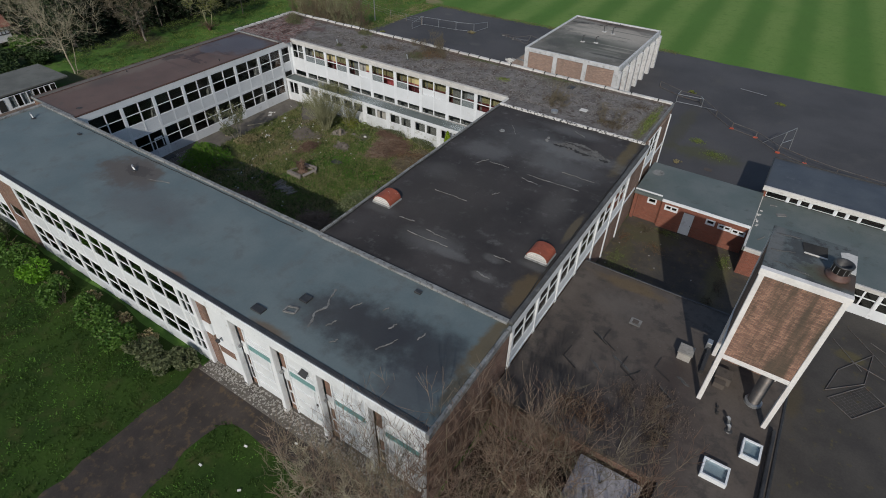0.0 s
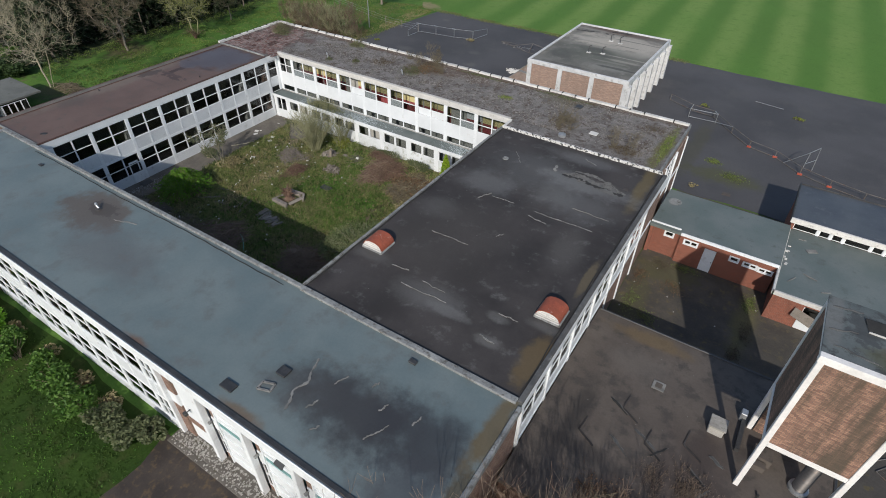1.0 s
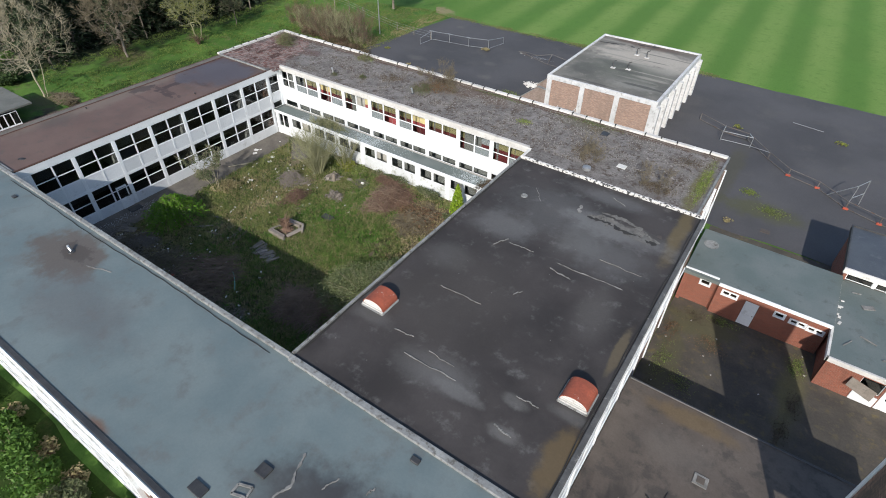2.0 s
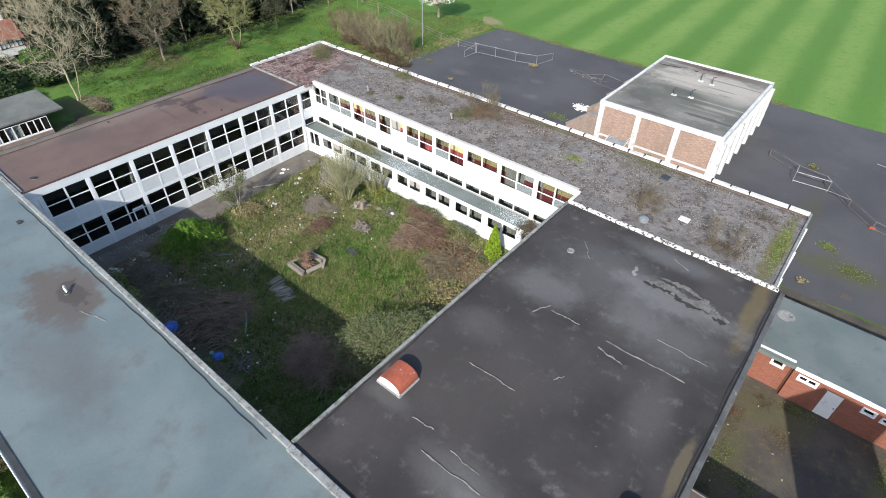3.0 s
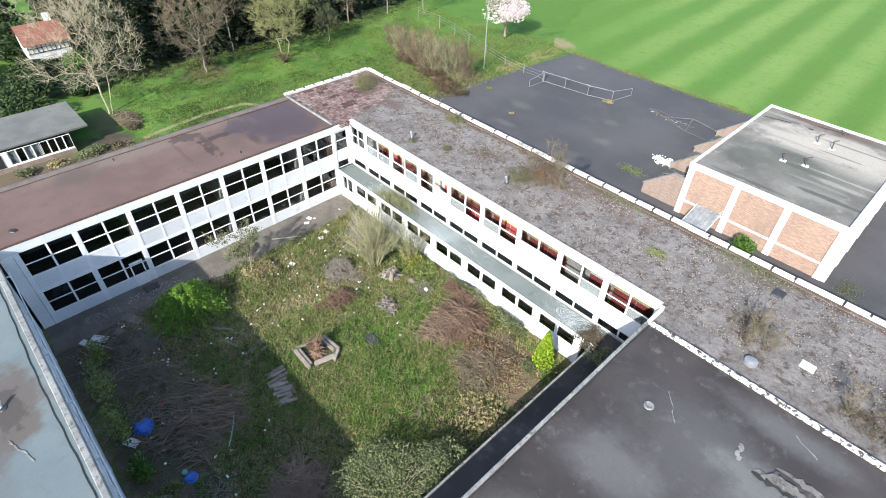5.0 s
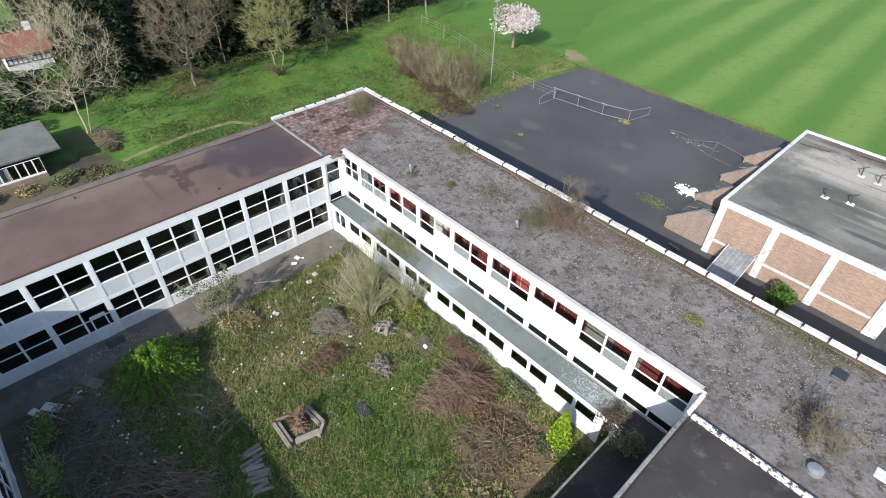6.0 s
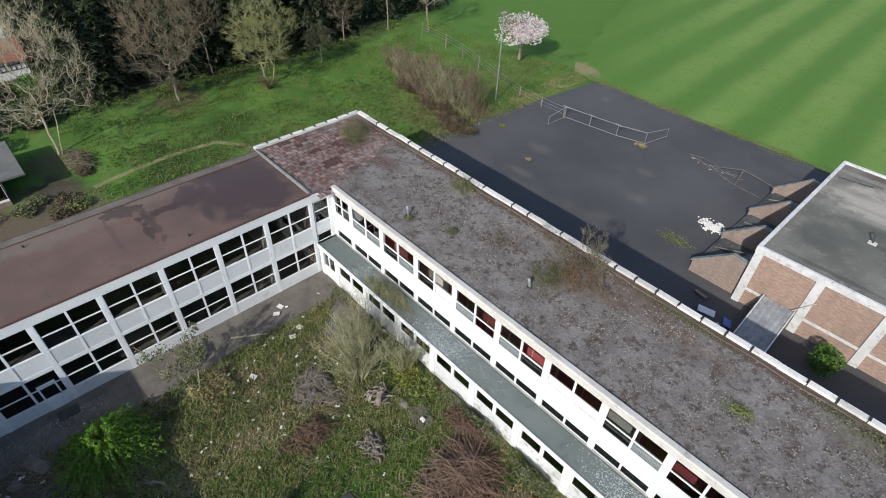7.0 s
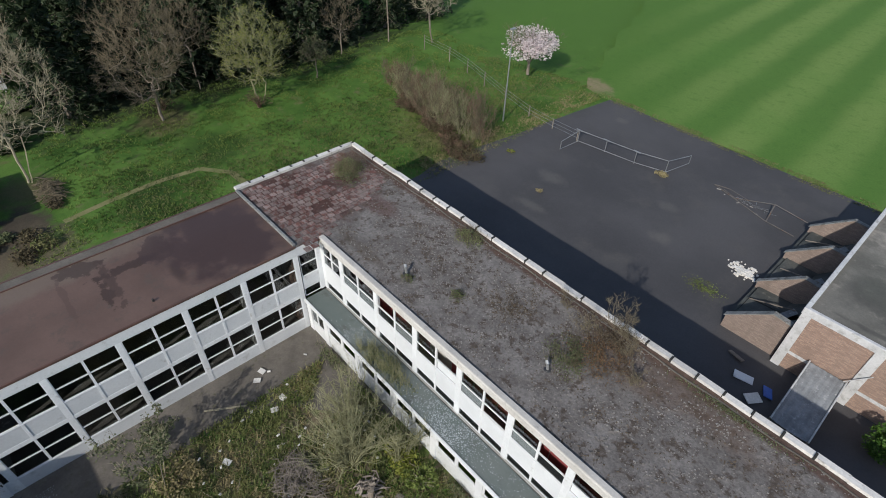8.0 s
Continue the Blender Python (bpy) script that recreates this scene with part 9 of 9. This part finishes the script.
# ---- gravel roof plants and fittings ----
roof_vent("roof_vent", -41.85, 44.2, 6.37, 0.4, 0.2)
roof_vent("roof_vent", -33.1, 45.0, 6.37, 0.35, 0.2)
for i, (x, y, rx, ry, h, n, leaf, st, lab) in enumerate([
        (-51.9, 47.6, 1.3, 1.2, 1.1, 2600, L_SAGE, 260, "young birch seedlings on the gravel roof"), (-51.0, 47.0, 1.4, 1.0, 0.4, 700, L_OLIVE, 60, "mossy weeds on the roof tiles"),
        (-41.8, 48.7, 1.1, 0.8, 0.7, 1100, L_SAGE, 120, "pale green seedlings by the parapet"), (-32.9, 46.4, 1.3, 1.4, 0.3, 1700, L_OLIVE, 200, "olive weed patch on the gravel roof"),
        (-31.9, 47.4, 1.9, 1.8, 0.3, 1900, L_RUSSET, 320, "brown dry weed patch on the gravel roof"), (-32.2, 48.6, 1.3, 0.7, 0.3, 900, L_MOSSBROWN, 80, "brown moss by the parapet"),
        (-22.5, 46.0, 0.7, 0.6, 0.15, 380, L_IVY, 10, "yellow-green moss tuft on the gravel roof"), (-41.5, 44.0, 0.45, 0.4, 0.35, 240, L_OLIVE, 20, "small weed tuft on the gravel roof"), (-39.0, 45.1, 0.5, 0.45, 0.4, 300, L_OLIVE, 24, "small weed tuft on the gravel roof"),
        (-16.6, 44.6, 1.2, 1.6, 0.25, 520, L_MOSSBROWN, 110, "thin brown weeds on the gravel roof"), (-10.6, 42.6, 1.5, 0.9, 0.3, 700, L_MOSSBROWN, 120, "brown weeds by the peeling flashing"), (-9.8, 47.4, 1.2, 1.0, 0.2, 350, L_MOSSBROWN, 40, "low brown weeds on the gravel roof"),
        (-18.4, 49.0, 3.2, 0.4, 0.15, 800, L_OLIVE, 20, "moss along the parapet"), (-26.5, 49.0, 3.0, 0.35, 0.15, 700, L_OLIVE, 20, "moss along the parapet"), (-8.2, 45.0, 0.45, 3.6, 0.1, 1400, L_IVY, 0, "mossy strip along the roof's end"), (-36.8, 46.6, 1.5, 1.2, 0.12, 700, L_MOSSBROWN, 30, "brown moss on the gravel")]):
    low_growth("roof_weeds", x, y, 6.36, rx, ry, h, n, leaf, 0.045, 960 + i, lab, M_TWIG, st)
rng = random.Random(62)
m = Mesh()
pts = []
while len(pts) < 5200:
    x, y = rng.uniform(-53.8, -8.0), rng.uniform(42.7, 49.3)
    if noise.noise((x * 0.9, y * 0.9, 5)) + 0.6 * noise.noise((x * 2.6, y * 2.6, 9)) > rng.uniform(0.0, 0.5):
        pts.append(Vector((x, y, 6.375 + 0.02 * rng.random())))
leaves(m, pts, 0.05, rng, 1, 0.3)
solo("roof_moss", m, L_MOSSBROWN, "brown moss crumbs scattered over the gravel roof", "moss", kind="stuff")
for i, (x, y, h) in enumerate([(-32.5, 49.2, 1.4), (-31.9, 49.15, 1.1), (-33.4, 48.0, 0.9), (-31.4, 48.4, 0.9), (-30.2, 47.2, 0.7), (-15.9, 44.0, 1.4), (-15.2, 43.6, 1.1), (-16.3, 43.3, 0.9), (-11.6, 42.6, 1.1), (-10.4, 43.4, 0.9), (-35.0, 48.6, 0.6)]):
    bare_tree(x, y, 6.36, h, 950 + i, "leafless buddleia seedling on the gravel roof", M_TWIG, M_TWIG, stems=4, last=3, kids=(3, 4), spread=0.8, trunk=0.06, name="roof_seedling", category="seedling", up=0.2, r=0.009)
m = Mesh()
m.lathe(-15.5, 42.15, [(0.3, 6.37), (0.3, 6.55), (0.12, 6.62)], 16)
solo("roof_cowl", m, M_GALV, "round galvanised vent cowl on the gravel roof", "vent")
m = Mesh()
m.box(-13.9, 43.65, 6.37, -13.25, 44.2, 6.43, 0.02)
solo("roof_slab", m, M_LITTER, "square white slab lying on the gravel roof", "slab")
m = Mesh()
m.box(-16.7, 47.5, 6.37, -16.1, 48.2, 6.47, 0.03)
solo("roof_patch", m, M_DARKMETAL, "dark crumpled sheet on the gravel roof", "sheet")
m = Mesh()
m.ribbon([(-54.0 + 46 * i / 60, 49.2 + 0.05 * math.sin(i * 1.3)) for i in range(61)], 0.05, 6.385, 0.04)
solo("roof_cable", m, M_DIRT, "thin lightning cable along the parapet", "cable")
rng = random.Random(61)
m = Mesh()
for i in range(15000):
    x, y = rng.uniform(-53.9, -8.2), rng.uniform(42.6, 49.3)
    if noise.noise((x * 0.5, y * 0.5, 3)) + 0.5 * noise.noise((x * 1.7, y * 1.7, 4)) < rng.uniform(-0.5, 0.35):
        continue
    if x < -46 and rng.random() < 0.6:
        continue
    s = rng.uniform(0.014, 0.046)
    a = rng.uniform(0, 6.283)
    pts = [(x + s * math.cos(a + k * 2.094), y + s * math.sin(a + k * 2.094)) for k in range(3)]
    m.plate(pts, 6.36, 6.36 + s * 0.7 + 0.02)
solo("loose_gravel", m, surface("pale_pebbles", (0.27, 0.256, 0.24), (0.14, 0.128, 0.117), 3.0, 12, 0.9, bumps=0.0), "loose pale pebbles on the roof", "gravel", kind="stuff")
# heat-resisting tiles showing at the roof's corner
tile_me = box_mesh("roof_tile", surface("red_grey_roof_tile", (0.165, 0.125, 0.115), (0.22, 0.175, 0.162), 1.2, 12, 0.9, c3=(0.13, 0.06, 0.05), third=(0.46, 0.6), bumps=0.5, fine_amt=0.5, rand=0.3), (-0.185, -0.185, 0, 0.185, 0.185, 0.035))
for j in range(17):
    for i in range(17):
        x, y = -53.8 + i * 0.44, 41.35 + j * 0.44 + (0.22 if i % 2 else 0)
        if y > 49.2 or x + (y - 41.4) * 0.35 > -46.6 or noise.noise((x * 0.6, y * 0.6, 8)) > 0.12 + 0.2 * rng.random() or rng.random() < 0.08:
            continue
        piece("roof_tile", tile_me, N, pose(x, y, 6.36 + rng.uniform(0, 0.012), 0, 0, rng.uniform(-2.5, 2.5)))

# ---- playground furniture ----
def rail_frame(pts, h, label, low=None, name="rail", r=0.035, mat=None):
    """A run of tubular rail on posts."""
    t = thing(name, pts[0][0], pts[0][1], 0.05, label, "rail", "playground rails")
    for x, y in pts:
        m = Mesh()
        m.tube((x, y, 0.0), (x, y, h), r, r, 7)
        part("post", m, mat or M_GALV, t)
    for (ax, ay), (bx, by) in zip(pts, pts[1:]):
        for z in ([h] if low is None else [h, low]):
            m = Mesh()
            m.tube((ax, ay, z), (bx, by, z), r * 0.8, r * 0.8, 7)
            part("bar", m, mat or M_GALV, t)
    return t


gl = rail_frame([(-50.7, 72.5), (-47.9, 72.9), (-45.0, 73.3), (-42.3, 74.1)], 1.25, "galvanised crash barrier rail on the playground", 0.15)
for ax, ay, bx, by in ((-50.7, 72.5, -50.85, 70.0), (-42.3, 74.1, -41.7, 77.2)):
    m = Mesh()
    m.tube((ax, ay, 1.25), (bx, by, 0.9), 0.03, 0.03, 6)
    m.tube((bx, by, 0.9), (bx, by, 0.0), 0.03, 0.03, 6)
    m.tube((bx, by, 0.1), (ax, ay, 0.1), 0.03, 0.03, 6)
    part("end_frame", m, M_GALV, gl)
for x, y in ((-50.7, 72.5), (-47.9, 72.9), (-45.0, 73.3)):
    m = Mesh()
    m.box(x - 0.35, y - 0.05, 1.22, x + 0.35, y + 0.05, 1.3)
    part("cap", m, M_GALV, gl)
leafy_shrub(-42.2, 73.4, 0.05, 0.7, 0.6, 0.35, 160, L_STRAW, 0.1, 801, "weeds round the barrier post", "weeds", 10, category="weeds")
fr = thing("goal_frame", -35.5, 75, 0.05, "collapsed tubular goal frame with scraps of net on the asphalt", "goal frame")
for a, b, r in (((-38.5, 75.8, 0.08), (-33.25, 73.9, 0.08), 0.035), ((-33.25, 73.9, 0.06), (-33.5, 75.6, 0.8), 0.06), ((-37.6, 75.7, 0.08), (-36.3, 75.1, 0.1), 0.03), ((-36.3, 75.1, 0.1), (-33.5, 75.6, 0.8), 0.035), ((-33.5, 75.6, 0.8), (-30.9, 76.3, 0.1), 0.03), ((-33.25, 73.9, 0.1), (-31.0, 73.65, 0.1), 0.03), ((-38.5, 75.8, 0.08), (-37.2, 76.1, 0.1), 0.03), ((-37.2, 76.1, 0.1), (-35.4, 75.4, 0.25), 0.025)):
    m = Mesh()
    m.tube(a, b, r, r, 6)
    part("bar", m, M_BAR, fr)
m = Mesh()
net = random.Random(65)
for i in range(26):
    x, y = -36.4 + 2.9 * net.random(), 74.9 + 0.5 * net.random()
    a, ln = net.uniform(0, 3.14), net.uniform(0.3, 1.1)
    m.tube((x, y, 0.08), (x + math.cos(a) * ln, y + math.sin(a) * ln * 0.5, 0.1), 0.008, 0.008, 3, False)
part("torn_net", m, M_GALV, fr, "pale scraps of net")
for x, y, w_, r in ((-37.9, 75.4, 0.3, 20), (-35.9, 74.7, 0.22, 60), (-34.9, 75.0, 0.2, 10), (-34.2, 74.3, 0.16, 40), (-37.2, 75.0, 0.14, 80)):
    m = Mesh()
    m.box(-w_ * 0.6, -w_ * 0.2, 0, w_ * 0.6, w_ * 0.2, 0.04, 0.01)
    ob = new("litter", m.mesh("litter", M_BLOCK))
    ob.matrix_basis = pose(x, y, 0.05, 0, 0, r)
    tagged(ob, "pale scrap lying by the goal frame", "litter", "playground litter")
rng = random.Random(66)
m = Mesh()
for i in range(130):
    x, y, s = rng.gauss(-31.7, 0.5), rng.gauss(66.7, 0.35), rng.uniform(0.03, 0.1)
    m.box(x - s, y - s * 0.7, 0.05, x + s, y + s * 0.7, 0.05 + s * 1.2 + 0.15 * max(0, 0.6 - abs(x + 31.6)))
solo("rubble_heap", m, M_COPING, "heap of white rubble beside the sheds", "rubble", kind="stuff")
for i, (x, y, l, w, r, mat, lab) in enumerate([(-27.6, 57.6, 1.1, 0.5, 20, M_PANEL, "grey board leaning by the gymnasium"), (-26.6, 56.6, 1.0, 0.6, 60, M_LITTER, "white board leaning by the gymnasium"), (-26.2, 57.6, 0.9, 0.5, 110, M_BLUE, "blue board dumped by the gymnasium"), (-28.6, 58.8, 1.0, 0.3, 160, M_WOOD, "plank dumped by the gymnasium"), (-24.2, 56.3, 0.9, 0.4, 30, M_LITTER, "white board dumped by the wall")]):
    m = Mesh()
    m.box(-l / 2, -w / 2, 0, l / 2, w / 2, 0.05)
    ob = new("board", m.mesh("board", mat))
    ob.matrix_basis = pose(x, y, 0.16, 12, 8, r)
    tagged(ob, lab, "board", "dumped boards")
leafy_shrub(-20.6, 58.3, 0.05, 1.3, 1.1, 2.0, 1500, L_SHRUB, 0.09, 802, "green elder bush between the wing and the gymnasium", "bush", 14, category="bush")
for i, (x, y, s) in enumerate([(0.4, 72.2, 0.7), (-47.6, 63.1, 0.4), (-53.4, 66.0, 0.5), (-6.0, 51.8, 0.5), (-9.0, 70.0, 0.6)]):
    leafy_shrub(x, y, 0.05, s, s * 0.8, 0.22, int(160 * s), L_STRAW if i % 2 else L_YELLOW, 0.08, 810 + i, "low moss and weeds in the asphalt", "weeds", 6, category="weeds")
# long tangle of fence rails across the east side
rail_frame([(-12.8, 69.5), (-10.0, 68.0), (-7.6, 67.6), (-5.2, 64.7), (-3.1, 62.5), (-0.6, 61.7), (1.8, 59.6), (4.3, 58.6), (7.0, 57.9), (11.3, 57.4), (20, 56.0)], 0.75, "fallen tubular fence across the playground", 0.1, r=0.045, mat=M_BAR)
bf = thing("barrier_frame", -8.5, 66.8, 0.05, "bent tubular barrier frame beside the fallen fence", "barrier")
for p, q in (((-9.9, 65.9, 0.05), (-9.9, 65.9, 1.1)), ((-7.1, 66.1, 0.05), (-7.1, 66.1, 1.1)), ((-9.9, 65.9, 1.1), (-7.1, 66.1, 1.1)), ((-9.9, 65.9, 0.2), (-7.1, 66.1, 0.2)), ((-9.9, 65.9, 1.1), (-10.0, 68.0, 0.75)), ((-7.1, 66.1, 1.1), (-7.6, 67.6, 0.75)), ((-7.1, 66.1, 0.2), (-5.2, 64.7, 0.75))):
    m = Mesh()
    m.tube(p, q, 0.035, 0.035, 6)
    part("bar", m, M_GALV, bf)
cf = thing("climbing_frame", 2.2, 60.2, 0.05, "upright tubular climbing frame among the fallen fence", "climbing frame")
for p, q in (((1.8, 59.6, 0.05), (1.9, 59.9, 2.2)), ((2.7, 61.0, 0.05), (2.6, 61.2, 2.3)), ((1.9, 59.9, 2.2), (2.6, 61.2, 2.3)), ((1.85, 59.7, 1.1), (2.65, 61.1, 1.1)), ((0.2, 61.0, 0.05), (1.9, 59.9, 2.2))):
    m = Mesh()
    m.tube(p, q, 0.035, 0.035, 6)
    part("bar", m, M_GALV, cf)
for x, y in ((-3.1, 62.5), (-0.6, 61.7), (1.8, 59.5), (4.3, 58.6)):
    m = Mesh()
    m.box(x - 0.2, y - 0.1, 0.05, x + 0.2, y + 0.1, 0.2, 0.02)
    solo("fence_foot", m, M_REDPL, "orange-red block foot of a temporary fence", "fence foot", group="fence feet")
m = Mesh()
m.tube((-4.4, 74.7, 0.09), (-1.4, 74.2, 0.09), 0.03, 0.03, 6)
solo("fallen_post", m, M_GALV, "grey post lying on the asphalt", "post")
for x, y in ((-3.2, 52.1),):
    m = Mesh()
    m.box(x - 0.35, y - 0.25, 0.045, x + 0.35, y + 0.25, 0.09)
    solo("drain_cover", m, M_ROOF_LOW, "square concrete drain cover in the asphalt", "drain cover", group="drain covers")
ws = thing("bent_mesh_panel", 9.5, 31, 0.0, "collapsed dull mesh fence panels on the court", "fence panel")
for a, b in (((8.47, 29.64), (9.0, 31.75)), ((9.0, 31.75), (10.76, 34.27)), ((8.47, 29.64), (10.41, 31.4)), ((10.41, 31.4), (10.76, 34.27)), ((8.56, 34.47), (10.21, 32.4)), ((8.65, 29.1), (10.41, 31.2)), ((10.41, 31.2), (11.51, 30.28)), ((8.65, 29.1), (9.9, 28.2)), ((9.9, 28.2), (11.51, 30.28)), ((9.26, 36.14), (11.6, 33.4)), ((10.6, 35.4), (12.0, 34.6)), ((9.6, 33.0), (11.4, 32.4))):
    m = Mesh()
    m.tube((*a, 0.06), (*b, 0.07), 0.028, 0.028, 6)
    part("bar", m, M_BAR, ws)
m = Mesh()
for i in range(9):
    k = i / 9
    m.tube((8.65 + 1.76 * k, 29.1 + 2.1 * k, 0.07), (9.9 + 1.61 * k, 28.2 + 2.08 * k, 0.07), 0.006, 0.006, 3, False)
    m.tube((8.65 + 1.25 * k, 29.1 - 0.9 * k, 0.075), (10.41 + 1.1 * k, 31.2 - 0.92 * k, 0.075), 0.006, 0.006, 3, False)
part("mesh_wires", m, M_BAR, ws)
# flood light pole and boundary fence
lp = thing("lamp_post", -58.2, 70.1, 0, "tall slim pale lamp post by the playground", "lamp post")
m = Mesh()
m.tube((-58.2, 70.1, -0.1), (-58.2, 70.1, 9.0), 0.085, 0.045, 10)
part("pole", m, M_GALV, lp)
m = Mesh()
m.box(-58.35, 69.8, 9.0, -58.05, 70.4, 9.12, 0.02)
part("lamp_head", m, M_GALV, lp)
fpts = [(-50.9, 72.6), (-53.9, 72.6), (-57.2, 72.9), (-61.5, 74.0), (-66, 75.4), (-70, 76.6), (-74, 77.4), (-79, 77.6)]
ft = thing("wire_fence", -65, 75, 0, "low wire fence on wooden posts", "fence")
for x, y in fpts:
    m = Mesh()
    m.tube((x, y, -0.9), (x, y, 1.15), 0.06, 0.05, 6)
    part("post", m, M_WOOD, ft)
for (ax, ay), (bx, by) in zip(fpts, fpts[1:]):
    for z in (0.35, 0.7, 1.05):
        m = Mesh()
        m.tube((ax, ay, z), (bx, by, z), 0.012, 0.012, 4)
        part("wire", m, M_GALV, ft)
# rubbish left in the yard and on the low roof
rng = random.Random(71)
for i in range(14):
    ob = new("litter", lit[3])
    ob.matrix_basis = pose(rng.uniform(-6.6, 1.6), rng.uniform(30, 39.8), 0.05, 0, 0, rng.uniform(0, 180))
    tagged(ob, "small pale scrap on the yard", "litter", "yard litter")
for i in range(16):
    piece("debris", litter_bit, LB, pose(rng.uniform(-6.6, 1.5), rng.uniform(17.2, 29.2), LZ, 0, 0, rng.uniform(0, 180)))
rng = random.Random(73)
for i, (x, y, rx, ry) in enumerate([(-6.2, 31.4, 0.7, 1.6), (-6.0, 34.4, 0.8, 1.8), (-6.3, 37.2, 0.7, 1.5), (-5.2, 39.2, 1.3, 0.9), (-3.6, 39.7, 1.2, 0.5), (-3.9, 37.2, 1.3, 1.1), (1.2, 35.4, 0.5, 1.4), (1.0, 38.4, 0.6, 1.2), (-1.6, 30.6, 1.6, 0.6), (0.9, 33.0, 0.5, 1.2), (-4.6, 33.2, 1.2, 1.0), (-6.4, 46.6, 0.6, 1.4), (-5.8, 49.0, 1.0, 0.9)]):
    low_growth("weeds", x, y, 0.04, rx, ry, 0.1, 520, (L_MOSSBROWN, L_IVY, L_RUSSET)[i % 3], 0.035, 840 + i, "low moss and weeds on the yard", M_TWIG, 12)
# weeds on the corridor roof and gutter rail of the shaded wall
leafy_shrub(-21.6, 40.2, 2.5, 0.9, 1.0, 0.7, 700, L_OLIVE, 0.07, 830, "seedlings growing on the corridor roof", "roof_weeds", 40, category="weeds")
sg = thing("wall_rail", -32, 18.7, 0, "white metal pipe and brackets hanging off the shaded wall", "pipe")
m = Mesh()
m.tube((-46.5, 18.62, 5.4), (-23.5, 18.62, 5.4), 0.03, 0.03, 6)
part("pipe", m, M_WHITE, sg)
for i in range(7):
    m = Mesh()
    x = -46 + i * 3.6
    m.box(x - 0.03, 18.4, 5.36, x + 0.03, 18.65, 5.44)
    part("bracket", m, M_WHITE, sg)
low_growth("weeds", -5.4, 57.4, 0.05, 0.9, 0.8, 0.15, 500, L_IVY, 0.05, 1000, "flat mossy weeds in the asphalt", M_TWIG, 20)
low_growth("weeds", -3.3, 55.4, 0.05, 1.5, 1.1, 0.15, 500, L_IVY, 0.05, 1001, "flat mossy weeds in the asphalt", M_TWIG, 20)
low_growth("weeds", -32.8, 63.0, 0.05, 1.5, 1.0, 0.15, 500, L_IVY, 0.05, 1002, "flat mossy weeds in the asphalt", M_TWIG, 20)
low_growth("weeds", -14.0, 60.5, 0.05, 1.2, 2.0, 0.15, 500, L_OLIVE, 0.05, 1003, "flat mossy weeds in the asphalt", M_TWIG, 20)
low_growth("weeds", -12.6, 57.0, 0.05, 1.6, 1.2, 0.15, 500, L_MOSSBROWN, 0.05, 1004, "flat mossy weeds in the asphalt", M_TWIG, 20)
